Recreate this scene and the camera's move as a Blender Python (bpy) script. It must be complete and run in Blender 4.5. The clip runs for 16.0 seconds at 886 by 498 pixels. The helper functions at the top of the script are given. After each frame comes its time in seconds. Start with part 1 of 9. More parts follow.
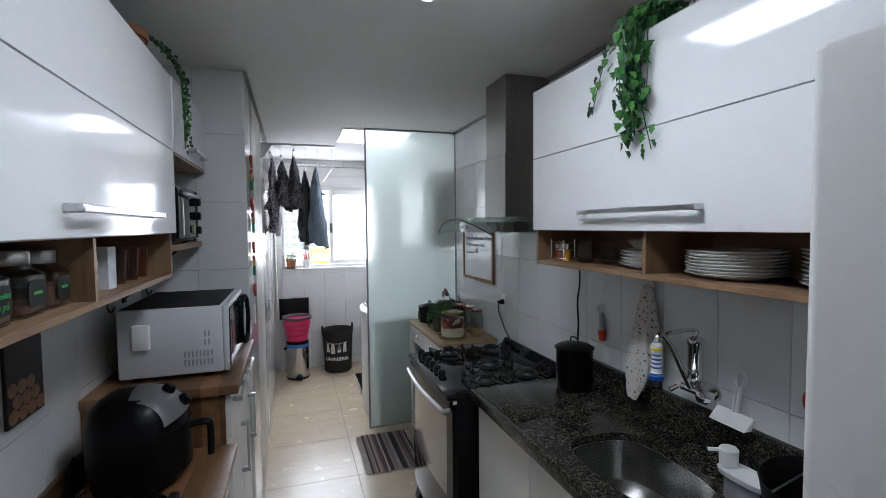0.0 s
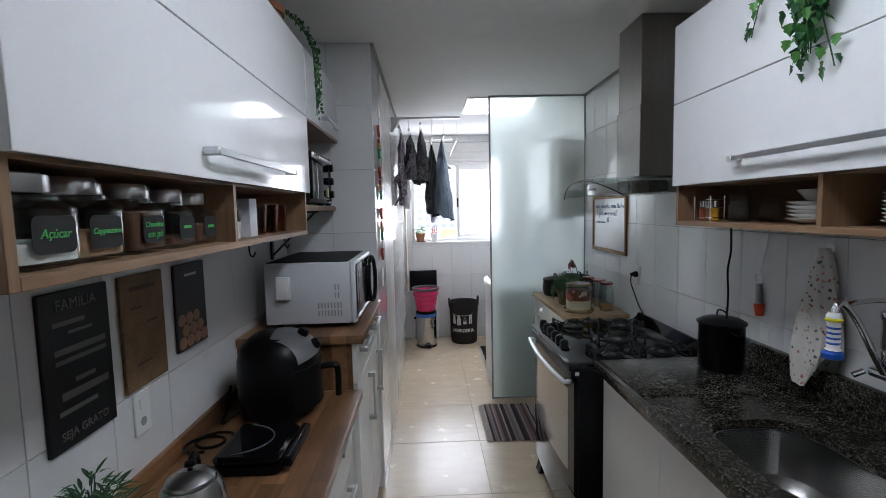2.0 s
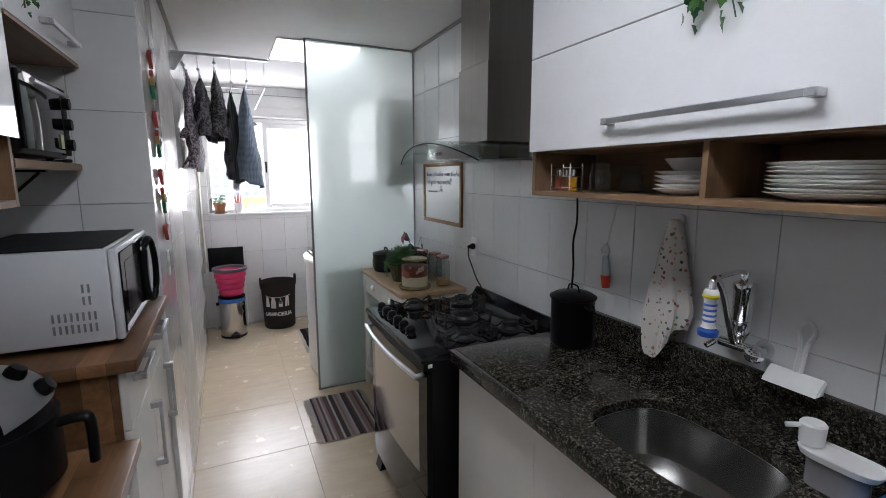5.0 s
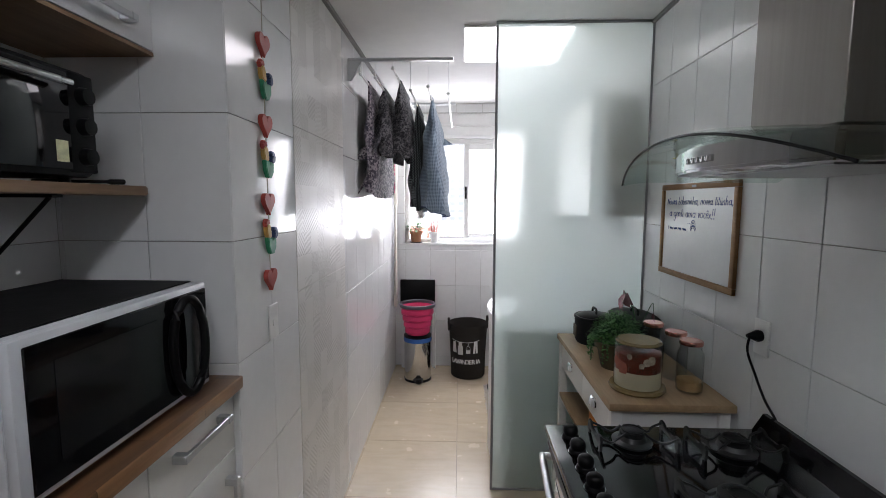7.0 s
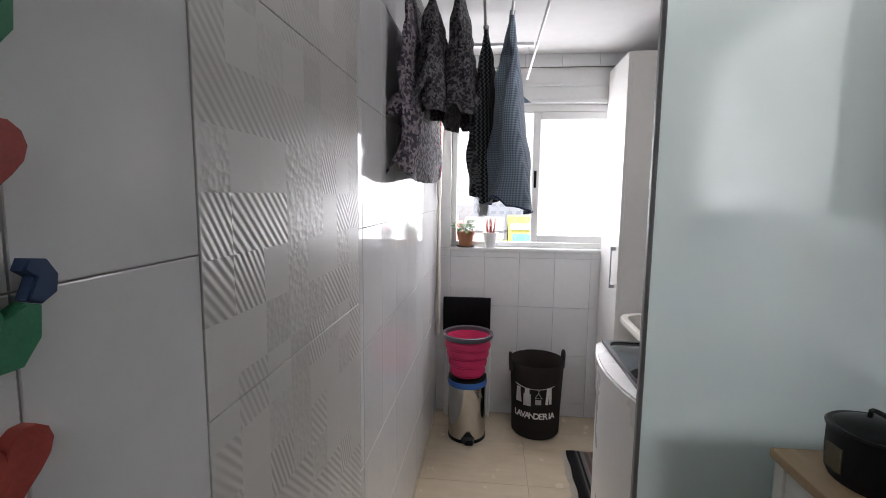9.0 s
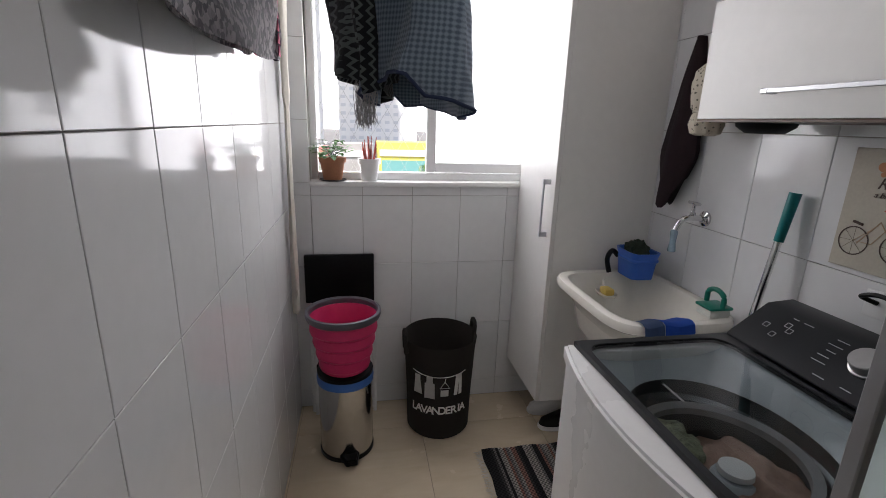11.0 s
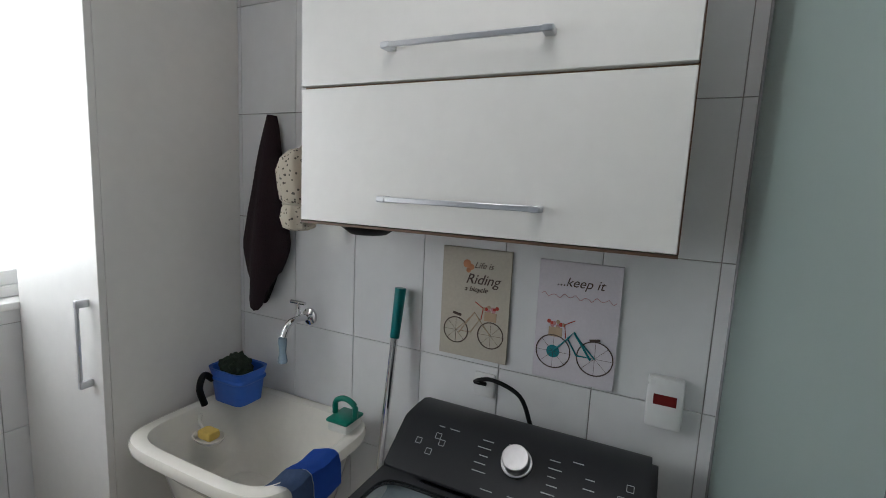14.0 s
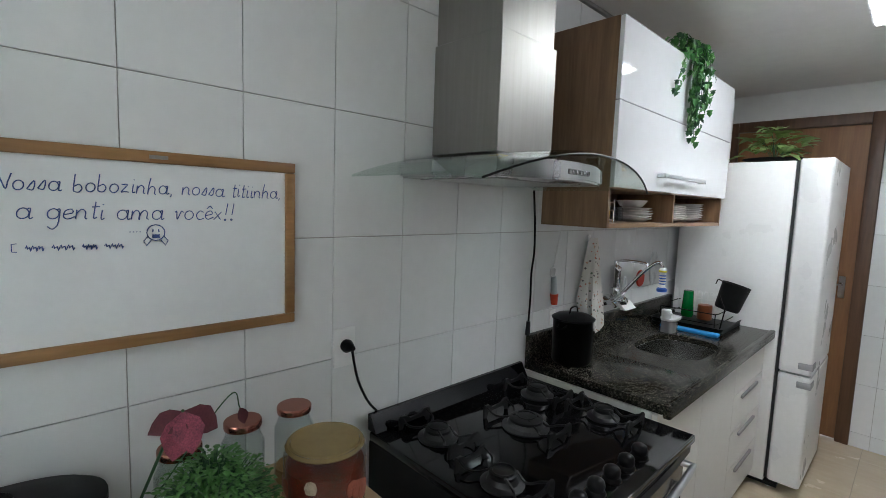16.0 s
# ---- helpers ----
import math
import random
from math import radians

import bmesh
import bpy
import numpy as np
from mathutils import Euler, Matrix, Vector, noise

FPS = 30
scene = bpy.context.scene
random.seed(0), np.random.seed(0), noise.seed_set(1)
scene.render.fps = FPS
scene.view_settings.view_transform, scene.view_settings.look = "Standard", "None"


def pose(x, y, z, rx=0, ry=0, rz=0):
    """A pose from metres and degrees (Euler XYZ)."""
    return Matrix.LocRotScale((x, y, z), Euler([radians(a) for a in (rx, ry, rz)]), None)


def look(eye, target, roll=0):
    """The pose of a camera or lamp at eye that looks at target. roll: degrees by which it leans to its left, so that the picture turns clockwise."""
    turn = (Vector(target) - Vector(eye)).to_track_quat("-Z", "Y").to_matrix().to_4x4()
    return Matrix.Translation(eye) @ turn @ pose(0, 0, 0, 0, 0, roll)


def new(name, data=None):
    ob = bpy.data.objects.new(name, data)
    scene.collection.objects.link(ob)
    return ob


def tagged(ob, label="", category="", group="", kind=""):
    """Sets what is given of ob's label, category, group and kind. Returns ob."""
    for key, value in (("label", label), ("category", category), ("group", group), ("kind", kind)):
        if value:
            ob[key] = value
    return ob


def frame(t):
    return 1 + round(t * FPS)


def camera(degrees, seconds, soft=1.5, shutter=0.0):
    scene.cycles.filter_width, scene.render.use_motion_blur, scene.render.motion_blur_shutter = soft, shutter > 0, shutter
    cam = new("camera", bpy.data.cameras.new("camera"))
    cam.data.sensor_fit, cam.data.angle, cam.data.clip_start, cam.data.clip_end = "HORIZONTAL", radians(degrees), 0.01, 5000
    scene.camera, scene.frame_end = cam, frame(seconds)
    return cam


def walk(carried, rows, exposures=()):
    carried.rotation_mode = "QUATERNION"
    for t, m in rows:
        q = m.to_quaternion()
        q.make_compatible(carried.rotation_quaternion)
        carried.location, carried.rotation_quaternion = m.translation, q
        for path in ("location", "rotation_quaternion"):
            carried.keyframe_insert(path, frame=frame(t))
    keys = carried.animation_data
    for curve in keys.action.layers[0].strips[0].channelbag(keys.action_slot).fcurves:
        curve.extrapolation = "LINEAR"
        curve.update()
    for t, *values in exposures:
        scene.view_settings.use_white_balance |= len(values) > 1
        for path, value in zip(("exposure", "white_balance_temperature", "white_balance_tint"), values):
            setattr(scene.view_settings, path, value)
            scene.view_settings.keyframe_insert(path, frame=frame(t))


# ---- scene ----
cam = camera(87.8, 16.0, 0.9)
PATH = [
    (0, (-0.208, -0.990, 1.754), (0.411, 0.909, 1.653), -0.6),
    (0.5, (-0.137, -0.980, 1.755), (0.294, 0.972, 1.72), -1.4),
    (1, (-0.114, -0.967, 1.731), (0.082, 1.024, 1.696), -1.9),
    (1.5, (-0.113, -0.964, 1.694), (-0.083, 1.033, 1.59), -1.9),
    (2, (-0.148, -0.943, 1.656), (-0.081, 1.049, 1.485), -1.3),
    (2.5, (-0.259, -0.886, 1.638), (0.054, 1.077, 1.415), -1.0),
    (3, (-0.381, -0.833, 1.617), (0.225, 1.055, 1.353), -0.8),
    (3.5, (-0.429, -0.800, 1.593), (0.417, 0.980, 1.252), -0.4),
    (3.7, (-0.437, -0.783, 1.598), (0.472, 0.959, 1.226), -0.0),
    (5.8, (0.046, -0.177, 1.654), (0.66, 1.711, 1.41), 0.5),
    (6, (0.083, -0.071, 1.653), (0.586, 1.851, 1.422), 0.3),
    (6.5, (0.174, 0.187, 1.644), (0.367, 2.166, 1.426), 0.2),
    (7, (0.203, 0.429, 1.648), (0.129, 2.417, 1.445), 0.2),
    (7.5, (0.133, 0.701, 1.647), (-0.123, 2.675, 1.456), -0.0),
    (8, (0.064, 0.967, 1.636), (-0.238, 2.934, 1.437), 0.0),
    (8.5, (-0.011, 1.295, 1.634), (-0.281, 3.266, 1.43), 0.1),
    (10.8, (-0.084, 2.553, 1.534), (0.177, 4.474, 1.043), 2.0),
    (11, (-0.098, 2.629, 1.539), (0.248, 4.527, 1.01), 1.8),
    (11.5, (-0.105, 2.770, 1.531), (0.423, 4.598, 0.916), 2.3),
    (12, (-0.069, 2.852, 1.51), (0.539, 4.631, 0.828), 2.9),
    (12.5, (-0.026, 2.932, 1.481), (0.629, 4.688, 0.783), 3.4),
    (13, (-0.037, 3.060, 1.541), (0.861, 4.750, 0.961), 3.8),
    (13.5, (-0.035, 3.135, 1.634), (1.313, 4.553, 1.218), 3.1),
    (14, (0.014, 3.099, 1.676), (1.8, 3.958, 1.406), 2.7),
    (14.5, (0.035, 3.028, 1.673), (2.024, 3.126, 1.497), 2.5),
    (15, (0.042, 2.950, 1.65), (1.964, 2.414, 1.524), 2.1),
    (15.2, (0.048, 2.923, 1.655), (1.883, 2.140, 1.519), 2.2),
    (15.5, (0.03, 2.833, 1.658), (1.719, 1.771, 1.516), 2.1),
    (16, (0.04, 2.662, 1.641), (1.473, 1.280, 1.447), 2.0),
]
walk(cam, [(t, look(eye, target, roll)) for t, eye, target, roll in PATH],
     exposures=[(0, 1.34, 5950, 11), (3.7, 1.42, 6170, 14), (6, 1.44, 6330, 15), (8.5, 1.15, 6450, 15), (10.8, 0.43, 6580, 15), (13, 0.62, 6540, 13), (13.5, 0.68, 6480, 11), (14, 0.6, 6380, 8), (14.5, 0.8, 6380, 6), (15, 1.4, 6230, 8), (15.5, 1.86, 6330, 10), (16, 2.08, 6270, 9)])

# ---- light ----
world = bpy.data.worlds.new("sky")
scene.world = world
world.use_nodes = True
wn = world.node_tree.nodes
sky = wn.new("ShaderNodeTexSky")
sky.sky_type, sky.sun_disc, sky.sun_elevation, sky.sun_rotation = "NISHITA", False, radians(50), radians(150)
wn["Background"].inputs[1].default_value = 0.15
world.node_tree.links.new(sky.outputs[0], wn["Background"].inputs[0])
sun = new("sun", bpy.data.lights.new("sun", "SUN"))
sun.data.energy, sun.data.angle, sun.data.color = 5.0, radians(2), (1, 0.95, 0.88)
sun.matrix_world = look((0, 0, 0), (0.45, 0.65, -0.95))
win = new("window_light", bpy.data.lights.new("window_light", "AREA"))
win.data.shape, win.data.size, win.data.size_y, win.data.energy, win.data.color = "RECTANGLE", 1.1, 1.0, 10.2, (0.95, 0.96, 1.0)
win.matrix_world = look((0.2, 5.02, 1.75), (0.2, 3.0, 1.5))

# ---- materials ----
def nodes_of(name):
    m = bpy.data.materials.new(name)
    m.use_nodes = True
    return m, m.node_tree.nodes, m.node_tree.links


def mat(name, color, rough=0.5, metal=0.0, vary=0.08, scale=6.0, bump=0.0, bump_scale=60.0, coat=0.0, trans=0.0, ior=1.45, rough_vary=0.1, stretch=(1, 1, 1), emit=0.0, random=0.0, dark=None):
    """A plain surface with mottling at two scales and fine relief."""
    m, n, l = nodes_of(name)
    b = n["Principled BSDF"]
    co = n.new("ShaderNodeTexCoord")
    mp = n.new("ShaderNodeMapping")
    mp.inputs["Scale"].default_value = stretch
    l.new(co.outputs["Object"], mp.inputs[0])
    big, fine = n.new("ShaderNodeTexNoise"), n.new("ShaderNodeTexNoise")
    big.inputs["Scale"].default_value, fine.inputs["Scale"].default_value = scale, scale * 9
    big.inputs["Detail"].default_value = fine.inputs["Detail"].default_value = 4
    l.new(mp.outputs[0], big.inputs[0]), l.new(mp.outputs[0], fine.inputs[0])
    add = n.new("ShaderNodeMath")
    l.new(big.outputs[0], add.inputs[0]), l.new(fine.outputs[0], add.inputs[1])
    ramp = n.new("ShaderNodeMapRange")
    ramp.inputs[1].default_value, ramp.inputs[2].default_value = 0.7, 1.3
    l.new(add.outputs[0], ramp.inputs[0])
    mix = n.new("ShaderNodeMix")
    mix.data_type = "RGBA"
    lo = dark or tuple(c * (1 - vary) for c in color)
    mix.inputs[6].default_value, mix.inputs[7].default_value = (*lo, 1), (*[min(1, c * (1 + vary * 0.5)) for c in color], 1)
    l.new(ramp.outputs[0], mix.inputs[0])
    out = mix.outputs[2]
    if random:
        info, hsv, rr = n.new("ShaderNodeObjectInfo"), n.new("ShaderNodeHueSaturation"), n.new("ShaderNodeMapRange")
        rr.inputs[3].default_value, rr.inputs[4].default_value = 1 - random, 1 + random
        l.new(info.outputs["Random"], rr.inputs[0]), l.new(rr.outputs[0], hsv.inputs["Value"]), l.new(out, hsv.inputs["Color"])
        out = hsv.outputs[0]
    l.new(out, b.inputs["Base Color"])
    rv = n.new("ShaderNodeMapRange")
    rv.inputs[3].default_value, rv.inputs[4].default_value = max(0.02, rough * (1 - rough_vary)), min(1, rough * (1 + rough_vary))
    l.new(big.outputs[0], rv.inputs[0]), l.new(rv.outputs[0], b.inputs["Roughness"])
    b.inputs["Metallic"].default_value, b.inputs["IOR"].default_value = metal, ior
    b.inputs["Coat Weight"].default_value, b.inputs["Transmission Weight"].default_value = coat, trans
    b.inputs["Coat Roughness"].default_value = 0.06
    if emit:
        b.inputs["Emission Color"].default_value, b.inputs["Emission Strength"].default_value = (*color, 1), emit
    if bump:
        t, bp = n.new("ShaderNodeTexNoise"), n.new("ShaderNodeBump")
        t.inputs["Scale"].default_value, t.inputs["Detail"].default_value = bump_scale, 3
        bp.inputs["Strength"].default_value, bp.inputs["Distance"].default_value = bump, 0.004
        l.new(mp.outputs[0], t.inputs[0]), l.new(t.outputs[0], bp.inputs["Height"]), l.new(bp.outputs[0], b.inputs["Normal"])
    return m


def wood(name, light, dark, axis=1, scale=5.0, rough=0.45, blocks=None):
    """Grain along an axis; blocks: size of butcher-block staves."""
    m, n, l = nodes_of(name)
    b = n["Principled BSDF"]
    co, mp = n.new("ShaderNodeTexCoord"), n.new("ShaderNodeMapping")
    s = [scale * 6] * 3
    s[axis] = scale * 0.5
    mp.inputs["Scale"].default_value = s
    l.new(co.outputs["Object"], mp.inputs[0])
    g, f = n.new("ShaderNodeTexNoise"), n.new("ShaderNodeTexNoise")
    g.inputs["Scale"].default_value, g.inputs["Detail"].default_value, g.inputs["Distortion"].default_value = 1.0, 6, 0.6
    f.inputs["Scale"].default_value, f.inputs["Detail"].default_value = 5.0, 3
    l.new(mp.outputs[0], g.inputs[0]), l.new(mp.outputs[0], f.inputs[0])
    ramp = n.new("ShaderNodeValToRGB")
    ramp.color_ramp.elements[0].position, ramp.color_ramp.elements[1].position = 0.3, 0.72
    ramp.color_ramp.elements[0].color, ramp.color_ramp.elements[1].color = (*dark, 1), (*light, 1)
    l.new(g.outputs[0], ramp.inputs[0])
    out = ramp.outputs[0]
    mx = n.new("ShaderNodeMix")
    mx.data_type, mx.blend_type = "RGBA", "MULTIPLY"
    mx.inputs[0].default_value = 0.35
    l.new(out, mx.inputs[6]), l.new(f.outputs[0], mx.inputs[7])
    out = mx.outputs[2]
    if blocks:
        br, sm, m2 = n.new("ShaderNodeTexBrick"), n.new("ShaderNodeMapping"), n.new("ShaderNodeMix")
        sm.inputs["Rotation"].default_value = (0, 0, radians(90))
        l.new(co.outputs["Object"], sm.inputs[0]), l.new(sm.outputs[0], br.inputs[0])
        br.inputs["Scale"].default_value, br.inputs["Brick Width"].default_value, br.inputs["Row Height"].default_value = 1.0, blocks[0], blocks[1]
        br.inputs["Mortar Size"].default_value = 0.0006
        br.inputs["Color1"].default_value, br.inputs["Color2"].default_value, br.inputs["Mortar"].default_value = (0.45, 0.42, 0.4, 1), (1.25, 1.2, 1.1, 1), (0.3, 0.25, 0.2, 1)
        m2.data_type, m2.blend_type = "RGBA", "MULTIPLY"
        m2.inputs[0].default_value = 1.0
        l.new(out, m2.inputs[6]), l.new(br.outputs[0], m2.inputs[7])
        out = m2.outputs[2]
    l.new(out, b.inputs["Base Color"])
    b.inputs["Roughness"].default_value = rough
    bp = n.new("ShaderNodeBump")
    bp.inputs["Strength"].default_value, bp.inputs["Distance"].default_value = 0.15, 0.002
    l.new(g.outputs[0], bp.inputs["Height"]), l.new(bp.outputs[0], b.inputs["Normal"])
    return m


def glass(name, color=(1, 1, 1), rough=0.0, ior=1.45):
    m, n, l = nodes_of(name)
    b = n["Principled BSDF"]
    b.inputs["Base Color"].default_value, b.inputs["Roughness"].default_value = (*color, 1), rough
    b.inputs["Transmission Weight"].default_value, b.inputs["IOR"].default_value = 1.0, ior
    return m


def clear_pane(name, tint=(0.95, 1, 0.98), gloss=0.08):
    """A thin sheet of glass: mostly passes straight through, with a glossy film."""
    m, n, l = nodes_of(name)
    n.remove(n["Principled BSDF"])
    tr, gl, mx, lw, pw, ad = n.new("ShaderNodeBsdfTransparent"), n.new("ShaderNodeBsdfGlossy"), n.new("ShaderNodeMixShader"), n.new("ShaderNodeLayerWeight"), n.new("ShaderNodeMath"), n.new("ShaderNodeMath")
    tr.inputs[0].default_value, gl.inputs["Roughness"].default_value = (*tint, 1), 0.02
    pw.operation, ad.operation = "POWER", "MULTIPLY_ADD"
    pw.inputs[1].default_value, ad.inputs[1].default_value, ad.inputs[2].default_value = 4.0, 0.6, gloss * 0.5
    l.new(lw.outputs["Facing"], pw.inputs[0]), l.new(pw.outputs[0], ad.inputs[0]), l.new(ad.outputs[0], mx.inputs[0])
    l.new(tr.outputs[0], mx.inputs[1]), l.new(gl.outputs[0], mx.inputs[2])
    l.new(mx.outputs[0], n["Material Output"].inputs[0])
    return m


def granite(name):
    """Dark green-brown stone with fine pale and black grains."""
    m, n, l = nodes_of(name)
    b = n["Principled BSDF"]
    co = n.new("ShaderNodeTexCoord")
    v1, v2, ns, cl = n.new("ShaderNodeTexVoronoi"), n.new("ShaderNodeTexVoronoi"), n.new("ShaderNodeTexNoise"), n.new("ShaderNodeTexNoise")
    v1.inputs["Scale"].default_value, v2.inputs["Scale"].default_value = 190, 420
    ns.inputs["Scale"].default_value, ns.inputs["Detail"].default_value = 95, 5
    cl.inputs["Scale"].default_value, cl.inputs["Detail"].default_value = 14, 4
    warp = n.new("ShaderNodeVectorMath")
    warp.operation = "MULTIPLY_ADD"
    warp.inputs[1].default_value = (0.012, 0.012, 0.012)
    l.new(ns.outputs["Color"], warp.inputs[0]), l.new(co.outputs["Object"], warp.inputs[2])
    for t in (ns, cl):
        l.new(co.outputs["Object"], t.inputs[0])
    l.new(warp.outputs[0], v1.inputs[0]), l.new(warp.outputs[0], v2.inputs[0])
    s1, s2 = n.new("ShaderNodeSeparateColor"), n.new("ShaderNodeSeparateColor")
    l.new(v1.outputs["Color"], s1.inputs[0]), l.new(v2.outputs["Color"], s2.inputs[0])
    a, c = n.new("ShaderNodeMix"), n.new("ShaderNodeMix")
    a.inputs[0].default_value, c.inputs[0].default_value = 0.38, 0.25
    l.new(s1.outputs[0], a.inputs[2]), l.new(s2.outputs[0], a.inputs[3])
    l.new(a.outputs[0], c.inputs[2]), l.new(cl.outputs[0], c.inputs[3])
    r1 = n.new("ShaderNodeValToRGB")
    e = r1.color_ramp.elements
    e[0].position, e[0].color = 0.18, (0.004, 0.004, 0.004, 1)
    e[1].position, e[1].color = 0.86, (0.21, 0.19, 0.155, 1)
    for p, q in ((0.4, (0.012, 0.012, 0.01, 1)), (0.56, (0.03, 0.028, 0.021, 1)), (0.7, (0.072, 0.065, 0.05, 1))):
        k = e.new(p)
        k.color = q
    l.new(c.outputs[0], r1.inputs[0]), l.new(r1.outputs[0], b.inputs["Base Color"])
    b.inputs["Roughness"].default_value = 0.2
    return m


def floor_tile(name):
    m, n, l = nodes_of(name)
    b = n["Principled BSDF"]
    co, info, av = n.new("ShaderNodeTexCoord"), n.new("ShaderNodeObjectInfo"), n.new("ShaderNodeVectorMath")
    l.new(co.outputs["Object"], av.inputs[0]), l.new(info.outputs["Random"], av.inputs[1])
    av.operation = "ADD"
    mp = n.new("ShaderNodeMapping")
    mp.inputs["Scale"].default_value, mp.inputs["Rotation"].default_value = (1.2, 5.0, 1), (0, 0, radians(25))
    l.new(av.outputs[0], mp.inputs[0])
    t, t2 = n.new("ShaderNodeTexNoise"), n.new("ShaderNodeTexNoise")
    t.inputs["Scale"].default_value, t.inputs["Detail"].default_value, t.inputs["Distortion"].default_value = 2.2, 7, 1.2
    t2.inputs["Scale"].default_value, t2.inputs["Detail"].default_value = 9, 5
    l.new(mp.outputs[0], t.inputs[0]), l.new(av.outputs[0], t2.inputs[0])
    r = n.new("ShaderNodeValToRGB")
    r.color_ramp.elements[0].position, r.color_ramp.elements[0].color = 0.25, (0.62, 0.51, 0.36, 1)
    r.color_ramp.elements[1].position, r.color_ramp.elements[1].color = 0.75, (0.69, 0.585, 0.435, 1)
    l.new(t.outputs[0], r.inputs[0])
    mx = n.new("ShaderNodeMix")
    mx.data_type, mx.blend_type = "RGBA", "MULTIPLY"
    mx.inputs[0].default_value = 0.18
    l.new(r.outputs[0], mx.inputs[6]), l.new(t2.outputs[0], mx.inputs[7]), l.new(mx.outputs[2], b.inputs["Base Color"])
    rr = n.new("ShaderNodeMapRange")
    rr.inputs[3].default_value, rr.inputs[4].default_value = 0.18, 0.32
    l.new(t2.outputs[0], rr.inputs[0]), l.new(rr.outputs[0], b.inputs["Roughness"])
    return m


M_TILE = mat("white_tile", (0.74, 0.745, 0.745), rough=0.09, vary=0.03, scale=2.5, bump=0.05, bump_scale=5, random=0.02)
M_GROUT = mat("grout", (0.42, 0.40, 0.37), rough=0.9, vary=0.25, scale=9)
M_FLOOR = floor_tile("beige_porcelain")
M_FGROUT = mat("floor_grout", (0.36, 0.31, 0.25), rough=0.9, vary=0.2, scale=12)
M_PAINT = mat("white_paint", (0.74, 0.735, 0.72), rough=0.85, vary=0.04, scale=1.5, bump=0.1, bump_scale=90)
M_LACQ = mat("white_lacquer", (0.80, 0.805, 0.82), rough=0.07, vary=0.02, scale=2, coat=0.3)
M_MELA = mat("white_melamine", (0.76, 0.75, 0.72), rough=0.38, vary=0.03, scale=3)
M_OAK = wood("oak_board", (0.36, 0.22, 0.12), (0.22, 0.125, 0.065), axis=1)
M_OAKV = wood("oak_board_upright", (0.33, 0.2, 0.11), (0.2, 0.115, 0.06), axis=2)
M_BUTCH = wood("butcher_block", (0.36, 0.20, 0.10), (0.20, 0.10, 0.048), axis=1, blocks=(0.34, 0.065), rough=0.35)
M_DOOR = wood("stained_door", (0.34, 0.165, 0.065), (0.24, 0.105, 0.04), axis=2, scale=3)
M_DFRAME = wood("dark_door_frame", (0.16, 0.08, 0.04), (0.08, 0.038, 0.02), axis=2, scale=3)
M_TABLE = wood("pale_table_top", (0.5, 0.35, 0.2), (0.4, 0.26, 0.14), axis=1, scale=3)
def soft_gloss(m, level):
    m.node_tree.nodes["Principled BSDF"].inputs["Specular IOR Level"].default_value = level
    return m


M_GRANITE = soft_gloss(granite("green_black_granite"), 0.2)
M_STEEL = mat("brushed_steel", (0.5, 0.5, 0.5), rough=0.28, metal=1, vary=0.08, scale=8, stretch=(1, 1, 0.05), rough_vary=0.25)
M_STEELD = mat("brushed_dark_steel", (0.34, 0.34, 0.335), rough=0.3, metal=1, vary=0.1, scale=8, stretch=(1, 1, 0.05), rough_vary=0.25)
M_CHROME = mat("chrome", (0.75, 0.75, 0.76), rough=0.08, metal=1, vary=0.02)
M_ALU = mat("satin_aluminium", (0.62, 0.63, 0.65), rough=0.3, metal=1, vary=0.04, scale=20)
M_GREY = mat("grey_aluminium_profile", (0.36, 0.36, 0.37), rough=0.45, metal=0.6, vary=0.05)
M_BLACK = soft_gloss(mat("black_plastic", (0.004, 0.004, 0.0045), rough=0.36, vary=0.2, scale=10), 0.22)
M_BLACKM = soft_gloss(mat("matt_black", (0.008, 0.008, 0.0085), rough=0.6, vary=0.2, scale=14, bump=0.1), 0.25)
M_BGLASS = soft_gloss(mat("black_glass", (0.004, 0.004, 0.005), rough=0.05, vary=0.1), 0.32)
M_CASTIRON = soft_gloss(mat("cast_iron", (0.006, 0.006, 0.006), rough=0.42, vary=0.2, bump=0.2, bump_scale=200), 0.3)
M_WHITEP = mat("white_plastic", (0.78, 0.78, 0.77), rough=0.28, vary=0.03, scale=5)
M_WINFR = mat("white_window_paint", (0.78, 0.78, 0.77), rough=0.4, vary=0.03, scale=5)
M_DARK = mat("dark_gap", (0.03, 0.03, 0.03), rough=0.8, vary=0.1)
M_CLEAR = clear_pane("clear_sheet_glass")
M_TGLASS = clear_pane("green_sheet_glass", (0.89, 0.95, 0.925))
M_SMOKE = clear_pane("smoked_lid_glass", (0.62, 0.66, 0.67))
M_LED = mat("led_diffuser", (1.0, 0.965, 0.985), rough=0.6, vary=0.0, emit=2.4)
M_LEDK = mat("cool_led_diffuser", (0.93, 0.97, 1.0), rough=0.6, vary=0.0, emit=5.8)


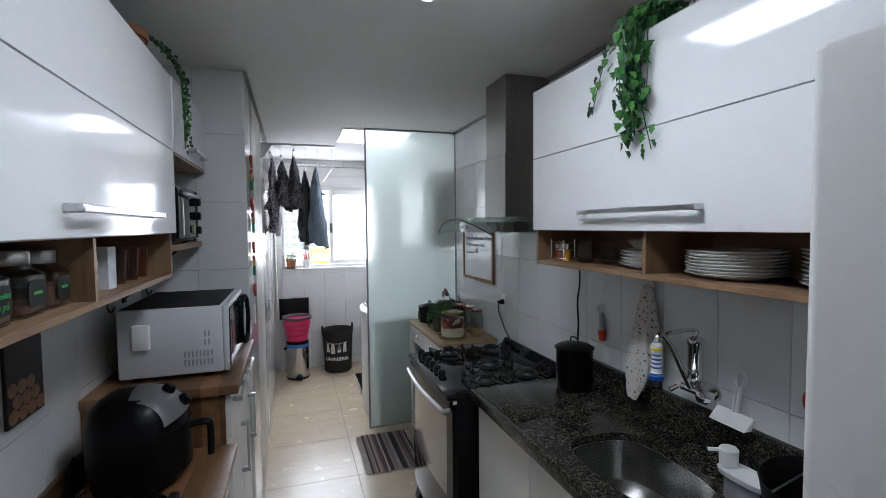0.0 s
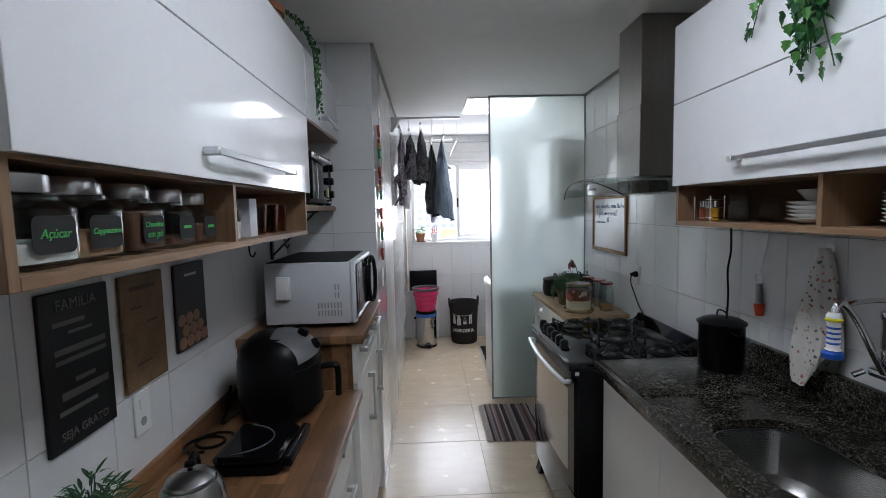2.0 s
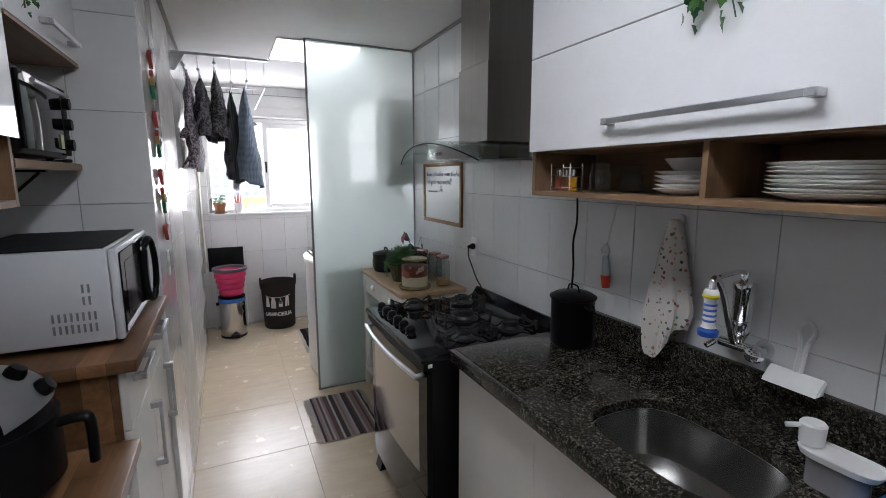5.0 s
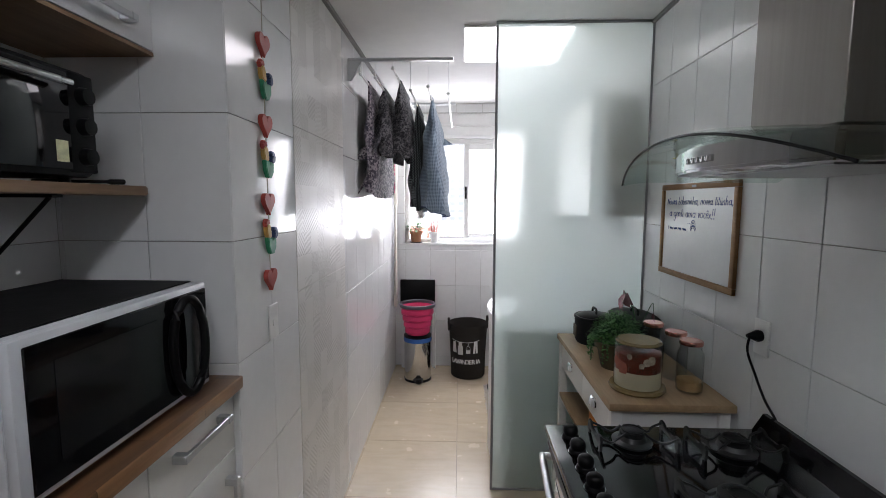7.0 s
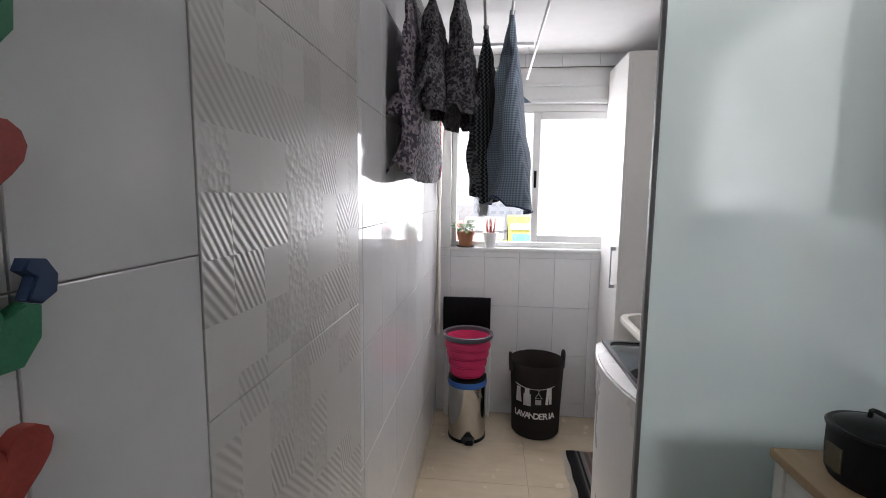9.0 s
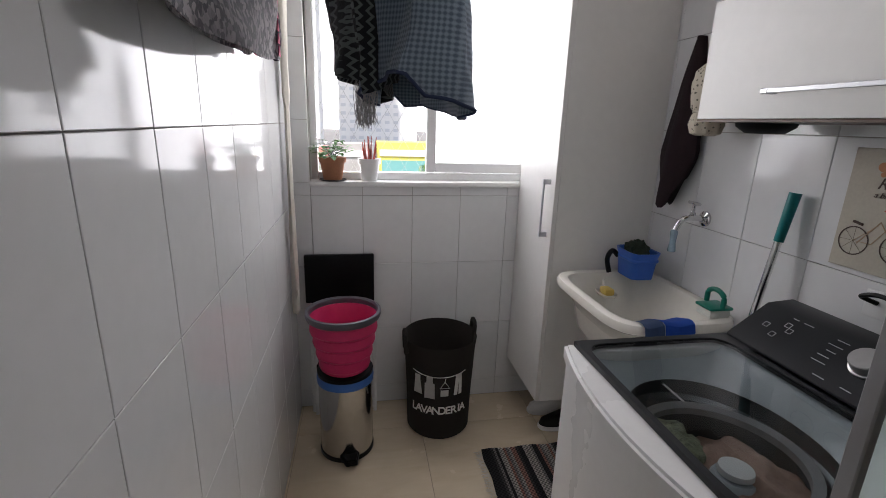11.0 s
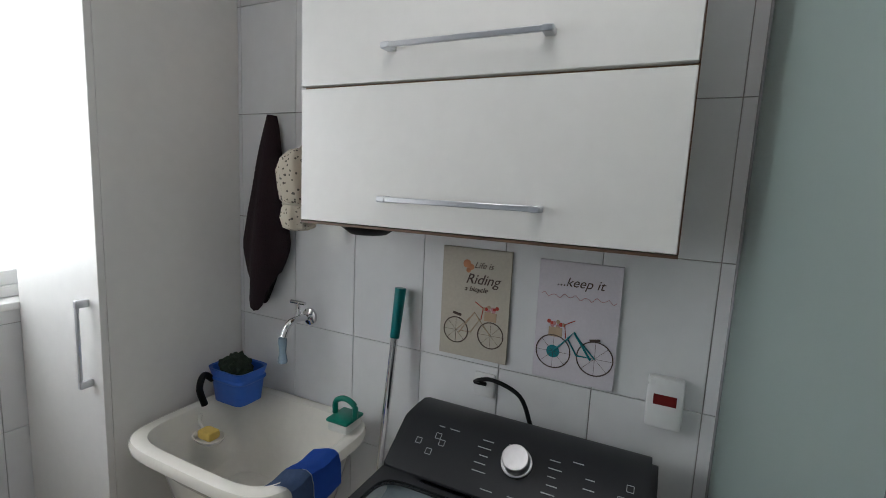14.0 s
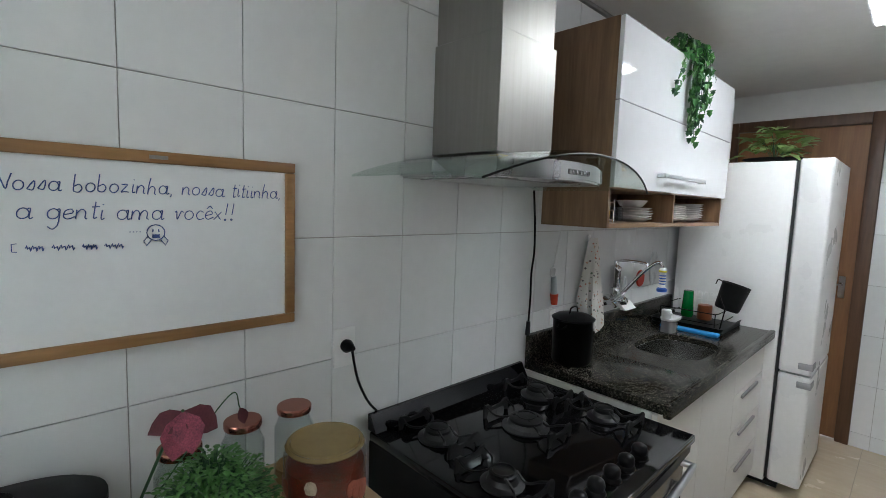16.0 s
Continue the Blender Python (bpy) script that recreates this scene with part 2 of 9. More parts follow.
def frosted(name):
    m, n, l = nodes_of(name)
    n.remove(n["Principled BSDF"])
    co, ns = n.new("ShaderNodeTexCoord"), n.new("ShaderNodeTexNoise")
    ns.inputs["Scale"].default_value = 900
    l.new(co.outputs["Object"], ns.inputs[0])
    rf, tl, gl, m1, m2 = n.new("ShaderNodeBsdfRefraction"), n.new("ShaderNodeBsdfTranslucent"), n.new("ShaderNodeBsdfGlossy"), n.new("ShaderNodeMixShader"), n.new("ShaderNodeMixShader")
    rf.inputs["Color"].default_value, rf.inputs["Roughness"].default_value, rf.inputs["IOR"].default_value = (0.94, 0.96, 0.945, 1), 0.47, 1.12
    tl.inputs[0].default_value = (0.82, 0.90, 0.885, 1)
    df, m0 = n.new("ShaderNodeBsdfDiffuse"), n.new("ShaderNodeMixShader")
    df.inputs[0].default_value, m0.inputs[0].default_value = (0.68, 0.85, 0.82, 1), 0.3
    l.new(tl.outputs[0], m0.inputs[1]), l.new(df.outputs[0], m0.inputs[2])
    gl.inputs["Roughness"].default_value = 0.35
    m1.inputs[0].default_value, m2.inputs[0].default_value = 0.46, 0.05
    l.new(rf.outputs[0], m1.inputs[1]), l.new(m0.outputs[0], m1.inputs[2]), l.new(m1.outputs[0], m2.inputs[1]), l.new(gl.outputs[0], m2.inputs[2])
    l.new(m2.outputs[0], n["Material Output"].inputs[0])
    return m


M_FROST = frosted("frosted_green_glass")

def printed_cloth(name, ground_=(0.60, 0.57, 0.53), scale=52, ink=False):
    """Pale cotton with scattered small coloured prints."""
    m, n, l = nodes_of(name)
    b = n["Principled BSDF"]
    co, v, nz_, sp__, r, lt, mx, hs = [n.new(k) for k in ("ShaderNodeTexCoord", "ShaderNodeTexVoronoi", "ShaderNodeTexNoise", "ShaderNodeSeparateColor", "ShaderNodeValToRGB", "ShaderNodeMath", "ShaderNodeMix", "ShaderNodeMath")]
    v.inputs["Scale"].default_value, nz_.inputs["Scale"].default_value = scale, 120
    l.new(co.outputs["Object"], v.inputs[0]), l.new(co.outputs["Object"], nz_.inputs[0]), l.new(v.outputs["Color"], sp__.inputs[0])
    r.color_ramp.interpolation = "CONSTANT"
    e = r.color_ramp.elements
    e[0].color, e[1].position, e[1].color = (0.42, 0.16, 0.12, 1), 0.3, (0.16, 0.2, 0.15, 1)
    for p, c in ((0.5, (0.5, 0.34, 0.25, 1)), (0.75, (0.12, 0.1, 0.11, 1))):
        e.new(p).color = c
    if ink:
        for k in e:
            k.color = (0.11, 0.10, 0.085, 1)
    l.new(sp__.outputs[0], r.inputs[0])
    hs.operation, hs.inputs[1].default_value = "MULTIPLY_ADD", 0.5
    l.new(nz_.outputs[0], hs.inputs[0]), l.new(v.outputs["Distance"], hs.inputs[2])
    lt.operation, lt.inputs[1].default_value = "LESS_THAN", 0.52
    l.new(hs.outputs[0], lt.inputs[0])
    mx.data_type = "RGBA"
    mx.inputs[6].default_value = (*ground_, 1)
    l.new(lt.outputs[0], mx.inputs[0]), l.new(r.outputs[0], mx.inputs[7]), l.new(mx.outputs[2], b.inputs["Base Color"])
    b.inputs["Roughness"].default_value = 0.95
    bp = n.new("ShaderNodeBump")
    bp.inputs["Strength"].default_value, bp.inputs["Distance"].default_value = 0.3, 0.002
    l.new(nz_.outputs[0], bp.inputs["Height"]), l.new(bp.outputs[0], b.inputs["Normal"])
    return m


M_CREAM = mat("cream_print", (0.5, 0.46, 0.38), 0.7)

# ---- building blocks ----
def thing(name, at, label="", category="", group="", kind=""):
    e = new(name)
    e.empty_display_size = 0.05
    e.location = at
    return tagged(e, label, category, group, kind)


def origin(ob):
    while ob.parent:
        ob = ob.parent
    return Vector(ob.location)


def part(name, bm, material, parent=None, label="", smooth=True):
    """Links a bmesh, given in world metres, as one mesh object, under a thing or a part if there is one."""
    me = bpy.data.meshes.new(name)
    if parent:
        bmesh.ops.translate(bm, verts=bm.verts, vec=-origin(parent))
    if smooth:
        for e in bm.edges:
            e.smooth = len(e.link_faces) == 2 and e.calc_face_angle(0) < 0.7
        for f in bm.faces:
            f.smooth = True
    bm.to_mesh(me)
    bm.free()
    me.materials.append(material)
    ob = new(name, me)
    if parent:
        ob.parent = parent
    if label:
        ob["label"] = label
    return ob


def B():
    return bmesh.new()


def box(x0, x1, y0, y1, z0, z1, bev=0.0, seg=2, bm=None, m=None):
    bm = bm or B()
    r = bmesh.ops.create_cube(bm, size=1)
    vs = r["verts"]
    bmesh.ops.scale(bm, vec=(x1 - x0, y1 - y0, z1 - z0), verts=vs)
    bmesh.ops.translate(bm, vec=((x0 + x1) / 2, (y0 + y1) / 2, (z0 + z1) / 2), verts=vs)
    if m is not None:
        bmesh.ops.transform(bm, matrix=m, verts=vs)
    if bev:
        es = list({e for v in vs for e in v.link_edges})
        bmesh.ops.bevel(bm, geom=es, offset=bev, segments=seg, affect="EDGES", profile=0.5, clamp_overlap=True)
    return bm


def lathe(profile, at=(0, 0, 0), steps=32, bm=None, m=None, sx=1.0, sy=1.0):
    """Turns (radius, height) pairs about the vertical through at."""
    bm = bm or B()
    rings = []
    for r, z in profile:
        if r < 1e-6:
            rings.append([bm.verts.new((0, 0, z))])
        else:
            rings.append([bm.verts.new((r * math.cos(2 * math.pi * k / steps) * sx, r * math.sin(2 * math.pi * k / steps) * sy, z)) for k in range(steps)])
    made = [v for ring in rings for v in ring]
    for a, b in zip(rings, rings[1:]):
        for k in range(steps):
            q = (k + 1) % steps
            if len(a) == 1 and len(b) > 1:
                bm.faces.new((a[0], b[q], b[k]))
            elif len(b) == 1 and len(a) > 1:
                bm.faces.new((a[k], a[q], b[0]))
            elif len(a) > 1:
                bm.faces.new((a[k], a[q], b[q], b[k]))
    bmesh.ops.recalc_face_normals(bm, faces=list({f for v in made for f in v.link_faces}))
    if m is not None:
        bmesh.ops.transform(bm, matrix=m, verts=made)
    bmesh.ops.translate(bm, vec=at, verts=made)
    return bm


def tube(points, r, steps=10, bm=None, closed=False, flat=1.0):
    """A round bar along points; r may be a list."""
    bm = bm or B()
    pts = [Vector(p) for p in points]
    n = len(pts)
    rings = []
    up = Vector((0, 0, 1))
    for k, p in enumerate(pts):
        d = (pts[(k + 1) % n] - pts[k - 1]) if closed else (pts[min(k + 1, n - 1)] - pts[max(k - 1, 0)])
        d.normalize()
        a = d.cross(up if abs(d.z) < 0.95 else Vector((1, 0, 0))).normalized()
        b = d.cross(a).normalized()
        if rings and not closed and a.dot(last) < 0:
            a, b = -a, -b
        last = a
        rr = r[k] if isinstance(r, (list, tuple)) else r
        rings.append([bm.verts.new(p + rr * (a * math.cos(2 * math.pi * q / steps) + b * flat * math.sin(2 * math.pi * q / steps))) for q in range(steps)])
    pairs = list(zip(rings, rings[1:])) + ([(rings[-1], rings[0])] if closed else [])
    for a, b in pairs:
        for q in range(steps):
            bm.faces.new((a[q], a[(q + 1) % steps], b[(q + 1) % steps], b[q]))
    if not closed:
        bm.faces.new(rings[0][::-1])
        bm.faces.new(rings[-1])
    bmesh.ops.recalc_face_normals(bm, faces=list({f for ring in rings for v in ring for f in v.link_faces}))
    return bm


def smooth_path(points, n=6):
    """Catmull-Rom through the points."""
    p = [Vector(q) for q in points]
    p = [2 * p[0] - p[1]] + p + [2 * p[-1] - p[-2]]
    out = []
    for a, b, c, d in zip(p, p[1:], p[2:], p[3:]):
        for k in range(n):
            t = k / n
            out.append(0.5 * (2 * b + (c - a) * t + (2 * a - 5 * b + 4 * c - d) * t * t + (3 * b - a - 3 * c + d) * t ** 3))
    return out + [p[-2]]


def prism(outline, axis, lo, hi, bev=0.0, bm=None):
    """Pushes a flat outline (two coordinates a point, the axes in order) from lo to hi along an axis."""
    bm = bm or B()
    def put(u, v, w):
        return {"x": (w, u, v), "y": (u, w, v), "z": (u, v, w)}[axis]
    a = [bm.verts.new(put(u, v, lo)) for u, v in outline]
    b = [bm.verts.new(put(u, v, hi)) for u, v in outline]
    fs = [bm.faces.new(a), bm.faces.new(b[::-1])]
    n = len(a)
    for k in range(n):
        fs.append(bm.faces.new((a[k], b[k], b[(k + 1) % n], a[(k + 1) % n])))
    bmesh.ops.recalc_face_normals(bm, faces=fs)
    if bev:
        es = list({e for f in fs[:2] for e in f.edges})
        bmesh.ops.bevel(bm, geom=es, offset=bev, segments=2, affect="EDGES", clamp_overlap=True)
    return bm


def rounded(x0, x1, y0, y1, r, n=6):
    pts = []
    for cx, cy, a in ((x1 - r, y1 - r, 0), (x0 + r, y1 - r, 90), (x0 + r, y0 + r, 180), (x1 - r, y0 + r, 270)):
        for k in range(n + 1):
            t = radians(a + 90 * k / n)
            pts.append((cx + r * math.cos(t), cy + r * math.sin(t)))
    return pts


def arc(cx, cy, r, a0, a1, n=12):
    return [(cx + r * math.cos(radians(a0 + (a1 - a0) * k / n)), cy + r * math.sin(radians(a0 + (a1 - a0) * k / n))) for k in range(n + 1)]


def writing(text, size, material, m, parent, name="lettering", align="CENTER", shear=0.0, thick=0.0):
    """Letters in the built-in font as a thin mesh; m takes the text's plane into the world."""
    cu = bpy.data.curves.new(name, "FONT")
    cu.body, cu.size, cu.align_x, cu.align_y, cu.shear, cu.extrude, cu.offset = text, size, align, "CENTER", shear, 0.0006, thick
    tmp = bpy.data.objects.new(name, cu)
    me = bpy.data.meshes.new_from_object(tmp)
    bpy.data.objects.remove(tmp)
    bpy.data.curves.remove(cu)
    me.transform(Matrix.Translation(-origin(parent)) @ m)
    me.materials.clear()
    me.materials.append(material)
    ob = new(name, me)
    ob.parent = parent
    return ob


# ---- the room ----
XR, XL, XC, YB, YK, ZC, YP = 1.2, -0.95, -0.44, 4.95, -1.72, 2.585, 1.705


def wall(name, *b):
    return tagged(part(name, box(*b), M_GROUT, smooth=False), kind="structure")


wall_east = wall("wall_east", XR + 0.005, XR + 0.15, YK - 0.15, YB + 0.15, -0.1, ZC + 0.1)
wall_west = wall("wall_west_kitchen", XL - 0.15, XL - 0.005, YK - 0.15, YP + 0.005, -0.1, ZC + 0.1)
wall_pillar = wall("wall_pillar", XL - 0.15, XC - 0.005, YP + 0.005, YB + 0.15, -0.1, ZC + 0.1)
WX0, WX1, WZ0, WZ1 = -0.342, 0.90, 1.24, 2.50
wall_north = wall("wall_north", XC - 0.005, XR + 0.005, YB + 0.005, YB + 0.15, -0.1, WZ0 - 0.02)
wall_north_left = wall("wall_north_left", XC - 0.005, WX0 - 0.004, YB + 0.005, YB + 0.15, WZ0 - 0.02, ZC + 0.1)
wall_north_right = wall("wall_north_right", WX1, XR + 0.005, YB + 0.005, YB + 0.15, WZ0 - 0.02, ZC + 0.1)
wall_north_top = wall("wall_north_top", WX0 - 0.004, WX1, YB + 0.005, YB + 0.15, WZ1, ZC + 0.1)
DX0, DX1, DZ = 0.35, 1.15, 2.30
wall_south = wall("wall_south", XL - 0.005, DX0 - 0.08, YK - 0.15, YK - 0.005, -0.1, ZC + 0.1)
wall_south_top = tagged(part("wall_south_top", box(DX0 - 0.08, XR + 0.005, YK - 0.15, YK, DZ + 0.08, ZC + 0.1), M_PAINT, smooth=False), kind="structure")
floor = tagged(part("floor", box(XL - 0.15, XR + 0.15, YK - 0.3, YB + 0.15, -0.12, -0.004), M_FGROUT, smooth=False), kind="structure")
ceiling = tagged(part("ceiling", box(XL - 0.15, XR + 0.15, YK - 0.3, YB + 0.15, ZC, ZC + 0.14), M_PAINT, smooth=False), kind="structure")
# Solid strips whose dark grey stands for shade in the ceiling's recessed edge.
M_GAPSHADE = mat("ceiling_gap_shade", (0.30, 0.29, 0.28), rough=0.8)
for n, b in (("trim_gap_shade_west", (XC + 0.001, XC + 0.02, YP, YB - 0.001, ZC - 0.02, ZC - 0.001)), ("trim_gap_shade_east", (XR - 0.018, XR - 0.001, YK + 0.3, YB, ZC - 0.018, ZC - 0.001))):
    tagged(part(n, box(*b), M_GAPSHADE, smooth=False), kind="structure")
# ---- light panels ----
def led_panel(x0, x1, y0, y1, glow, label):
    t = thing("ceiling_light", ((x0 + x1) / 2, (y0 + y1) / 2, ZC), label, "ceiling light", "ceiling light panels")
    part("frame", prism(rounded(x0, x1, y0, y1, 0.01), "z", ZC - 0.012, ZC - 0.0005), M_WHITEP, t)
    part("diffuser", box(x0 + 0.012, x1 - 0.012, y0 + 0.012, y1 - 0.012, ZC - 0.016, ZC - 0.0125), glow, t, "glowing white diffuser")


led_panel(0.215, 0.815, 2.985, 3.6, M_LED, "square white ceiling light panel, lit, in the laundry")
led_panel(0.0, 0.3, -0.44, 0.665, M_LEDK, "long white ceiling light panel, lit, in the kitchen")

# ---- helpers for furniture ----
def bar_handle(parent, a, b, out, r=0.006, material=None, name="handle", square=True, depth=0.03):
    """A bar from a to b on two feet; out is the way off the face."""
    a, b, o = Vector(a), Vector(b), Vector(out)
    bm = B()
    d = (b - a).normalized()
    s = o.cross(d).normalized()
    mm = Matrix((d, s, o)).transposed().to_4x4()
    mid = (a + b) / 2 + o * depth
    mm.translation = mid
    L = (b - a).length
    box(-L / 2, L / 2, -r, r, -r * 0.6, r * 0.6, 0.0015, 1, bm, None)
    for sgn in (-1, 1):
        box(sgn * (L / 2 - 0.012) - 0.011, sgn * (L / 2 - 0.012) + 0.011, -r * 1.15, r * 1.15, -depth, r * 0.8, 0.002, 1, bm)
    bmesh.ops.transform(bm, matrix=mm, verts=bm.verts)
    return part(name, bm, material or M_ALU, parent, "satin metal bar handle")


def plate_hole(x0, x1, y0, y1, z0, z1, hole):
    """A slab with a hole; hole is a loop of points, counter-clockwise round its middle."""
    bm = B()
    cx, cy = sum(p[0] for p in hole) / len(hole), sum(p[1] for p in hole) / len(hole)
    outer = []
    for x, y in hole:
        dx, dy = x - cx, y - cy
        k = min(((x1 - cx) / dx if dx > 1e-9 else (x0 - cx) / dx if dx < -1e-9 else 1e9), ((y1 - cy) / dy if dy > 1e-9 else (y0 - cy) / dy if dy < -1e-9 else 1e9))
        outer.append([cx + dx * k, cy + dy * k])
    for c in ((x0, y0), (x1, y0), (x1, y1), (x0, y1)):
        k = min(range(len(outer)), key=lambda q: (outer[q][0] - c[0]) ** 2 + (outer[q][1] - c[1]) ** 2)
        outer[k] = list(c)
    n = len(hole)
    it = [bm.verts.new((x, y, z1)) for x, y in hole]
    ot = [bm.verts.new((x, y, z1)) for x, y in outer]
    ib = [bm.verts.new((x, y, z0)) for x, y in hole]
    ob = [bm.verts.new((x, y, z0)) for x, y in outer]
    for k in range(n):
        q = (k + 1) % n
        for a, b in ((it, ot), (ot, ob), (ob, ib), (ib, it)):
            bm.faces.new((a[k], a[q], b[q], b[k]))
    bmesh.ops.recalc_face_normals(bm, faces=bm.faces)
    return bm


def superellipse(cx, cy, a, b, p=3.0, n=40):
    out = []
    for k in range(n):
        t = 2 * math.pi * k / n
        c, s = math.cos(t), math.sin(t)
        out.append((cx + a * abs(c) ** (2 / p) * (1 if c >= 0 else -1), cy + b * abs(s) ** (2 / p) * (1 if s >= 0 else -1)))
    return out


def loft(loops, cap0=False, cap1=True, bm=None):
    """Skins loops of equal length."""
    bm = bm or B()
    rows = [[bm.verts.new(p) for p in lp] for lp in loops]
    fs = []
    for a, b in zip(rows, rows[1:]):
        for k in range(len(a)):
            q = (k + 1) % len(a)
            fs.append(bm.faces.new((a[k], a[q], b[q], b[k])))
    if cap0:
        fs.append(bm.faces.new(rows[0][::-1]))
    if cap1:
        fs.append(bm.faces.new(rows[-1]))
    bmesh.ops.recalc_face_normals(bm, faces=fs)
    return bm


# ---- granite counter run ----
CF = 0.622


def base_unit(y0, y1, fronts, label):
    t = thing("base_cabinet", ((CF + 1.19) / 2, (y0 + y1) / 2, 0), label, "cabinet", "base cabinets under the granite counter")
    ya, yb = y0 + 0.001, y1 - 0.001
    bm = box(CF + 0.02, 1.19, ya, yb, 0.10, 0.118)
    for b in ((CF + 0.02, CF + 0.03, ya, yb), (1.175, 1.19, ya, yb), (CF + 0.0305, 1.1745, ya, ya + 0.016), (CF + 0.0305, 1.1745, yb - 0.016, yb)):
        box(*b, 0.1185, 0.76 if y0 < 0.1 else 0.932, bm=bm)
    part("body", bm, M_MELA, t, smooth=False)
    part("plinth", box(CF + 0.06, 1.19, y0 + 0.001, y1 - 0.001, 0.0, 0.0995), M_GREY, t)
    for z0, z1, kind in fronts:
        f = part(kind, box(CF, CF + 0.0185, y0 + 0.002, y1 - 0.002, z0 + 0.002, z1 - 0.002, 0.0015, 1), M_MELA, t)
        if kind == "drawer":
            hb = box(CF - 0.012, CF + 0.001, y0 + 0.14, y1 - 0.14, z1 - 0.045, z1 - 0.028, 0.003)
            part("handle", hb, M_GREY, f, "grey metal pull")
    return t


base_unit(0.53, 1.03, [(0.105, 0.93, "door")], "white kitchen base cabinet with one plain door")
base_unit(0.02, 0.53, [(0.105, 0.93, "door")], "white kitchen base cabinet with one plain door")
base_unit(-0.582, 0.02, [(0.105, 0.31, "drawer"), (0.31, 0.515, "drawer"), (0.515, 0.72, "drawer"), (0.72, 0.93, "drawer")], "white base cabinet with four drawers and grey pulls")
wt = thing("worktop", (0.885, 0.19, 0.934), "polished dark speckled granite worktop with sink cut-out", "worktop")
hole = superellipse(0.85, 0.215, 0.165, 0.225, 3.2, 48)
part("sink_slab", plate_hole(0.606, 1.165, -0.582, 0.635, 0.936, 0.966, hole), M_GRANITE, wt)
part("side_slab", box(0.606, 1.165, 0.6355, 1.03, 0.936, 0.974, 0.003), M_GRANITE, wt)
part("front_edge", box(0.578, 0.6055, -0.582, 1.03, 0.925, 0.974, 0.006), M_GRANITE, wt)
part("back_strip", box(1.1655, 1.194, -0.582, 1.03, 0.936, 1.09, 0.004), M_GRANITE, wt, "upright granite splashback strip")
M_SINK = mat("worn_sink_steel", (0.40, 0.395, 0.385), rough=0.24, metal=1, vary=0.06, scale=14, rough_vary=0.12)
sk = thing("kitchen_sink", (0.85, 0.215, 0.80), "oval stainless steel sink bowl set into the granite", "sink")
part("bowl", loft([[(x, y, z) for x, y in superellipse(0.85, 0.215, 0.165 * s, 0.225 * s, p, 48)] for s, z, p in ((0.995, 0.936, 3.2), (0.985, 0.9, 3.2), (0.96, 0.84, 3.0), (0.9, 0.80, 2.8), (0.7, 0.786, 2.5), (0.3, 0.78, 2.1))]), M_SINK, sk)
part("drain", lathe([(0.0, 0.786), (0.03, 0.786), (0.04, 0.783), (0.042, 0.781)], (0.85, 0.215, 0)), M_CHROME, sk, "chrome drain")

# ---- cooker ----
M_ENAMEL = soft_gloss(mat("black_enamel", (0.004, 0.004, 0.0045), rough=0.07, vary=0.2, scale=10), 0.4)
ck = thing("cooker", (0.83, 1.47, 0), "black and steel five-burner gas cooker with glass oven door", "cooker")
KY0, KY1, KF = 1.085, 1.865, 0.50
part("body", box(KF + 0.03, 1.17, KY0, KY1, 0.09, 0.905, 0.006), M_BLACK, ck)
for y in (KY0 + 0.05, KY1 - 0.05):
    part("foot", prism([(KF + 0.01, 0.0), (KF + 0.10, 0.0), (KF + 0.07, 0.095), (KF + 0.035, 0.095)], "y", y - 0.04, y + 0.04, 0.003), M_BLACK, ck)
    part("foot", box(1.08, 1.15, y - 0.03, y + 0.03, 0.0, 0.0895, 0.004), M_BLACK, ck)


def bowed(z0, z1, bulge, y0, y1, xf, thick, n=14):
    out = [(xf - bulge * (1 - ((k / n) * 2 - 1) ** 2), y0 + (y1 - y0) * k / n) for k in range(n + 1)]
    back = [(xf + thick, y1), (xf + thick, y0)]
    return prism(out + back, "z", z0, z1, 0.003)


dr = part("oven_door", bowed(0.31, 0.86, 0.016, KY0 + 0.004, KY1 - 0.004, KF + 0.008, 0.022), M_BGLASS, ck, "black glass oven door")
part("oven_window", bowed(0.385, 0.80, 0.0135, KY0 + 0.075, KY1 - 0.075, KF + 0.002, 0.02), mat("mirrored_oven_glass", (0.33, 0.32, 0.305), rough=0.16, metal=0.85, vary=0.06, scale=3), dr, "grey mirror-glass oven window")
hp = [(KF - 0.03 - 0.02 * math.sin(math.pi * k / 16), KY0 + 0.03 + (KY1 - KY0 - 0.06) * k / 16, 0.845) for k in range(17)]
part("handle", tube([(KF + 0.005, KY0 + 0.035, 0.845)] + hp + [(KF + 0.005, KY1 - 0.035, 0.845)], 0.011, 12), M_ALU, dr, "bowed metal bar handle")
part("lower_panel", bowed(0.10, 0.302, 0.01, KY0 + 0.004, KY1 - 0.004, KF + 0.012, 0.018), M_BGLASS, ck)
part("cooktop", box(KF - 0.02, 1.165, KY0 - 0.004, KY1 + 0.004, 0.906, 0.934, 0.008), M_ENAMEL, ck, "black glass cooktop")
part("front_strip", bowed(0.870, 0.905, 0.012, KY0, KY1, KF - 0.008, 0.03), M_BLACK, ck)
part("badge", box(KF + 0.012, KF + 0.03, KY0 - 0.0025, KY0 - 0.0005, 0.885, 0.9), M_WHITEP, ck, "small white badge")
part("back_rail", prism([(1.135, 0.934), (1.175, 0.934), (1.178, 0.985), (1.165, 0.985)], "y", KY0, KY1, 0.002), M_BGLASS, ck, "raised black back rail")
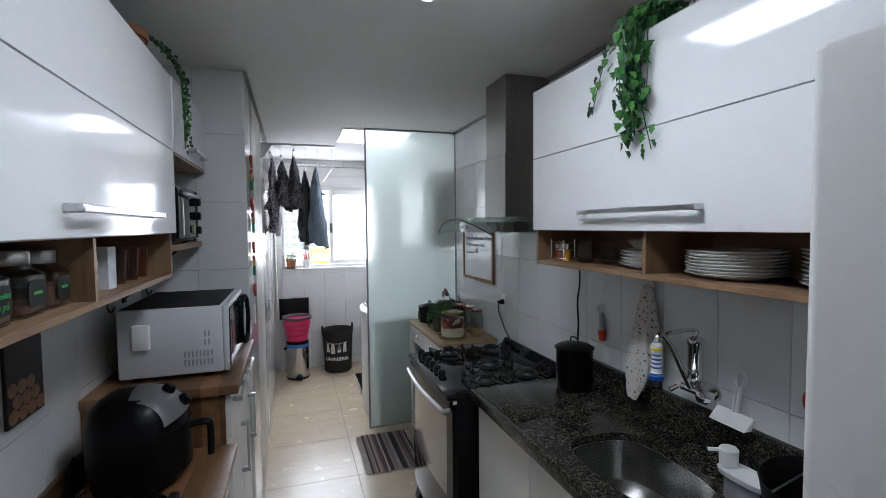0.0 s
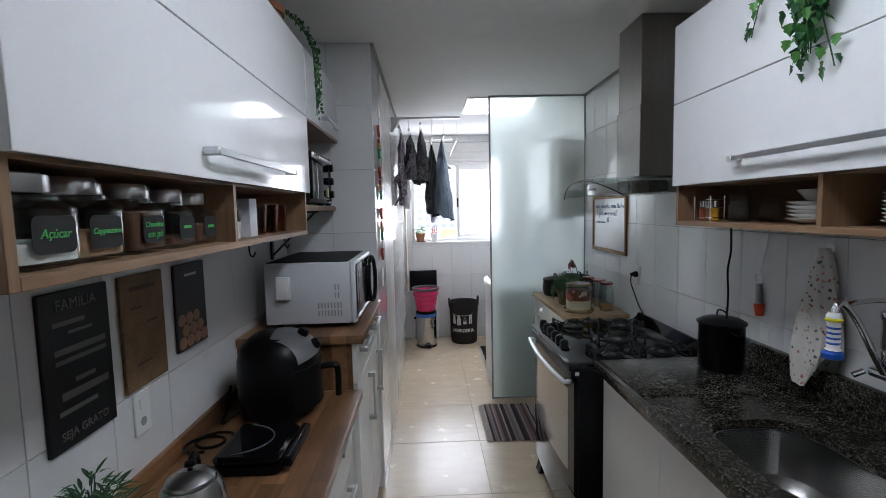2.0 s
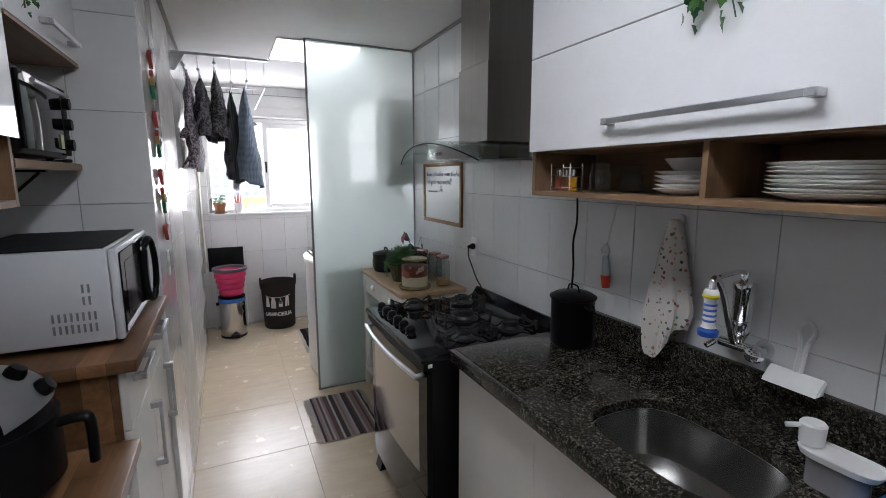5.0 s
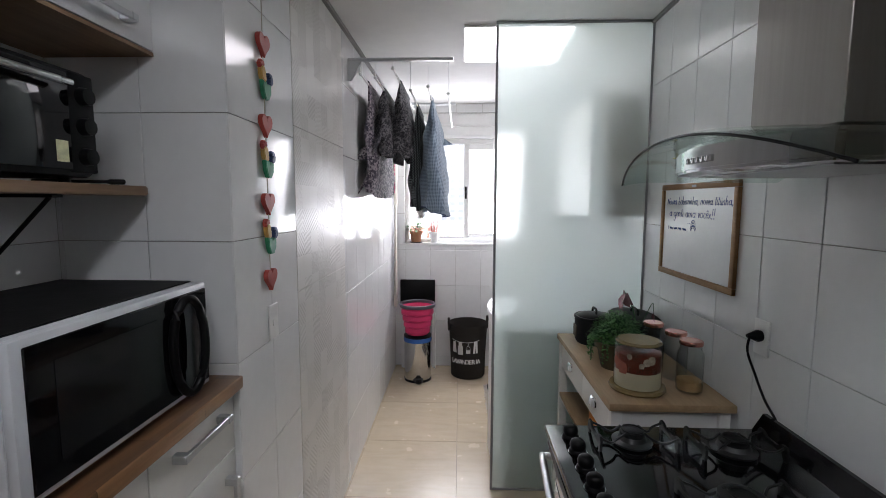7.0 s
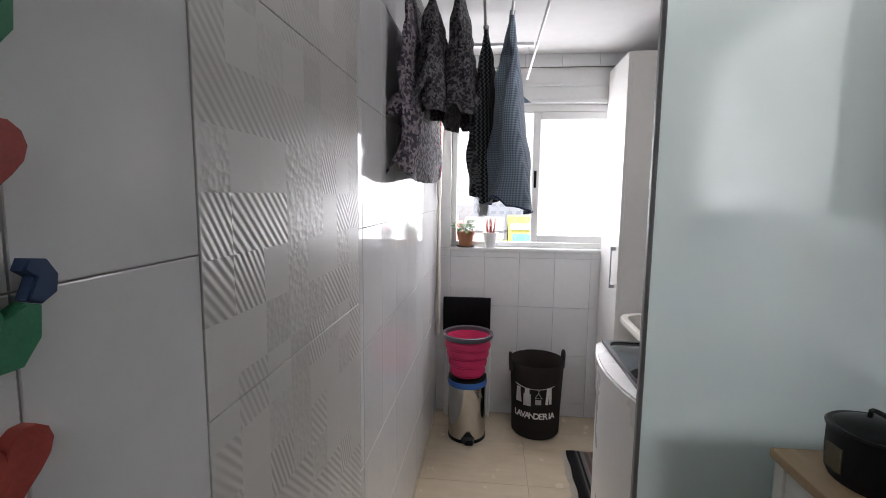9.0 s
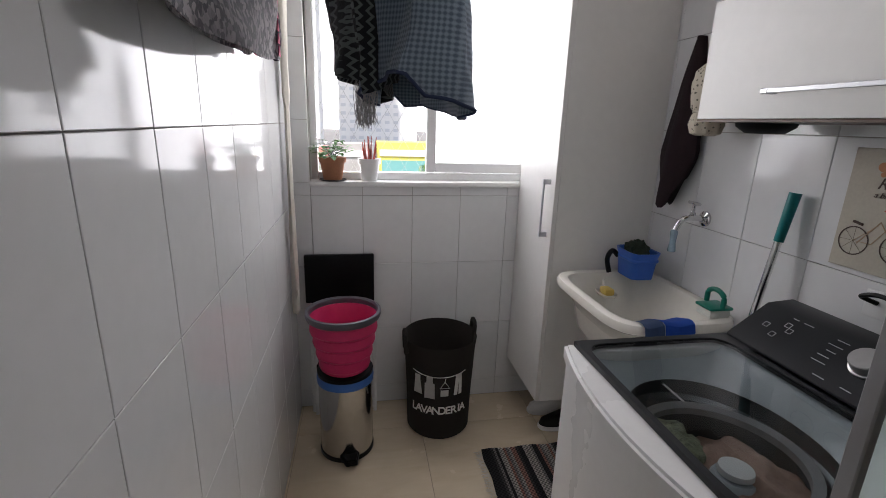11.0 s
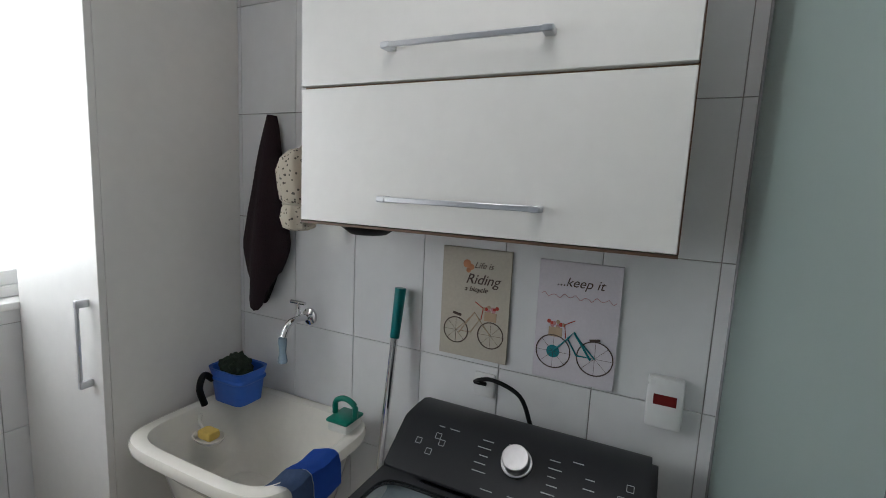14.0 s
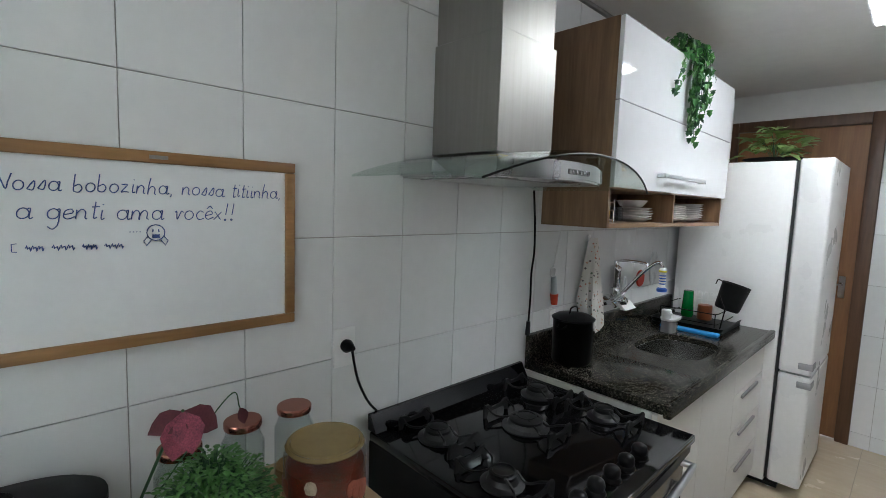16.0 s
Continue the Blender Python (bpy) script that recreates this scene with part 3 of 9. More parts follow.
for k in range(6):
    y = 1.36 + k * 0.085
    kn = part("knob", lathe([(0, 0.975), (0.012, 0.974), (0.02, 0.968), (0.023, 0.957), (0.021, 0.946), (0.025, 0.94), (0.025, 0.9345), (0, 0.9345)], (0.545, y, 0), 20), M_BLACK, ck)
    part("knob_ring", lathe([(0.0255, 0.9348), (0.0272, 0.9348), (0.0272, 0.9365), (0.0255, 0.9365)], (0.545, y, 0), 20), M_CHROME, kn, "chrome ring")
M_BURNER = mat("burnt_metal", (0.07, 0.07, 0.07), rough=0.35, metal=0.8, vary=0.2, scale=20)
for bx, by, br in ((0.735, 1.205, 0.032), (0.99, 1.225, 0.04), (0.868, 1.465, 0.055), (0.722, 1.765, 0.036), (1.0, 1.73, 0.04)):
    bn = part("burner", lathe([(br + 0.02, 0.9345), (br + 0.022, 0.94), (br + 0.006, 0.946), (br, 0.958), (0, 0.958)], (bx, by, 0), 28), M_BURNER, ck, "dark metal burner")
    part("burner_cap", lathe([(0, 0.972), (br * 0.8, 0.971), (br * 0.98, 0.966), (br, 0.9585), (0, 0.9585)], (bx, by, 0), 28), M_CASTIRON, bn, "black enamel cap")


def pan_stand(cx, cy, half):
    """Two upright end plates with an eye, and four arms that sweep from them to the burner."""
    bm = B()
    z0, z1 = 0.9345, 0.977
    tube([(cx + 0.03 * math.cos(q / 12 * 6.283), cy + 0.03 * math.sin(q / 12 * 6.283), z1 - 0.004) for q in range(12)], 0.003, 6, bm, closed=True)
    for s in (-1, 1):
        x = cx + s * half
        prof = [(-0.062, z0), (-0.05, z0), (-0.042, z0 + 0.018), (0.042, z0 + 0.018), (0.05, z0), (0.062, z0), (0.065, z1 - 0.01), (0.058, z1), (0.04, z1), (0.022, z1 - 0.012), (-0.022, z1 - 0.012), (-0.04, z1), (-0.058, z1), (-0.065, z1 - 0.01)]
        prism([(cy + u, v) for u, v in prof], "x", x - 0.004, x + 0.004, 0.001, bm)
        for q in (-1, 1):
            arm = smooth_path([(x, cy + q * 0.05, z1 - 0.006), (cx + s * half * 0.72, cy + q * 0.05, z1 - 0.02), (cx + s * half * 0.5, cy + q * 0.026, z1 - 0.024), (cx + s * 0.026, cy + q * 0.024, z1 - 0.004)], 5)
            tube(arm, 0.0036, 6, bm)
    return part("pan_stand", bm, M_CASTIRON, ck, "black cast-iron pan support")


for bx, by, half in ((0.735, 1.205, 0.11), (0.99, 1.225, 0.11), (0.868, 1.465, 0.125), (0.722, 1.765, 0.11), (1.0, 1.73, 0.11)):
    pan_stand(bx, by, half)

# ---- hood ----
M_HOOD = mat("satin_steel", (0.31, 0.295, 0.275), rough=0.42, metal=1, vary=0.10, scale=8, stretch=(1, 1, 0.05), rough_vary=0.2)
hd = thing("cooker_hood", (1.0, 1.475, 1.71), "stainless steel chimney cooker hood with curved glass canopy", "cooker hood")
part("chimney", box(0.915, 1.195, 1.335, 1.615, 1.80, 2.15, 0.002, 1), M_HOOD, hd, "brushed steel lower chimney")
part("upper_chimney", box(0.922, 1.194, 1.342, 1.608, 2.15, ZC - 0.001, 0.002, 1), M_HOOD, hd, "brushed steel upper chimney")
n = 20
def hood_arc(k):
    u = k / n * 2 - 1
    return 1.475 + 0.45 * u, 1.796 - 0.085 * u * u
bm = B()
rows = []
for dz in (0.0, 0.006):
    for x, s in ((1.195, 1.0), (0.80, 1.0), (0.70, 0.99), (0.66, 0.955)):
        rows.append([bm.verts.new((x + (0.05 * (abs(k / n * 2 - 1)) ** 2.5 if x < 0.75 else 0), 1.475 + (hood_arc(k)[0] - 1.475) * s, hood_arc(k)[1] + dz - (0.012 if x < 0.68 else 0.004 if x < 0.75 else 0))) for k in range(n + 1)])
for base in (0, 4):
    for a, b in zip(rows[base:base + 4], rows[base + 1:base + 4]):
        for k in range(n):
            bm.faces.new((a[k], a[k + 1], b[k + 1], b[k]))
for a, b in ((rows[0], rows[4]), (rows[3], rows[7])):
    for k in range(n):
        bm.faces.new((a[k], a[k + 1], b[k + 1], b[k]))
for k in (0, n):
    for r in range(3):
        bm.faces.new((rows[r][k], rows[r + 1][k], rows[r + 5][k], rows[r + 4][k]))
bmesh.ops.recalc_face_normals(bm, faces=bm.faces)
part("glass_canopy", bm, M_TGLASS, hd, "curved tinted glass canopy")
rim = [(0.66 + 0.05 * abs(k / n * 2 - 1) ** 2.5, 1.475 + 0.45 * 0.955 * (k / n * 2 - 1), hood_arc(k)[1] - 0.009) for k in range(n + 1)]
part("canopy_edge", tube(rim, 0.003, 6), M_BLACK, hd, "dark polished glass edge")
out = [(1.19, 1.20), (1.19, 1.75)] + [(0.80 - 0.075 * math.sin(math.pi * k / 12), 1.75 - 0.55 * k / 12) for k in range(13)]
part("body", prism(out, "z", 1.718, 1.772, 0.006), M_STEEL, hd, "steel hood body")
part("underside", box(0.84, 1.15, 1.25, 1.70, 1.7145, 1.7178), M_STEELD, hd, "dark filter grid")
part("control_strip", box(0.7235, 0.735, 1.42, 1.53, 1.735, 1.75, 0.002, 1), M_STEELD, hd)
for k in range(5):
    part("button", lathe([(0, 0.0), (0.005, 0.0), (0.006, 0.004), (0, 0.005)], (0.7235, 1.435 + k * 0.02, 1.7425), 12, m=pose(0, 0, 0, 0, -90, 0)), M_CHROME, hd, "round chrome button")
part("energy_sticker", box(0.79, 0.83, 1.72, 1.745, 1.7695, 1.7705), mat("yellow_sticker", (0.7, 0.55, 0.05), 0.6), hd, "small yellow sticker")

# ---- wall cabinets ----
def wall_cabinet(name, xw, xf, y0, y1, zs, shelf, label, panels, handle, dividers=(), back=True):
    """zs: bottom of the open shelf, doors' bottom, their joints and top."""
    s = 1 if xf > xw else -1
    a, b = min(xw, xf), max(xw, xf)
    t = thing(name, ((xw + xf) / 2, (y0 + y1) / 2, zs[0]), label, "wall cabinet", "wall cabinets")
    top = zs[-1]
    fx = xf - s * 0.02
    part("side_panel", box(a, b, y0, y0 + 0.018, zs[0], top, 0.001, 1) if s > 0 else box(a, b, y0, y0 + 0.018, zs[0], top, 0.001, 1), M_OAKV, t)
    part("side_panel", box(a, b, y1 - 0.018, y1, zs[0], top, 0.001, 1), M_OAKV, t)
    lo, hi = min(xw, fx), max(xw, fx)
    part("top_panel", box(lo, hi, y0 + 0.0185, y1 - 0.0185, top - 0.018, top), M_OAK, t)
    part("back_panel", box(min(xw, xw + s * 0.006), max(xw, xw + s * 0.006), y0 + 0.0185, y1 - 0.0185, zs[0] + 0.019, top - 0.019), M_OAK, t)
    part("bottom_shelf", box(a, b, y0 + 0.0185, y1 - 0.0185, zs[0], zs[0] + 0.018, 0.001, 1), M_OAK, t)
    part("middle_shelf", box(lo, hi, y0 + 0.0185, y1 - 0.0185, zs[1] - 0.002, zs[1] + 0.016), M_OAK, t)
    if shelf:
        for d in dividers:
            part("divider", box(a + 0.007, b, d - 0.008, d + 0.008, zs[0] + 0.0185, zs[1] - 0.0025), M_OAKV, t)
    for z0, z1 in zip(zs[1:-1], zs[2:]):
        dx0, dx1 = sorted((xf - s * 0.0005 - s * 0.018 + s * 0.0185, xf + s * 0.0185))
        f = part("door", box(dx0, dx1, y0 + 0.002, y1 - 0.002, z0 + 0.002, z1 - 0.002, 0.0012, 1), M_LACQ, t, "glossy white flap door")
        part("edge_strip", box(dx0 + 0.001, dx1 - 0.001, y0 + 0.003, y1 - 0.003, z1 - 0.0018, z1 + 0.0005), M_GREY, f)
        if z0 == zs[1] and handle:
            bar_handle(f, (xf + s * 0.0185, handle[0], handle[2]), (xf + s * 0.0185, handle[1], handle[2]), (s, 0, 0), 0.008, depth=0.032)
    return t


wall_cabinet("wall_cabinet", 1.198, 0.895, -0.48, 0.956, (1.569, 1.728, 2.06, 2.37), True, "white gloss wall cabinet with wooden sides and open shelf", None, (-0.0, 0.555, 1.80), (0.257,))
wall_cabinet("wall_cabinet", XL + 0.002, -0.655, -0.375, 1.032, (1.565, 1.735, 2.053, 2.335), True, "white gloss wall cabinet with wooden open shelf below", None, (0.10, 0.72, 1.797), (0.303,))
sc = thing("wall_cabinet", (-0.8, 1.37, 2.05), "small white gloss wall cabinet above the mini oven shelf", "wall cabinet", "wall cabinets")
part("body", box(XL + 0.002, -0.655, 1.045, 1.702, 2.05, 2.34), M_MELA, sc, smooth=False)
part("bottom_panel", box(XL + 0.002, -0.637, 1.045, 1.702, 2.04, 2.0498), M_OAK, sc)
sd = part("door", box(-0.6545, -0.636, 1.047, 1.7, 2.053, 2.34, 0.0012, 1), M_LACQ, sc, "glossy white flap door")
bar_handle(sd, (-0.636, 1.30, 2.10), (-0.636, 1.60, 2.10), (1, 0, 0), 0.008, depth=0.03)

# ---- fridge ----
fr = thing("fridge", (0.8, -1.0, 0), "tall white two-door fridge freezer with plain fronts", "fridge")
FY0, FY1 = -1.28, -0.587
part("body", box(0.565, 1.16, FY0, FY1, 0.05, 1.955, 0.008), M_WHITEP, fr)
for z0, z1, nm in ((0.07, 0.735, "freezer_door"), (0.745, 1.965, "fridge_door")):
    d = part(nm, prism(rounded(0.395, 0.55, FY0 - 0.002, FY1 + 0.002, 0.018), "z", z0, z1, 0.006), M_WHITEP, fr, "white fridge front")
    zz = z1 - 0.05 if nm == "freezer_door" else z0 + 0.05
    part("grip", box(0.390, 0.46, FY1 - 0.10, FY1 + 0.0045, zz - 0.02, zz + 0.02, 0.006), M_GREY, d, "recessed grey grip")
part("gasket", box(0.5505, 0.5645, FY0 + 0.008, FY1 - 0.006, 0.075, 1.955), M_DARK, fr, "dark rubber door gasket")
part("plinth", box(0.5, 1.15, FY0 + 0.01, FY1 - 0.01, 0.03, 0.0495), M_BLACK, fr)
for y in (FY0 + 0.08, FY1 - 0.08):
    part("foot", lathe([(0, 0), (0.02, 0), (0.02, 0.03), (0, 0.03)], (0.55, y, 0), 14), M_WHITEP, fr)
    part("foot", lathe([(0, 0), (0.02, 0), (0.02, 0.03), (0, 0.03)], (1.05, y, 0), 14), M_WHITEP, fr)

# ---- kitchen door ----
dk = tagged(thing("door_1", (0.75, YK, 0)), kind="structure")
part("leaf", box(DX0, DX1, YK - 0.06, YK - 0.025, 0.008, DZ, 0.002, 1), M_DOOR, dk, "stained wooden door leaf")
for n_, b in (("jamb", (DX0 - 0.079, DX0 - 0.001, YK - 0.12, YK + 0.012, 0, DZ + 0.079)), ("jamb", (DX1 + 0.001, XR - 0.002, YK - 0.12, YK + 0.012, 0, DZ + 0.079)), ("lintel", (DX0 - 0.0005, DX1 + 0.0005, YK - 0.12, YK + 0.012, DZ + 0.002, DZ + 0.079))):
    part(n_, box(*b, 0.004), M_DFRAME, dk, "dark wooden door frame")
hm = tube([(DX0 + 0.06, YK - 0.025, 1.16), (DX0 + 0.06, YK + 0.03, 1.16), (DX0 + 0.17, YK + 0.03, 1.16)], 0.008, 10)
box(DX0 + 0.04, DX0 + 0.08, YK - 0.026, YK - 0.02, 1.06, 1.22, 0.002, 1, hm)
part("door_handle", hm, M_CHROME, dk, "chrome lever handle")

# ---- side table ----
tb = thing("side_table", (0.94, 2.44, 0), "white wooden side table with drawers and pale wooden top", "side table")
part("tabletop", box(0.739, 1.188, 2.026, 2.922, 0.905, 0.9346, 0.006), M_TABLE, tb, "pale varnished wooden top")
for x in (0.772, 1.155):
    for y in (2.062, 2.895):
        part("leg", box(x - 0.02, x + 0.02, y - 0.02, y + 0.02, 0.0, 0.9045, 0.003), M_MELA, tb)
for x in (0.792, 1.13):
    part("rail", box(x - 0.009, x + 0.009, 2.083, 2.874, 0.76, 0.904), M_MELA, tb)
for y in (2.064, 2.893):
    part("rail", box(0.793, 1.134, y - 0.009, y + 0.009, 0.76, 0.904), M_MELA, tb)
for y0, y1 in ((2.085, 2.452), (2.456, 2.872)):
    d = part("drawer", box(0.757, 0.7825, y0, y1, 0.767, 0.899, 0.003), M_MELA, tb)
    yc = (y0 + y1) / 2
    cup = loft([[(0.7565 - 0.02 * w * math.cos(a), yc + 0.034 * math.sin(a) * (0.6 + 0.4 * w), z) for a in np.linspace(-1.55, 1.55, 12)] for w, z in ((1.0, 0.822), (1.0, 0.835), (0.85, 0.848), (0.45, 0.856), (0.1, 0.858))], True, True)
    part("cup_pull", cup, M_CHROME, d, "chrome cup pull")
part("shelf", box(0.752, 1.174, 2.083, 2.874, 0.60, 0.618), M_TABLE, tb)
part("shelf", box(0.752, 1.174, 2.083, 2.874, 0.12, 0.138), M_MELA, tb)
ct = thing("storage_tin", (0.87, 2.50, 0.618), "orange storage tin on the side table's shelf", "tin")
part("body", lathe([(0, 0.6185), (0.05, 0.6185), (0.055, 0.70), (0, 0.70)], (0.86, 2.50, 0)), mat("orange_tin", (0.6, 0.2, 0.03), 0.4), ct)
part("lid", lathe([(0.057, 0.7005), (0.057, 0.72), (0, 0.722)], (0.86, 2.50, 0)), mat("orange_lid", (0.5, 0.13, 0.02), 0.45), ct)

# ---- left run: butcher-block counters ----
def left_unit(y0, y1, top, fronts, label, back=0.0):
    t = thing("base_cabinet", (-0.7, (y0 + y1) / 2, 0), label, "cabinet", "base cabinets along the left run")
    part("body", box(XL + 0.003, -0.475 - back, y0 + 0.001, y1 - 0.001, 0.09, top), M_MELA, t, smooth=False)
    part("plinth", box(XL + 0.003, -0.52 - back, y0 + 0.001, y1 - 0.001, 0, 0.0895), M_MELA, t)
    for z0, z1, upright in fronts:
        f = part("drawer" if not upright else "door", box(-0.4745 - back, -0.456 - back, y0 + 0.002, y1 - 0.002, z0 + 0.002, z1 - 0.002, 0.0015, 1), M_MELA, t)
        if upright:
            bar_handle(f, (-0.456 - back, y1 - 0.06, z1 - 0.30), (-0.456 - back, y1 - 0.06, z1 - 0.06), (1, 0, 0), 0.009)
        else:
            bar_handle(f, (-0.456 - back, (y0 + y1) / 2 - 0.11, z1 - 0.05), (-0.456 - back, (y0 + y1) / 2 + 0.11, z1 - 0.05), (1, 0, 0), 0.009)
    return t


left_unit(1.33, 1.70, 1.108, [(0.095, 0.93, True), (0.93, 1.105, False)], "white base cabinet with door, drawer and metal handles")
left_unit(0.955, 1.33, 1.108, [(0.095, 0.93, True), (0.93, 1.105, False)], "white base cabinet with door, drawer and metal handles")
for y0 in (0.45, -0.05, -0.55, -1.05):
    left_unit(y0, y0 + 0.5, 0.872, [(0.095, 0.36, False), (0.36, 0.62, False), (0.62, 0.868, False)], "white base cabinet with three drawers and metal handles", 0.032)
w1 = thing("worktop", (-0.69, -0.05, 0.873), "brown butcher-block wooden worktop", "worktop")
part("slab", box(XL + 0.003, -0.437, -1.06, 0.95, 0.8725, 0.908, 0.004), M_BUTCH, w1)
part("upstand", box(XL + 0.0035, XL + 0.022, -1.06, 0.95, 0.9085, 0.965, 0.002), M_BUTCH, w1, "wooden upstand strip")
w2 = thing("worktop", (-0.69, 1.33, 1.11), "raised butcher-block wooden worktop under the microwave", "worktop")
part("slab", box(XL + 0.003, -0.425, 0.935, 1.702, 1.1085, 1.145, 0.004), M_BUTCH, w2)
part("end_panel", box(XL + 0.003, -0.4755, 0.9508, 0.9545, 0.9085, 1.108), M_BUTCH, w2)

# ---- oven shelf with bracket ----
sh = thing("wall_shelf", (-0.8, 1.37, 1.665), "wooden wall shelf with rounded corner on a black bracket", "shelf")
ol = [(XL + 0.003, 1.042), (-0.655, 1.042), (-0.655, 1.66)] + [(-0.695 + 0.04 * math.cos(a), 1.66 + 0.04 * math.sin(a)) for a in (0.3, 0.7, 1.1, 1.5)] + [(XL + 0.003, 1.70)]
part("board", prism(ol, "z", 1.663, 1.688, 0.003), M_OAK, sh)
bk = box(XL + 0.002, XL + 0.012, 1.42, 1.45, 1.42, 1.6625, 0.001, 1)
box(XL + 0.002, -0.70, 1.42, 1.45, 1.655, 1.6625, 0.001, 1, bk)
tube([(XL + 0.01, 1.435, 1.44), (-0.72, 1.435, 1.655)], 0.005, 8, bk)
part("bracket", bk, M_BLACK, sh, "black metal angle bracket")
# ---- glass partition ----
gp = tagged(thing("glass_partition", (0.8, 3.0, 0)), "fixed frosted glass partition in a slim grey frame", "glass partition", kind="structure")
part("pane", box(0.398, XR - 0.012, 2.939, 2.947, 0.012, ZC - 0.014), M_FROST, gp, "frosted greenish glass pane")
for n_, b in (("upright", (0.384, 0.3975, 2.934, 2.952, 0.0, ZC - 0.001)), ("upright", (XR - 0.0115, XR - 0.001, 2.934, 2.952, 0.0, ZC - 0.001)), ("rail", (0.398, XR - 0.012, 2.934, 2.952, 0.0, 0.0115)), ("rail", (0.398, XR - 0.012, 2.934, 2.952, ZC - 0.0135, ZC - 0.001))):
    part(n_, box(*b, 0.002, 1), M_GREY, gp)

# ---- patterned relief strip on the corridor wall ----
def relief(name):
    m, n, l = nodes_of(name)
    b = n["Principled BSDF"]
    co, mp = n.new("ShaderNodeTexCoord"), n.new("ShaderNodeMapping")
    mp.inputs["Scale"].default_value = (0, 10.5, 10.5)
    l.new(co.outputs["Object"], mp.inputs[0])
    cell = n.new("ShaderNodeVectorMath")
    cell.operation = "FLOOR"
    l.new(mp.outputs[0], cell.inputs[0])
    wn_ = n.new("ShaderNodeTexWhiteNoise")
    l.new(cell.outputs[0], wn_.inputs[0])
    sep = n.new("ShaderNodeSeparateColor")
    l.new(wn_.outputs["Color"], sep.inputs[0])
    tw, td, tv = n.new("ShaderNodeTexWave"), n.new("ShaderNodeTexWave"), n.new("ShaderNodeTexVoronoi")
    tw.wave_type, tw.bands_direction = "BANDS", "DIAGONAL"
    td.wave_type = "RINGS"
    tw.inputs["Scale"].default_value, td.inputs["Scale"].default_value, tv.inputs["Scale"].default_value = 2.6, 2.2, 6.5
    for t_ in (tw, td, tv):
        l.new(mp.outputs[0], t_.inputs[0])
    def step(v, at):
        s = n.new("ShaderNodeMath")
        s.operation = "GREATER_THAN"
        s.inputs[1].default_value = at
        l.new(v, s.inputs[0])
        return s.outputs[0]
    a, c, d = n.new("ShaderNodeMix"), n.new("ShaderNodeMix"), n.new("ShaderNodeMix")
    l.new(step(sep.outputs[0], 0.4), a.inputs[0]), l.new(tw.outputs["Fac"], a.inputs[2]), l.new(tv.outputs[0], a.inputs[3])
    l.new(step(sep.outputs[1], 0.7), c.inputs[0]), l.new(a.outputs[0], c.inputs[2]), l.new(td.outputs["Fac"], c.inputs[3])
    l.new(step(sep.outputs[2], 0.72), d.inputs[0]), l.new(c.outputs[0], d.inputs[2])
    d.inputs[3].default_value = 0.4
    bp = n.new("ShaderNodeBump")
    bp.inputs["Strength"].default_value, bp.inputs["Distance"].default_value = 0.32, 0.003
    l.new(d.outputs[0], bp.inputs["Height"]), l.new(bp.outputs[0], b.inputs["Normal"])
    col = n.new("ShaderNodeMix")
    col.data_type = "RGBA"
    col.inputs[6].default_value, col.inputs[7].default_value = (0.56, 0.55, 0.52, 1), (0.68, 0.67, 0.64, 1)
    l.new(sep.outputs[2], col.inputs[0]), l.new(col.outputs[2], b.inputs["Base Color"])
    b.inputs["Roughness"].default_value = 0.33
    return m


M_RELIEF = relief("patchwork_relief_ceramic")
for k in range(4):
    z0 = k * 0.646
    tagged(part("trim_relief_panel", box(XC - 0.0045, XC + 0.0025, 2.2065, 2.9535, z0 + 0.0008, min(z0 + 0.6452, ZC - 0.021), 0.001, 1), M_RELIEF), "light grey patchwork relief ceramic panel", "wall panel", kind="structure")

# ---- washing machine ----
wm = thing("washing_machine", (0.77, 3.37, 0), "white top-loading washing machine with dark glass lid", "washing machine")
WY0, WY1, WF, WK = 3.055, 3.675, 0.43, 1.13
front = [(WF + 0.012 - 0.045 * (1 - ((k / 12) * 2 - 1) ** 2), WY0 + (WY1 - WY0) * k / 12) for k in range(13)]
shell = prism(front + [(WF + 0.03, WY1), (WF + 0.03, WY0)], "z", 0.03, 0.93)
for b in ((WF + 0.0305, WK, WY0, WY0 + 0.012), (WF + 0.0305, WK, WY1 - 0.012, WY1), (WK - 0.012, WK, WY0 + 0.0125, WY1 - 0.0125)):
    box(*b, 0.03, 0.93, bm=shell)
box(WF + 0.0305, WK - 0.0125, WY0 + 0.0125, WY1 - 0.0125, 0.03, 0.10, bm=shell)
part("cabinet", shell, M_WHITEP, wm, "white painted cabinet")
rimf = [(WF + 0.004 - 0.05 * (1 - ((k / 12) * 2 - 1) ** 2), WY0 - 0.004 + (WY1 - WY0 + 0.008) * k / 12) for k in range(13)]
part("front_rim", prism(rimf + [(WF + 0.0495, WY1 + 0.004), (WF + 0.0495, WY0 - 0.004)], "z", 0.931, 0.9765, 0.008), M_WHITEP, wm, "rounded white front rim")
M_LIDF = soft_gloss(mat("dark_grey_lid", (0.022, 0.0235, 0.026), rough=0.4, vary=0.02, scale=12, rough_vary=0.02), 0.3)
for nm, b in (("deck_side", (WF + 0.05, 0.90, WY0, WY0 + 0.05, 0.931, 0.975)), ("deck_side", (WF + 0.05, 0.90, WY1 - 0.05, WY1, 0.931, 0.975))):
    part(nm, box(*b, 0.006), M_WHITEP, wm)
M_TUBGREY = mat("pale_grey_plastic", (0.46, 0.50, 0.52), rough=0.35, vary=0.05)
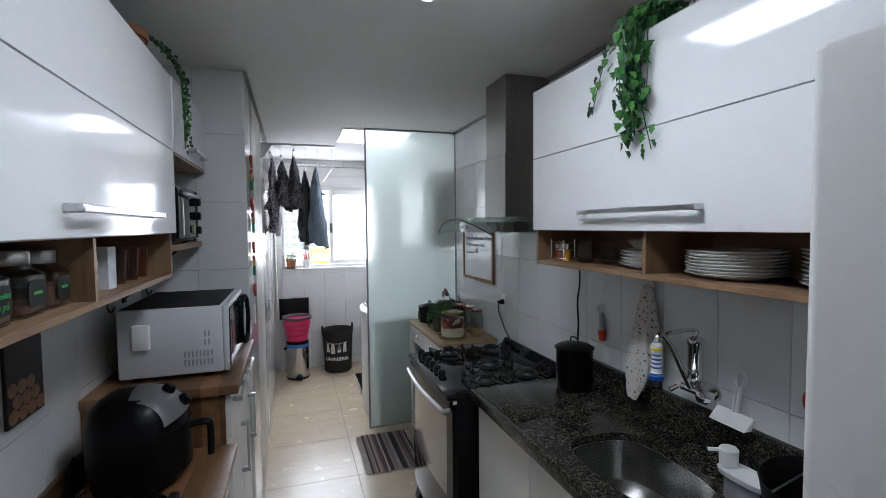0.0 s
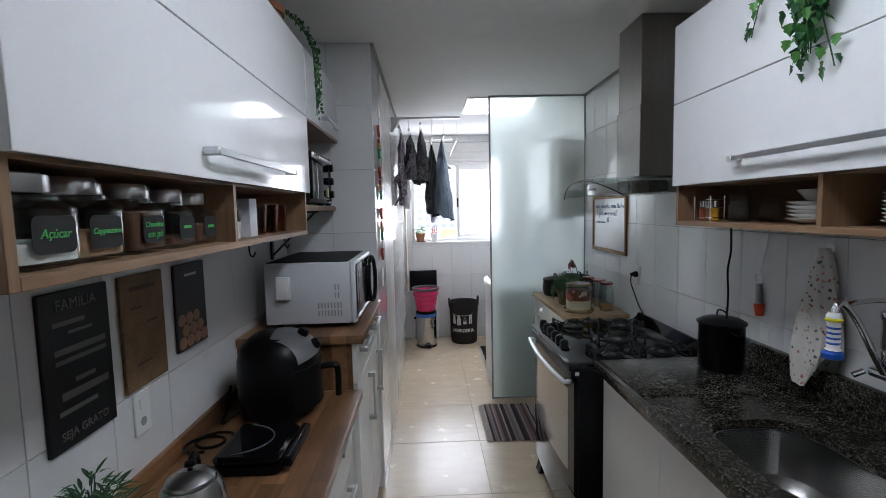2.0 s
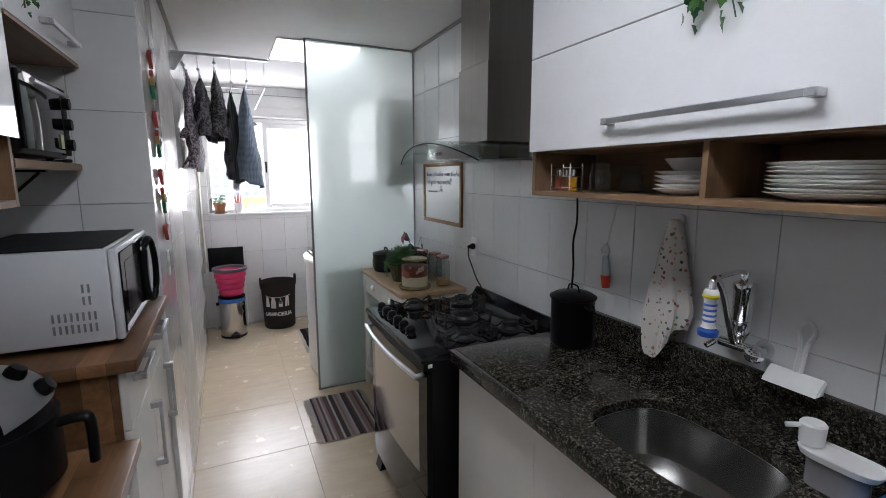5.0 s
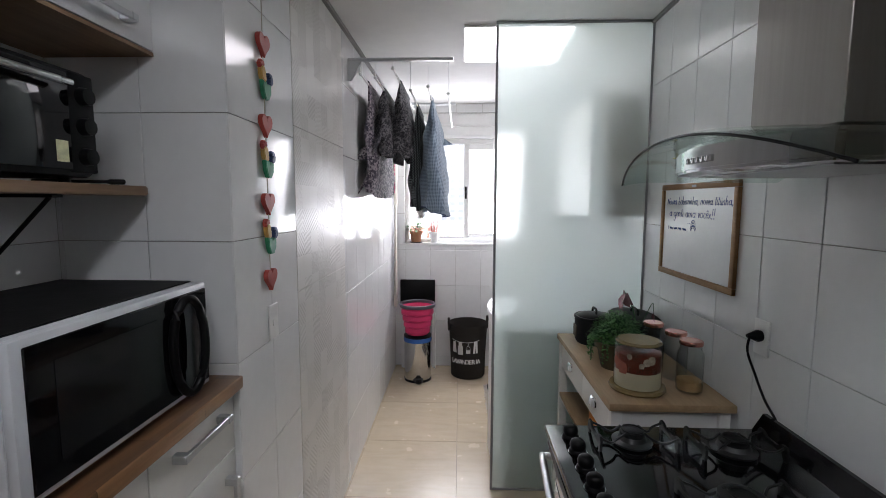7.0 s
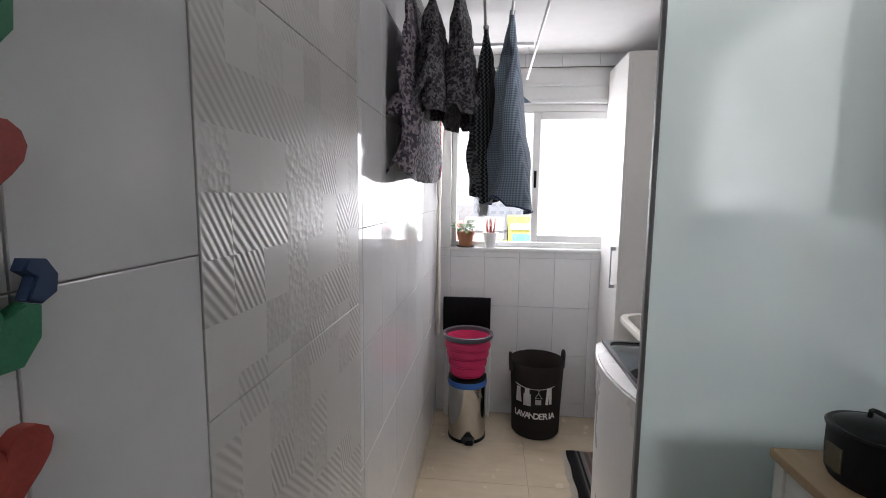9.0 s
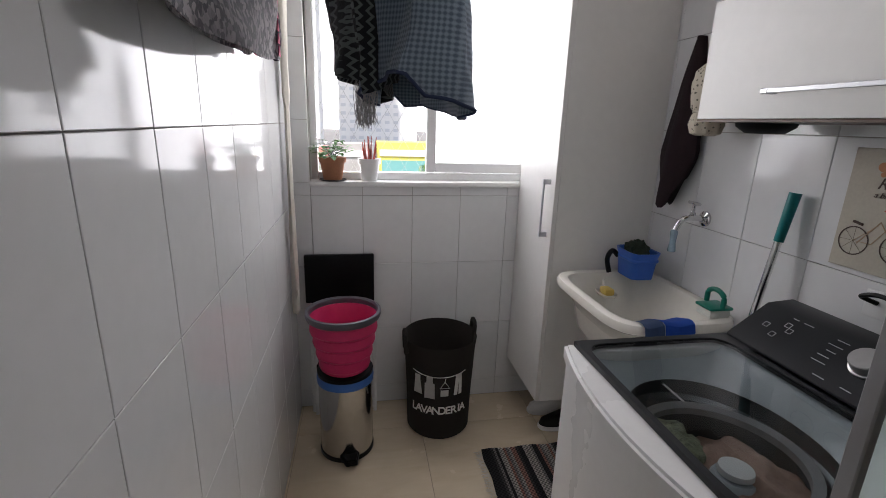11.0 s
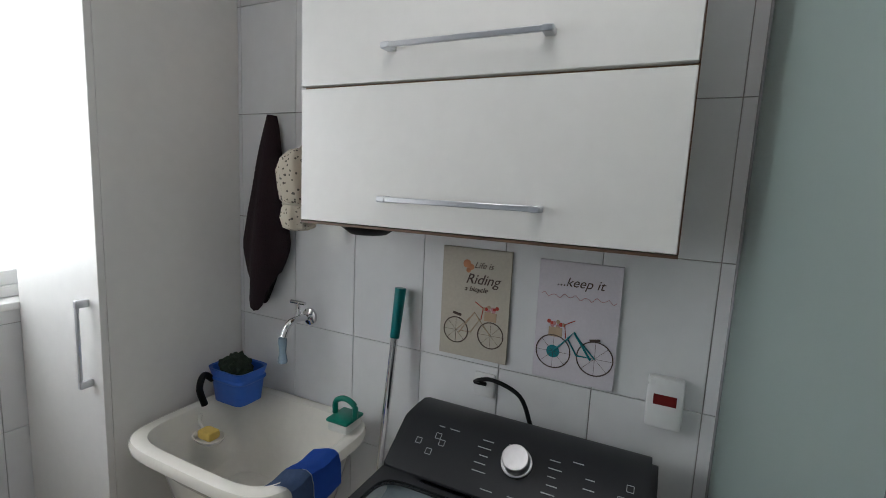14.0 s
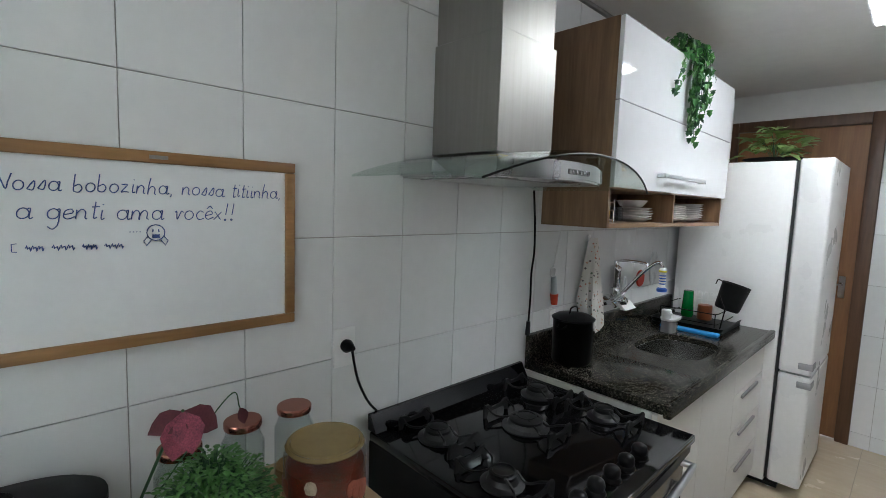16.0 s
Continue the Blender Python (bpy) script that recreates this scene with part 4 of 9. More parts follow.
part("tub_deck", loft([[(x, y, z) for x, y in superellipse(cx, 3.365, a, b, p, 48)] for cx, a, b, p, z in ((0.672, 0.212, 0.283, 10, 0.977), (0.672, 0.208, 0.278, 9, 0.965), (0.672, 0.2, 0.262, 4.5, 0.945), (0.672, 0.19, 0.236, 2.6, 0.925), (0.672, 0.185, 0.225, 2.1, 0.905))], False, False), M_TUBGREY, wm, "pale grey tub surround")
part("tub", loft([[(x, y, z) for x, y in superellipse(0.672, 3.365, 0.185 * s, 0.225 * s, 2.1, 48)] for s, z in ((1.0, 0.9045), (1.03, 0.89), (1.04, 0.86), (0.98, 0.85), (0.97, 0.82), (0.94, 0.8), (1.0, 0.5), (0.9, 0.48))]), mat("dark_drum", (0.10, 0.105, 0.11), rough=0.3, metal=0.5), wm, "dark drum")
part("balance_ring", lathe([(0.16, 0.845), (0.18, 0.855), (0.18, 0.868), (0.16, 0.862), (0.16, 0.845)], (0.672, 3.365, 0), 40), M_GREY, wm)
ag = part("agitator", lathe([(0.075, 0.55), (0.06, 0.62), (0.05, 0.7), (0.046, 0.83), (0.04, 0.84), (0, 0.845)], (0.67, 3.32, 0), 24), M_TUBGREY, wm, "grey agitator post")
part("agitator_cap", lathe([(0.036, 0.846), (0.034, 0.858), (0, 0.86)], (0.67, 3.32, 0), 24), M_WHITEP, ag)
lid = part("lid_frame", plate_hole(WF + 0.022, 0.905, WY0 + 0.012, WY1 - 0.012, 0.978, 0.992, superellipse(0.672, 3.365, 0.205, 0.276, 10, 48)), M_LIDF, wm, "dark lid frame")
part("lid_glass", loft([[(x, y, z) for x, y in superellipse(0.672, 3.365, 0.205 * s, 0.276 * s, 10, 48)] for s, z in ((1, 0.986), (0.999, 0.989), (0.5, 0.991), (0.02, 0.991))]), M_SMOKE, lid, "smoked glass window").visible_shadow = False
part("lid_logo", box(0.556, 0.562, 3.37, 3.44, 0.9915, 0.992), mat("faint_print", (0.16, 0.165, 0.17), 0.5), lid, "faint printed maker's mark")
part("dispenser_panel", prism([(0.885, 0.945), (0.905, 0.945), (0.905, 0.992), (0.892, 0.992)], "y", 3.12, 3.56, 0.003), M_TUBGREY, wm, "grey dispenser panel")
part("dispenser_mark", box(0.8835, 0.8855, 3.29, 3.37, 0.965, 0.974), M_BLACK, wm)
con = [(0.906, 0.94), (0.906, 0.997), (1.02, 1.082), (1.10, 1.088), (1.135, 1.075), (1.135, 0.94)]
cs = part("console", prism(con, "y", WY0 + 0.004, WY1 - 0.004, 0.014), M_LIDF, wm, "sloping dark grey control console")
slope = math.atan2(0.085, 0.114)
def on_console(u, y, lift=0.0012):
    return Vector((0.906 + 0.114 * u - lift * math.sin(slope), y, 0.997 + 0.085 * u + lift * math.cos(slope)))
km = pose(0, 0, 0, 0, -math.degrees(slope), 0)
dl = part("dial", lathe([(0.036, 0.0), (0.036, 0.004), (0.032, 0.005), (0.031, 0.026), (0.029, 0.028), (0, 0.028)], on_console(0.68, 3.352, 0.001), 32, m=km), M_STEEL, cs, "brushed metal programme dial")
M_PRINT = mat("pale_print", (0.36, 0.365, 0.37), 0.6, vary=0.02)
marks = [(3.43 + 0.004 * (k % 2), 0.36 + 0.13 * k, 0.017 - 0.003 * (k % 3)) for k in range(5)] + [(3.27 - 0.004 * (k % 2), 0.36 + 0.13 * k, 0.015 - 0.003 * (k % 3)) for k in range(5)]
marks += [(3.52, 0.9, 0.013), (3.555, 0.9, 0.008), (3.40, 0.12, 0.014), (3.34, 0.14, 0.012), (3.22, 0.95, 0.012), (3.36, 0.93, 0.02), (3.19, 0.75, 0.010), (3.19, 0.6, 0.012)]
for y, u, w in marks:
    part("printed_mark", box(-0.0011, 0.0011, -w, w, -0.0004, 0.0004, m=Matrix.Translation(on_console(u, y)) @ km), M_PRINT, cs)
for y, u in ((3.60, 0.55), (3.565, 0.42), (3.54, 0.62), (3.555, 0.72), (3.16, 0.42), (3.125, 0.6), (3.135, 0.42), (3.11, 0.8)):
    bm = B()
    for q in range(4):
        ca_, sa_ = ((1, 0), (0, 1), (-1, 0), (0, -1))[q]
        box(ca_ * 0.007 - 0.0007 - 0.006 * abs(sa_), ca_ * 0.007 + 0.0007 + 0.006 * abs(sa_), sa_ * 0.007 - 0.0007 - 0.006 * abs(ca_), sa_ * 0.007 + 0.0007 + 0.006 * abs(ca_), -0.0004, 0.0004, bm=bm)
    bmesh.ops.transform(bm, matrix=Matrix.Translation(on_console(u, y)) @ km, verts=bm.verts)
    part("printed_icon", bm, M_PRINT, cs)
part("start_key", box(-0.008, 0.008, -0.011, 0.011, -0.001, 0.001, m=Matrix.Translation(on_console(0.25, 3.145)) @ km), mat("orange_key", (0.8, 0.2, 0.06), 0.5), cs, "orange start key")
for x in (WF + 0.09, WK - 0.09):
    for y in (WY0 + 0.09, WY1 - 0.09):
        part("foot", lathe([(0, 0), (0.022, 0), (0.022, 0.0295), (0, 0.0295)], (x, y, 0), 12), M_BLACK, wm)


def cloth_heap(name, cx, cy, z, rx, ry, h, material, label, seed, parent=None):
    bm = B()
    bmesh.ops.create_icosphere(bm, subdivisions=4, radius=1)
    for v in bm.verts:
        d = v.co.normalized()
        w = 1 + 0.28 * noise.noise(d * 2.3 + Vector((seed, 0, 0))) + 0.12 * noise.noise(d * 6 + Vector((0, seed, 0)))
        v.co = Vector((cx + d.x * rx * w, cy + d.y * ry * w, z + max(-0.05, d.z) * h * w))
    return tagged(part(name, bm, material), label, "laundry")


cloth_heap("laundry_shirt", 0.60, 3.45, 0.80, 0.085, 0.09, 0.062, mat("striped_olive_cloth", (0.34, 0.36, 0.24), 0.9, vary=0.5, scale=20, stretch=(1, 4, 1), dark=(0.08, 0.09, 0.07)), "crumpled green and white striped cloth in the drum", 3)
cloth_heap("laundry_shirt", 0.73, 3.33, 0.795, 0.10, 0.13, 0.055, mat("beige_cloth", (0.42, 0.28, 0.22), 0.9, vary=0.2, scale=14, bump=0.5, bump_scale=60), "crumpled beige cloth in the drum", 8)

# ---- laundry wall cabinet ----
lc = thing("wall_cabinet", (1.06, 3.515, 1.572), "white laundry wall cabinet with two flap doors", "wall cabinet", "wall cabinets")
part("body", box(0.948, 1.197, 3.073, 3.955, 1.572, 2.24), M_OAK, lc, smooth=False)
for z0, z1, hz in ((1.574, 1.899, 1.64), (1.906, 2.235, 1.975)):
    d = part("door", box(0.928, 0.9475, 3.076, 3.952, z0, z1, 0.0015, 1), M_MELA, lc, "white flap door with brown edging")
    part("edging", box(0.9285, 0.947, 3.0735, 3.0757, z0, z1), M_DFRAME, d)
    bar_handle(d, (0.928, 3.32, hz), (0.928, 3.70, hz), (-1, 0, 0), 0.006, M_ALU, depth=0.028)
part("bottom_edging", box(0.930, 1.195, 3.074, 3.954, 1.566, 1.5718), M_DFRAME, lc)

# ---- two bicycle pictures ----
M_PAPER1, M_PAPER2 = mat("kraft_picture", (0.50, 0.46, 0.38), 0.7, vary=0.08, scale=14), mat("lilac_picture", (0.66, 0.62, 0.66), 0.7, vary=0.05, scale=14)
M_INK, M_TEAL, M_RED, M_BASKET = mat("brown_ink", (0.09, 0.06, 0.05), 0.7), mat("teal_print", (0.01, 0.22, 0.25), 0.6), mat("red_print", (0.5, 0.06, 0.04), 0.6), mat("basket_print", (0.45, 0.33, 0.22), 0.7)
M_ROSE, M_BLOOM = mat("rose_print", (0.55, 0.27, 0.28), 0.7), mat("orange_bloom_print", (0.55, 0.24, 0.12), 0.7)


def bike_picture(y_left, z0, paper, frame_mat, words, label, wheel, flip, fw, script=0.0):
    """A board on the east wall; local u runs to the picture's right, which is towards -y."""
    w, h = 0.205, 0.315
    x = XR - 0.0095
    t = thing("wall_picture", (XR, y_left - w / 2, z0), label, "picture", "pictures of bicycles")
    part("board", box(x, XR - 0.002, y_left - w, y_left, z0, z0 + h, 0.001, 1), paper, t)
    def P(u, v, k=0.0008):
        return (x - k, y_left - u, z0 + v)
    def F(u):
        return w - u if flip else u
    def line(pts, r, material, name):
        part(name, tube([P(F(p[0]), p[1]) for p in pts], r, 5, flat=1), material, t)
    def ring(u, v, r, tk, material, name):
        part(name, tube([P(F(u) + r * math.cos(a * math.pi / 14), v + r * math.sin(a * math.pi / 14)) for a in range(28)], tk, 5, closed=True), material, t)
    r = wheel
    a, b = (0.05, 0.075), (0.155, 0.075)
    for c in (a, b):
        ring(*c, r, 0.0016, M_INK, "printed_wheel")
        for k in range(8):
            line([c, (c[0] + r * math.cos(k * math.pi / 4), c[1] + r * math.sin(k * math.pi / 4))], 0.0004, M_INK, "printed_spoke")
    line([a, (0.085, 0.115), (0.11, 0.075), b, (0.105, 0.125)], fw, frame_mat, "printed_frame")
    line([(0.085, 0.115), (0.10, 0.135), (0.145, 0.07)], fw * 1.15, frame_mat, "printed_frame")
    line([(0.08, 0.115), (0.075, 0.15), (0.10, 0.165)], 0.0013, M_RED, "printed_handlebar")
    line([(0.14, 0.12), (0.165, 0.125)], 0.004, M_INK, "printed_saddle")
    part("printed_basket", box(x - 0.0012, x - 0.0003, y_left - max(F(0.07), F(0.035)), y_left - min(F(0.07), F(0.035)), z0 + 0.115, z0 + 0.14), M_BASKET, t)
    rr_ = random.Random(3)
    for k in range(9):
        c = (F(0.034 + 0.038 * rr_.random()), 0.141 + 0.016 * rr_.random())
        part("printed_flower", lathe([(0, 0), (0.0055, 0.0), (0.004, 0.0006), (0, 0.0008)], P(*c, 0.0004), 9, m=pose(0, 0, 0, 0, -90, 0)), (M_RED, M_ROSE, M_BASKET)[k % 3], t)
    if script:
        part("printed_disc", lathe([(0, 0), (0.017, 0), (0.015, 0.0004), (0, 0.0005)], P(F(a[0]), a[1], 0.0003), 20, m=pose(0, 0, 0, 0, -90, 0)), M_TEAL, t)
        line([(0.01 + 0.185 * q / 40, script + (0.006 if q % 9 < 5 else 0.002) * math.sin(q * 1.1)) for q in range(41)], 0.0008, M_ROSE, "printed_script")
    else:
        for c, r_ in (((0.075, 0.27), 0.012), ((0.088, 0.262), 0.009), ((0.08, 0.252), 0.007)):
            part("printed_flower", lathe([(0, 0), (r_, 0.0), (r_ * 0.7, 0.0006), (0, 0.0008)], P(*c, 0.0003), 12, m=pose(0, 0, 0, 0, -90, 0)), M_BLOOM, t)
    for txt, u, v, s, sh_ in words:
        writing(txt, s, M_INK, Matrix.Translation(P(u, v, 0.001)) @ pose(0, 0, 0, 90, 0, -90), t, shear=sh_)


bike_picture(3.662, 1.195, M_PAPER1, M_BASKET, (("Life is", 0.125, 0.268, 0.024, 0.35), ("Riding", 0.122, 0.228, 0.04, 0.35), ("a bicycle", 0.105, 0.2, 0.02, 0.3)), "kraft-coloured picture board with a drawn bicycle", 0.037, True, 0.0014)
bike_picture(3.382, 1.187, M_PAPER2, M_TEAL, (("...keep it", 0.105, 0.262, 0.034, 0.3),), "pale lilac picture board with a teal bicycle", 0.044, False, 0.0026, 0.225)

# ---- intercom ----
ic = thing("wall_switch", (XR, 3.06, 1.2), "white wall control box with a red window", "switch box")
part("case", box(XR - 0.03, XR - 0.002, 3.02, 3.10, 1.13, 1.255, 0.008), M_WHITEP, ic)
part("window", box(XR - 0.0315, XR - 0.0302, 3.035, 3.085, 1.19, 1.215), mat("dark_red_window", (0.16, 0.01, 0.01), 0.2), ic, "dark red window")

# ---- laundry tank ----
M_TANK = mat("cream_ceramic", (0.76, 0.735, 0.665), rough=0.15, vary=0.04, scale=4)
tk = thing("laundry_sink", (0.95, 4.12, 0), "cream ceramic laundry sink on a pedestal", "laundry sink")
TX0, TX1, TY0, TY1, TZ = 0.715, 1.19, 3.86, 4.46, 0.915
def tank_loop(grow, z, p=5):
    cx, cy, a, b = (TX0 + TX1) / 2, (TY0 + TY1) / 2, (TX1 - TX0) / 2 + grow, (TY1 - TY0) / 2 + grow
    return [(min(x, 1.192) , y, z) for x, y in superellipse(cx, cy, a, b, p, 48)]
def under_loop(x0, x1, half, z, p=4):
    return [(min(x, 1.192), y, z) for x, y in superellipse((x0 + x1) / 2, (TY0 + TY1) / 2, (x1 - x0) / 2, half, p, 48)]
part("basin", loft([under_loop(0.92, 1.16, 0.15, 0.56), under_loop(0.86, 1.18, 0.19, 0.66), under_loop(0.79, 1.185, 0.235, 0.79), tank_loop(-0.035, 0.865), tank_loop(-0.012, 0.88), tank_loop(0.0, 0.888), tank_loop(0.003, 0.905), tank_loop(-0.002, TZ + 0.004), tank_loop(-0.014, TZ + 0.009), tank_loop(-0.036, TZ + 0.004), tank_loop(-0.05, TZ - 0.03), tank_loop(-0.085, 0.72), tank_loop(-0.12, 0.67), tank_loop(-0.2, 0.662)], cap0=True), M_TANK, tk)
ru = B()
for k in range(7):
    x = TX0 + 0.065 + k * 0.014
    tube([(x, TY0 + 0.10, TZ - 0.045 - k * 0.024), (x, TY1 - 0.10, TZ - 0.045 - k * 0.024)], 0.006, 8, ru)
part("washboard", ru, M_TANK, tk, "ribbed washboard face")
part("pedestal", loft([[(x, y, z) for x, y in superellipse(1.04, 4.16, a, b, 3, 32)] for a, b, z in ((0.10, 0.10, 0.0), (0.09, 0.09, 0.1), (0.085, 0.085, 0.4), (0.11, 0.12, 0.5598))], True, True), M_TANK, tk)

tp = thing("tap", (XR, 4.16, 1.21), "chrome wall tap with cross handle over the laundry sink", "tap")
part("flange", lathe([(0, 0), (0.03, 0), (0.028, 0.008), (0.012, 0.014), (0, 0.014)], (XR - 0.001, 4.16, 1.215), 24, m=pose(0, 0, 0, 0, -90, 0)), M_CHROME, tp)
part("spout", tube(smooth_path([(XR - 0.012, 4.16, 1.215), (XR - 0.07, 4.16, 1.22), (XR - 0.10, 4.165, 1.205), (XR - 0.115, 4.17, 1.17)]), 0.0115, 14), M_CHROME, tp)
hv = lathe([(0.008, 1.225), (0.011, 1.235), (0.007, 1.245), (0.007, 1.27), (0.01, 1.275), (0, 1.28)], (XR - 0.06, 4.16, 0), 14)
tube([(XR - 0.06, 4.13, 1.275), (XR - 0.06, 4.19, 1.275)], 0.006, 8, hv)
part("cross_handle", hv, M_CHROME, tp)
part("nozzle", lathe([(0.013, 1.168), (0.014, 1.16), (0.011, 1.12), (0.016, 1.09), (0.014, 1.085), (0, 1.085)], (XR - 0.118, 4.17, 0), 16), mat("clear_blue_plastic", (0.45, 0.6, 0.7), 0.15, trans=0.6), tp, "clear filter nozzle")

M_BLUE = mat("blue_plastic", (0.03, 0.12, 0.5), 0.3)
cd = thing("blue_caddy", (1.05, 4.37, 0.922), "blue plastic caddy with a dark sponge on the sink", "caddy")
part("tub", loft([[(x, y, z) for x, y in superellipse(1.065, 4.355, a, b, 5, 32)] for a, b, z in ((0.052, 0.066, 0.9255), (0.06, 0.078, 1.02), (0.066, 0.084, 1.042), (0.058, 0.076, 1.04), (0.052, 0.066, 0.945))], True, True), M_BLUE, cd)
part("tub_band", loft([[(x, y, z) for x, y in superellipse(1.065, 4.355, a, b, 5, 32)] for a, b, z in ((0.0605, 0.0785, 1.0), (0.0635, 0.0815, 1.004), (0.0635, 0.0815, 1.01), (0.061, 0.079, 1.014))], False, False), M_BLUE, cd)
cloth = B()
bmesh.ops.create_icosphere(cloth, subdivisions=4, radius=1)
for v in cloth.verts:
    d = v.co.normalized()
    w = 1 + 0.3 * noise.noise(d * 3.1) + 0.12 * noise.noise(d * 9)
    v.co = Vector((1.065 + d.x * 0.045 * w, 4.365 + d.y * 0.055 * w, 1.03 + d.z * 0.048 * w))
part("sponge", cloth, mat("dark_green_sponge", (0.02, 0.035, 0.02), 0.95, vary=0.4, scale=40, bump=0.8, bump_scale=150), cd, "dark green scouring cloth")
hk = thing("hose_bend", (0.985, 4.42, 0.92), "curved black plastic hose bend on the sink", "hose")
part("loop", tube(smooth_path([(0.97, 4.40, 0.928), (0.96, 4.41, 0.985), (0.985, 4.42, 1.02), (1.01, 4.41, 1.0)]), 0.011, 10), M_BLACK, hk)
M_GREEN = mat("green_plastic", (0.0, 0.16, 0.11), 0.3)
bs = thing("scrub_brush", (1.1, 3.93, 0.921), "green plastic scrubbing brush with white bristles", "brush")
part("bristles", box(1.06, 1.14, 3.895, 3.965, 0.9215, 0.95, 0.006), mat("white_bristles", (0.75, 0.75, 0.7), 0.9, bump=1.0, bump_scale=300), bs)
part("base", box(1.055, 1.145, 3.89, 3.97, 0.9505, 0.962, 0.006), M_GREEN, bs)
part("grip", tube(smooth_path([(1.10, 3.893, 0.962), (1.10, 3.895, 1.0), (1.10, 3.93, 1.015), (1.10, 3.965, 1.0), (1.10, 3.968, 0.962)]), 0.009, 10), M_GREEN, bs)
sp = thing("soap_dish", (0.97, 4.3, 0.8), "yellow soap in a small cream holder inside the sink", "soap")
part("holder", loft([[(x, y, z) for x, y in superellipse(0.93, 4.33, a, b, 2.4, 24)] for a, b, z in ((0.03, 0.045, 0.845), (0.04, 0.055, 0.86), (0.036, 0.05, 0.861), (0.028, 0.042, 0.85))], True, True), M_TANK, sp)
part("stem", tube(smooth_path([(0.945, 4.37, 0.86), (0.95, 4.40, 0.88), (0.96, 4.405, 0.90)]), 0.006, 8), M_TANK, sp)
part("soap_bar", box(0.908, 0.952, 4.30, 4.36, 0.852, 0.882, 0.01), mat("yellow_soap", (0.7, 0.5, 0.12), 0.5), sp, "yellow bar of soap")
rg = thing("cleaning_cloth", (0.86, 3.87, 0.92), "blue cloth folded over the sink rim", "cloth")
bm = B()
pth = [(0.0, 0.93), (0.02, 0.932), (0.035, 0.925), (0.043, 0.90), (0.046, 0.84)]
pth = [(-0.07, 0.85), (-0.055, 0.91)] + pth
for nm, x0, x1, mt in (("fold", 0.79, 0.86, mat("grey_blue_cloth", (0.06, 0.1, 0.2), 0.95, bump=0.5)), ("fold", 0.862, 0.97, mat("bright_blue_cloth", (0.02, 0.09, 0.45), 0.9, bump=0.4))):
    bm = B()
    rows = [[bm.verts.new((x, 3.885 - dy, z + 0.004 * math.sin(x * 60))) for dy, z in pth] for x in np.linspace(x0, x1, 6)]
    for a, b in zip(rows, rows[1:]):
        for k in range(len(pth) - 1):
            bm.faces.new((a[k], a[k + 1], b[k + 1], b[k]))
    bmesh.ops.solidify(bm, geom=list(bm.faces), thickness=0.006)
    part(nm, bm, mt, rg)
bo = thing("broom", (1.1, 3.76, 0), "long broom with steel stick and green grip", "broom")
bx, by = 1.12, 3.80
part("stick", tube([(bx - 0.07, by + 0.04, 0.05), (bx + 0.035, by - 0.005, 1.22)], 0.011, 12), M_CHROME, bo)
part("grip", tube([(bx + 0.0355, by - 0.005, 1.2205), (bx + 0.05, by - 0.012, 1.37)], [0.014, 0.017], 14), mat("teal_plastic", (0.0, 0.17, 0.175), 0.3), bo, "green plastic grip")
part("head", box(bx - 0.14, bx - 0.02, by + 0.02, by + 0.06, 0.0, 0.06, 0.01), M_GREEN, bo)
cb = thing("power_cable", (XR, 3.5, 1.1), "black cable and socket behind the washing machine", "cable")
part("socket", box(XR - 0.012, XR - 0.001, 3.485, 3.545, 1.09, 1.16, 0.004), M_WHITEP, cb)
part("cord", tube(smooth_path([(XR - 0.015, 3.51, 1.13), (XR - 0.045, 3.53, 1.145), (XR - 0.045, 3.48, 1.16), (XR - 0.05, 3.40, 1.135), (XR - 0.06, 3.36, 1.06)]), 0.006, 8), M_BLACK, cb)

# ---- hanging towel and bag beside the cabinet ----
def hung(name, y, z_top, z_bot, half, material, label, category, x=XR - 0.02, folds=3, depth=0.03, seed=1, taper=0.0, drift=0.0):
    """A cloth gathered on a hook and falling in folds."""
    bm = B()
    nu, nv = 28, 18
    rows = []
    for j in range(nv + 1):
        v = j / nv
        w = half * (0.10 + 0.9 * v ** 0.7) * (1 - (0.12 + 3.6 * taper) * max(0, v - 0.8))
        row = []
        for i in range(nu):
            a = 2 * math.pi * i / nu
            wob = 1 + 0.25 * math.sin(folds * a + seed) * v + 0.12 * noise.noise(Vector((math.cos(a), math.sin(a), v * 3 + seed)))
            zz = z_top + (z_bot - z_top) * v + 0.06 * v * v * math.sin(a * 2 + seed)
            row.append(bm.verts.new((x - depth * 0.4 - abs(depth * math.sin(a) * wob * (0.3 + 0.7 * v)) if math.sin(a) > 0 else x - 0.002 - 0.1 * depth * abs(math.sin(a)), y + drift * v + w * math.cos(a) * wob, zz - 0.05 * taper * max(0, v - 0.6) * abs(math.cos(a * 1.5)))))
        rows.append(row)
    for a, b in zip(rows, rows[1:]):
        for k in range(nu):
            bm.faces.new((a[k], a[(k + 1) % nu], b[(k + 1) % nu], b[k]))
    bm.faces.new(rows[0]), bm.faces.new(rows[-1])
    bmesh.ops.recalc_face_normals(bm, faces=bm.faces)
    return tagged(part(name, bm, material), label, category)


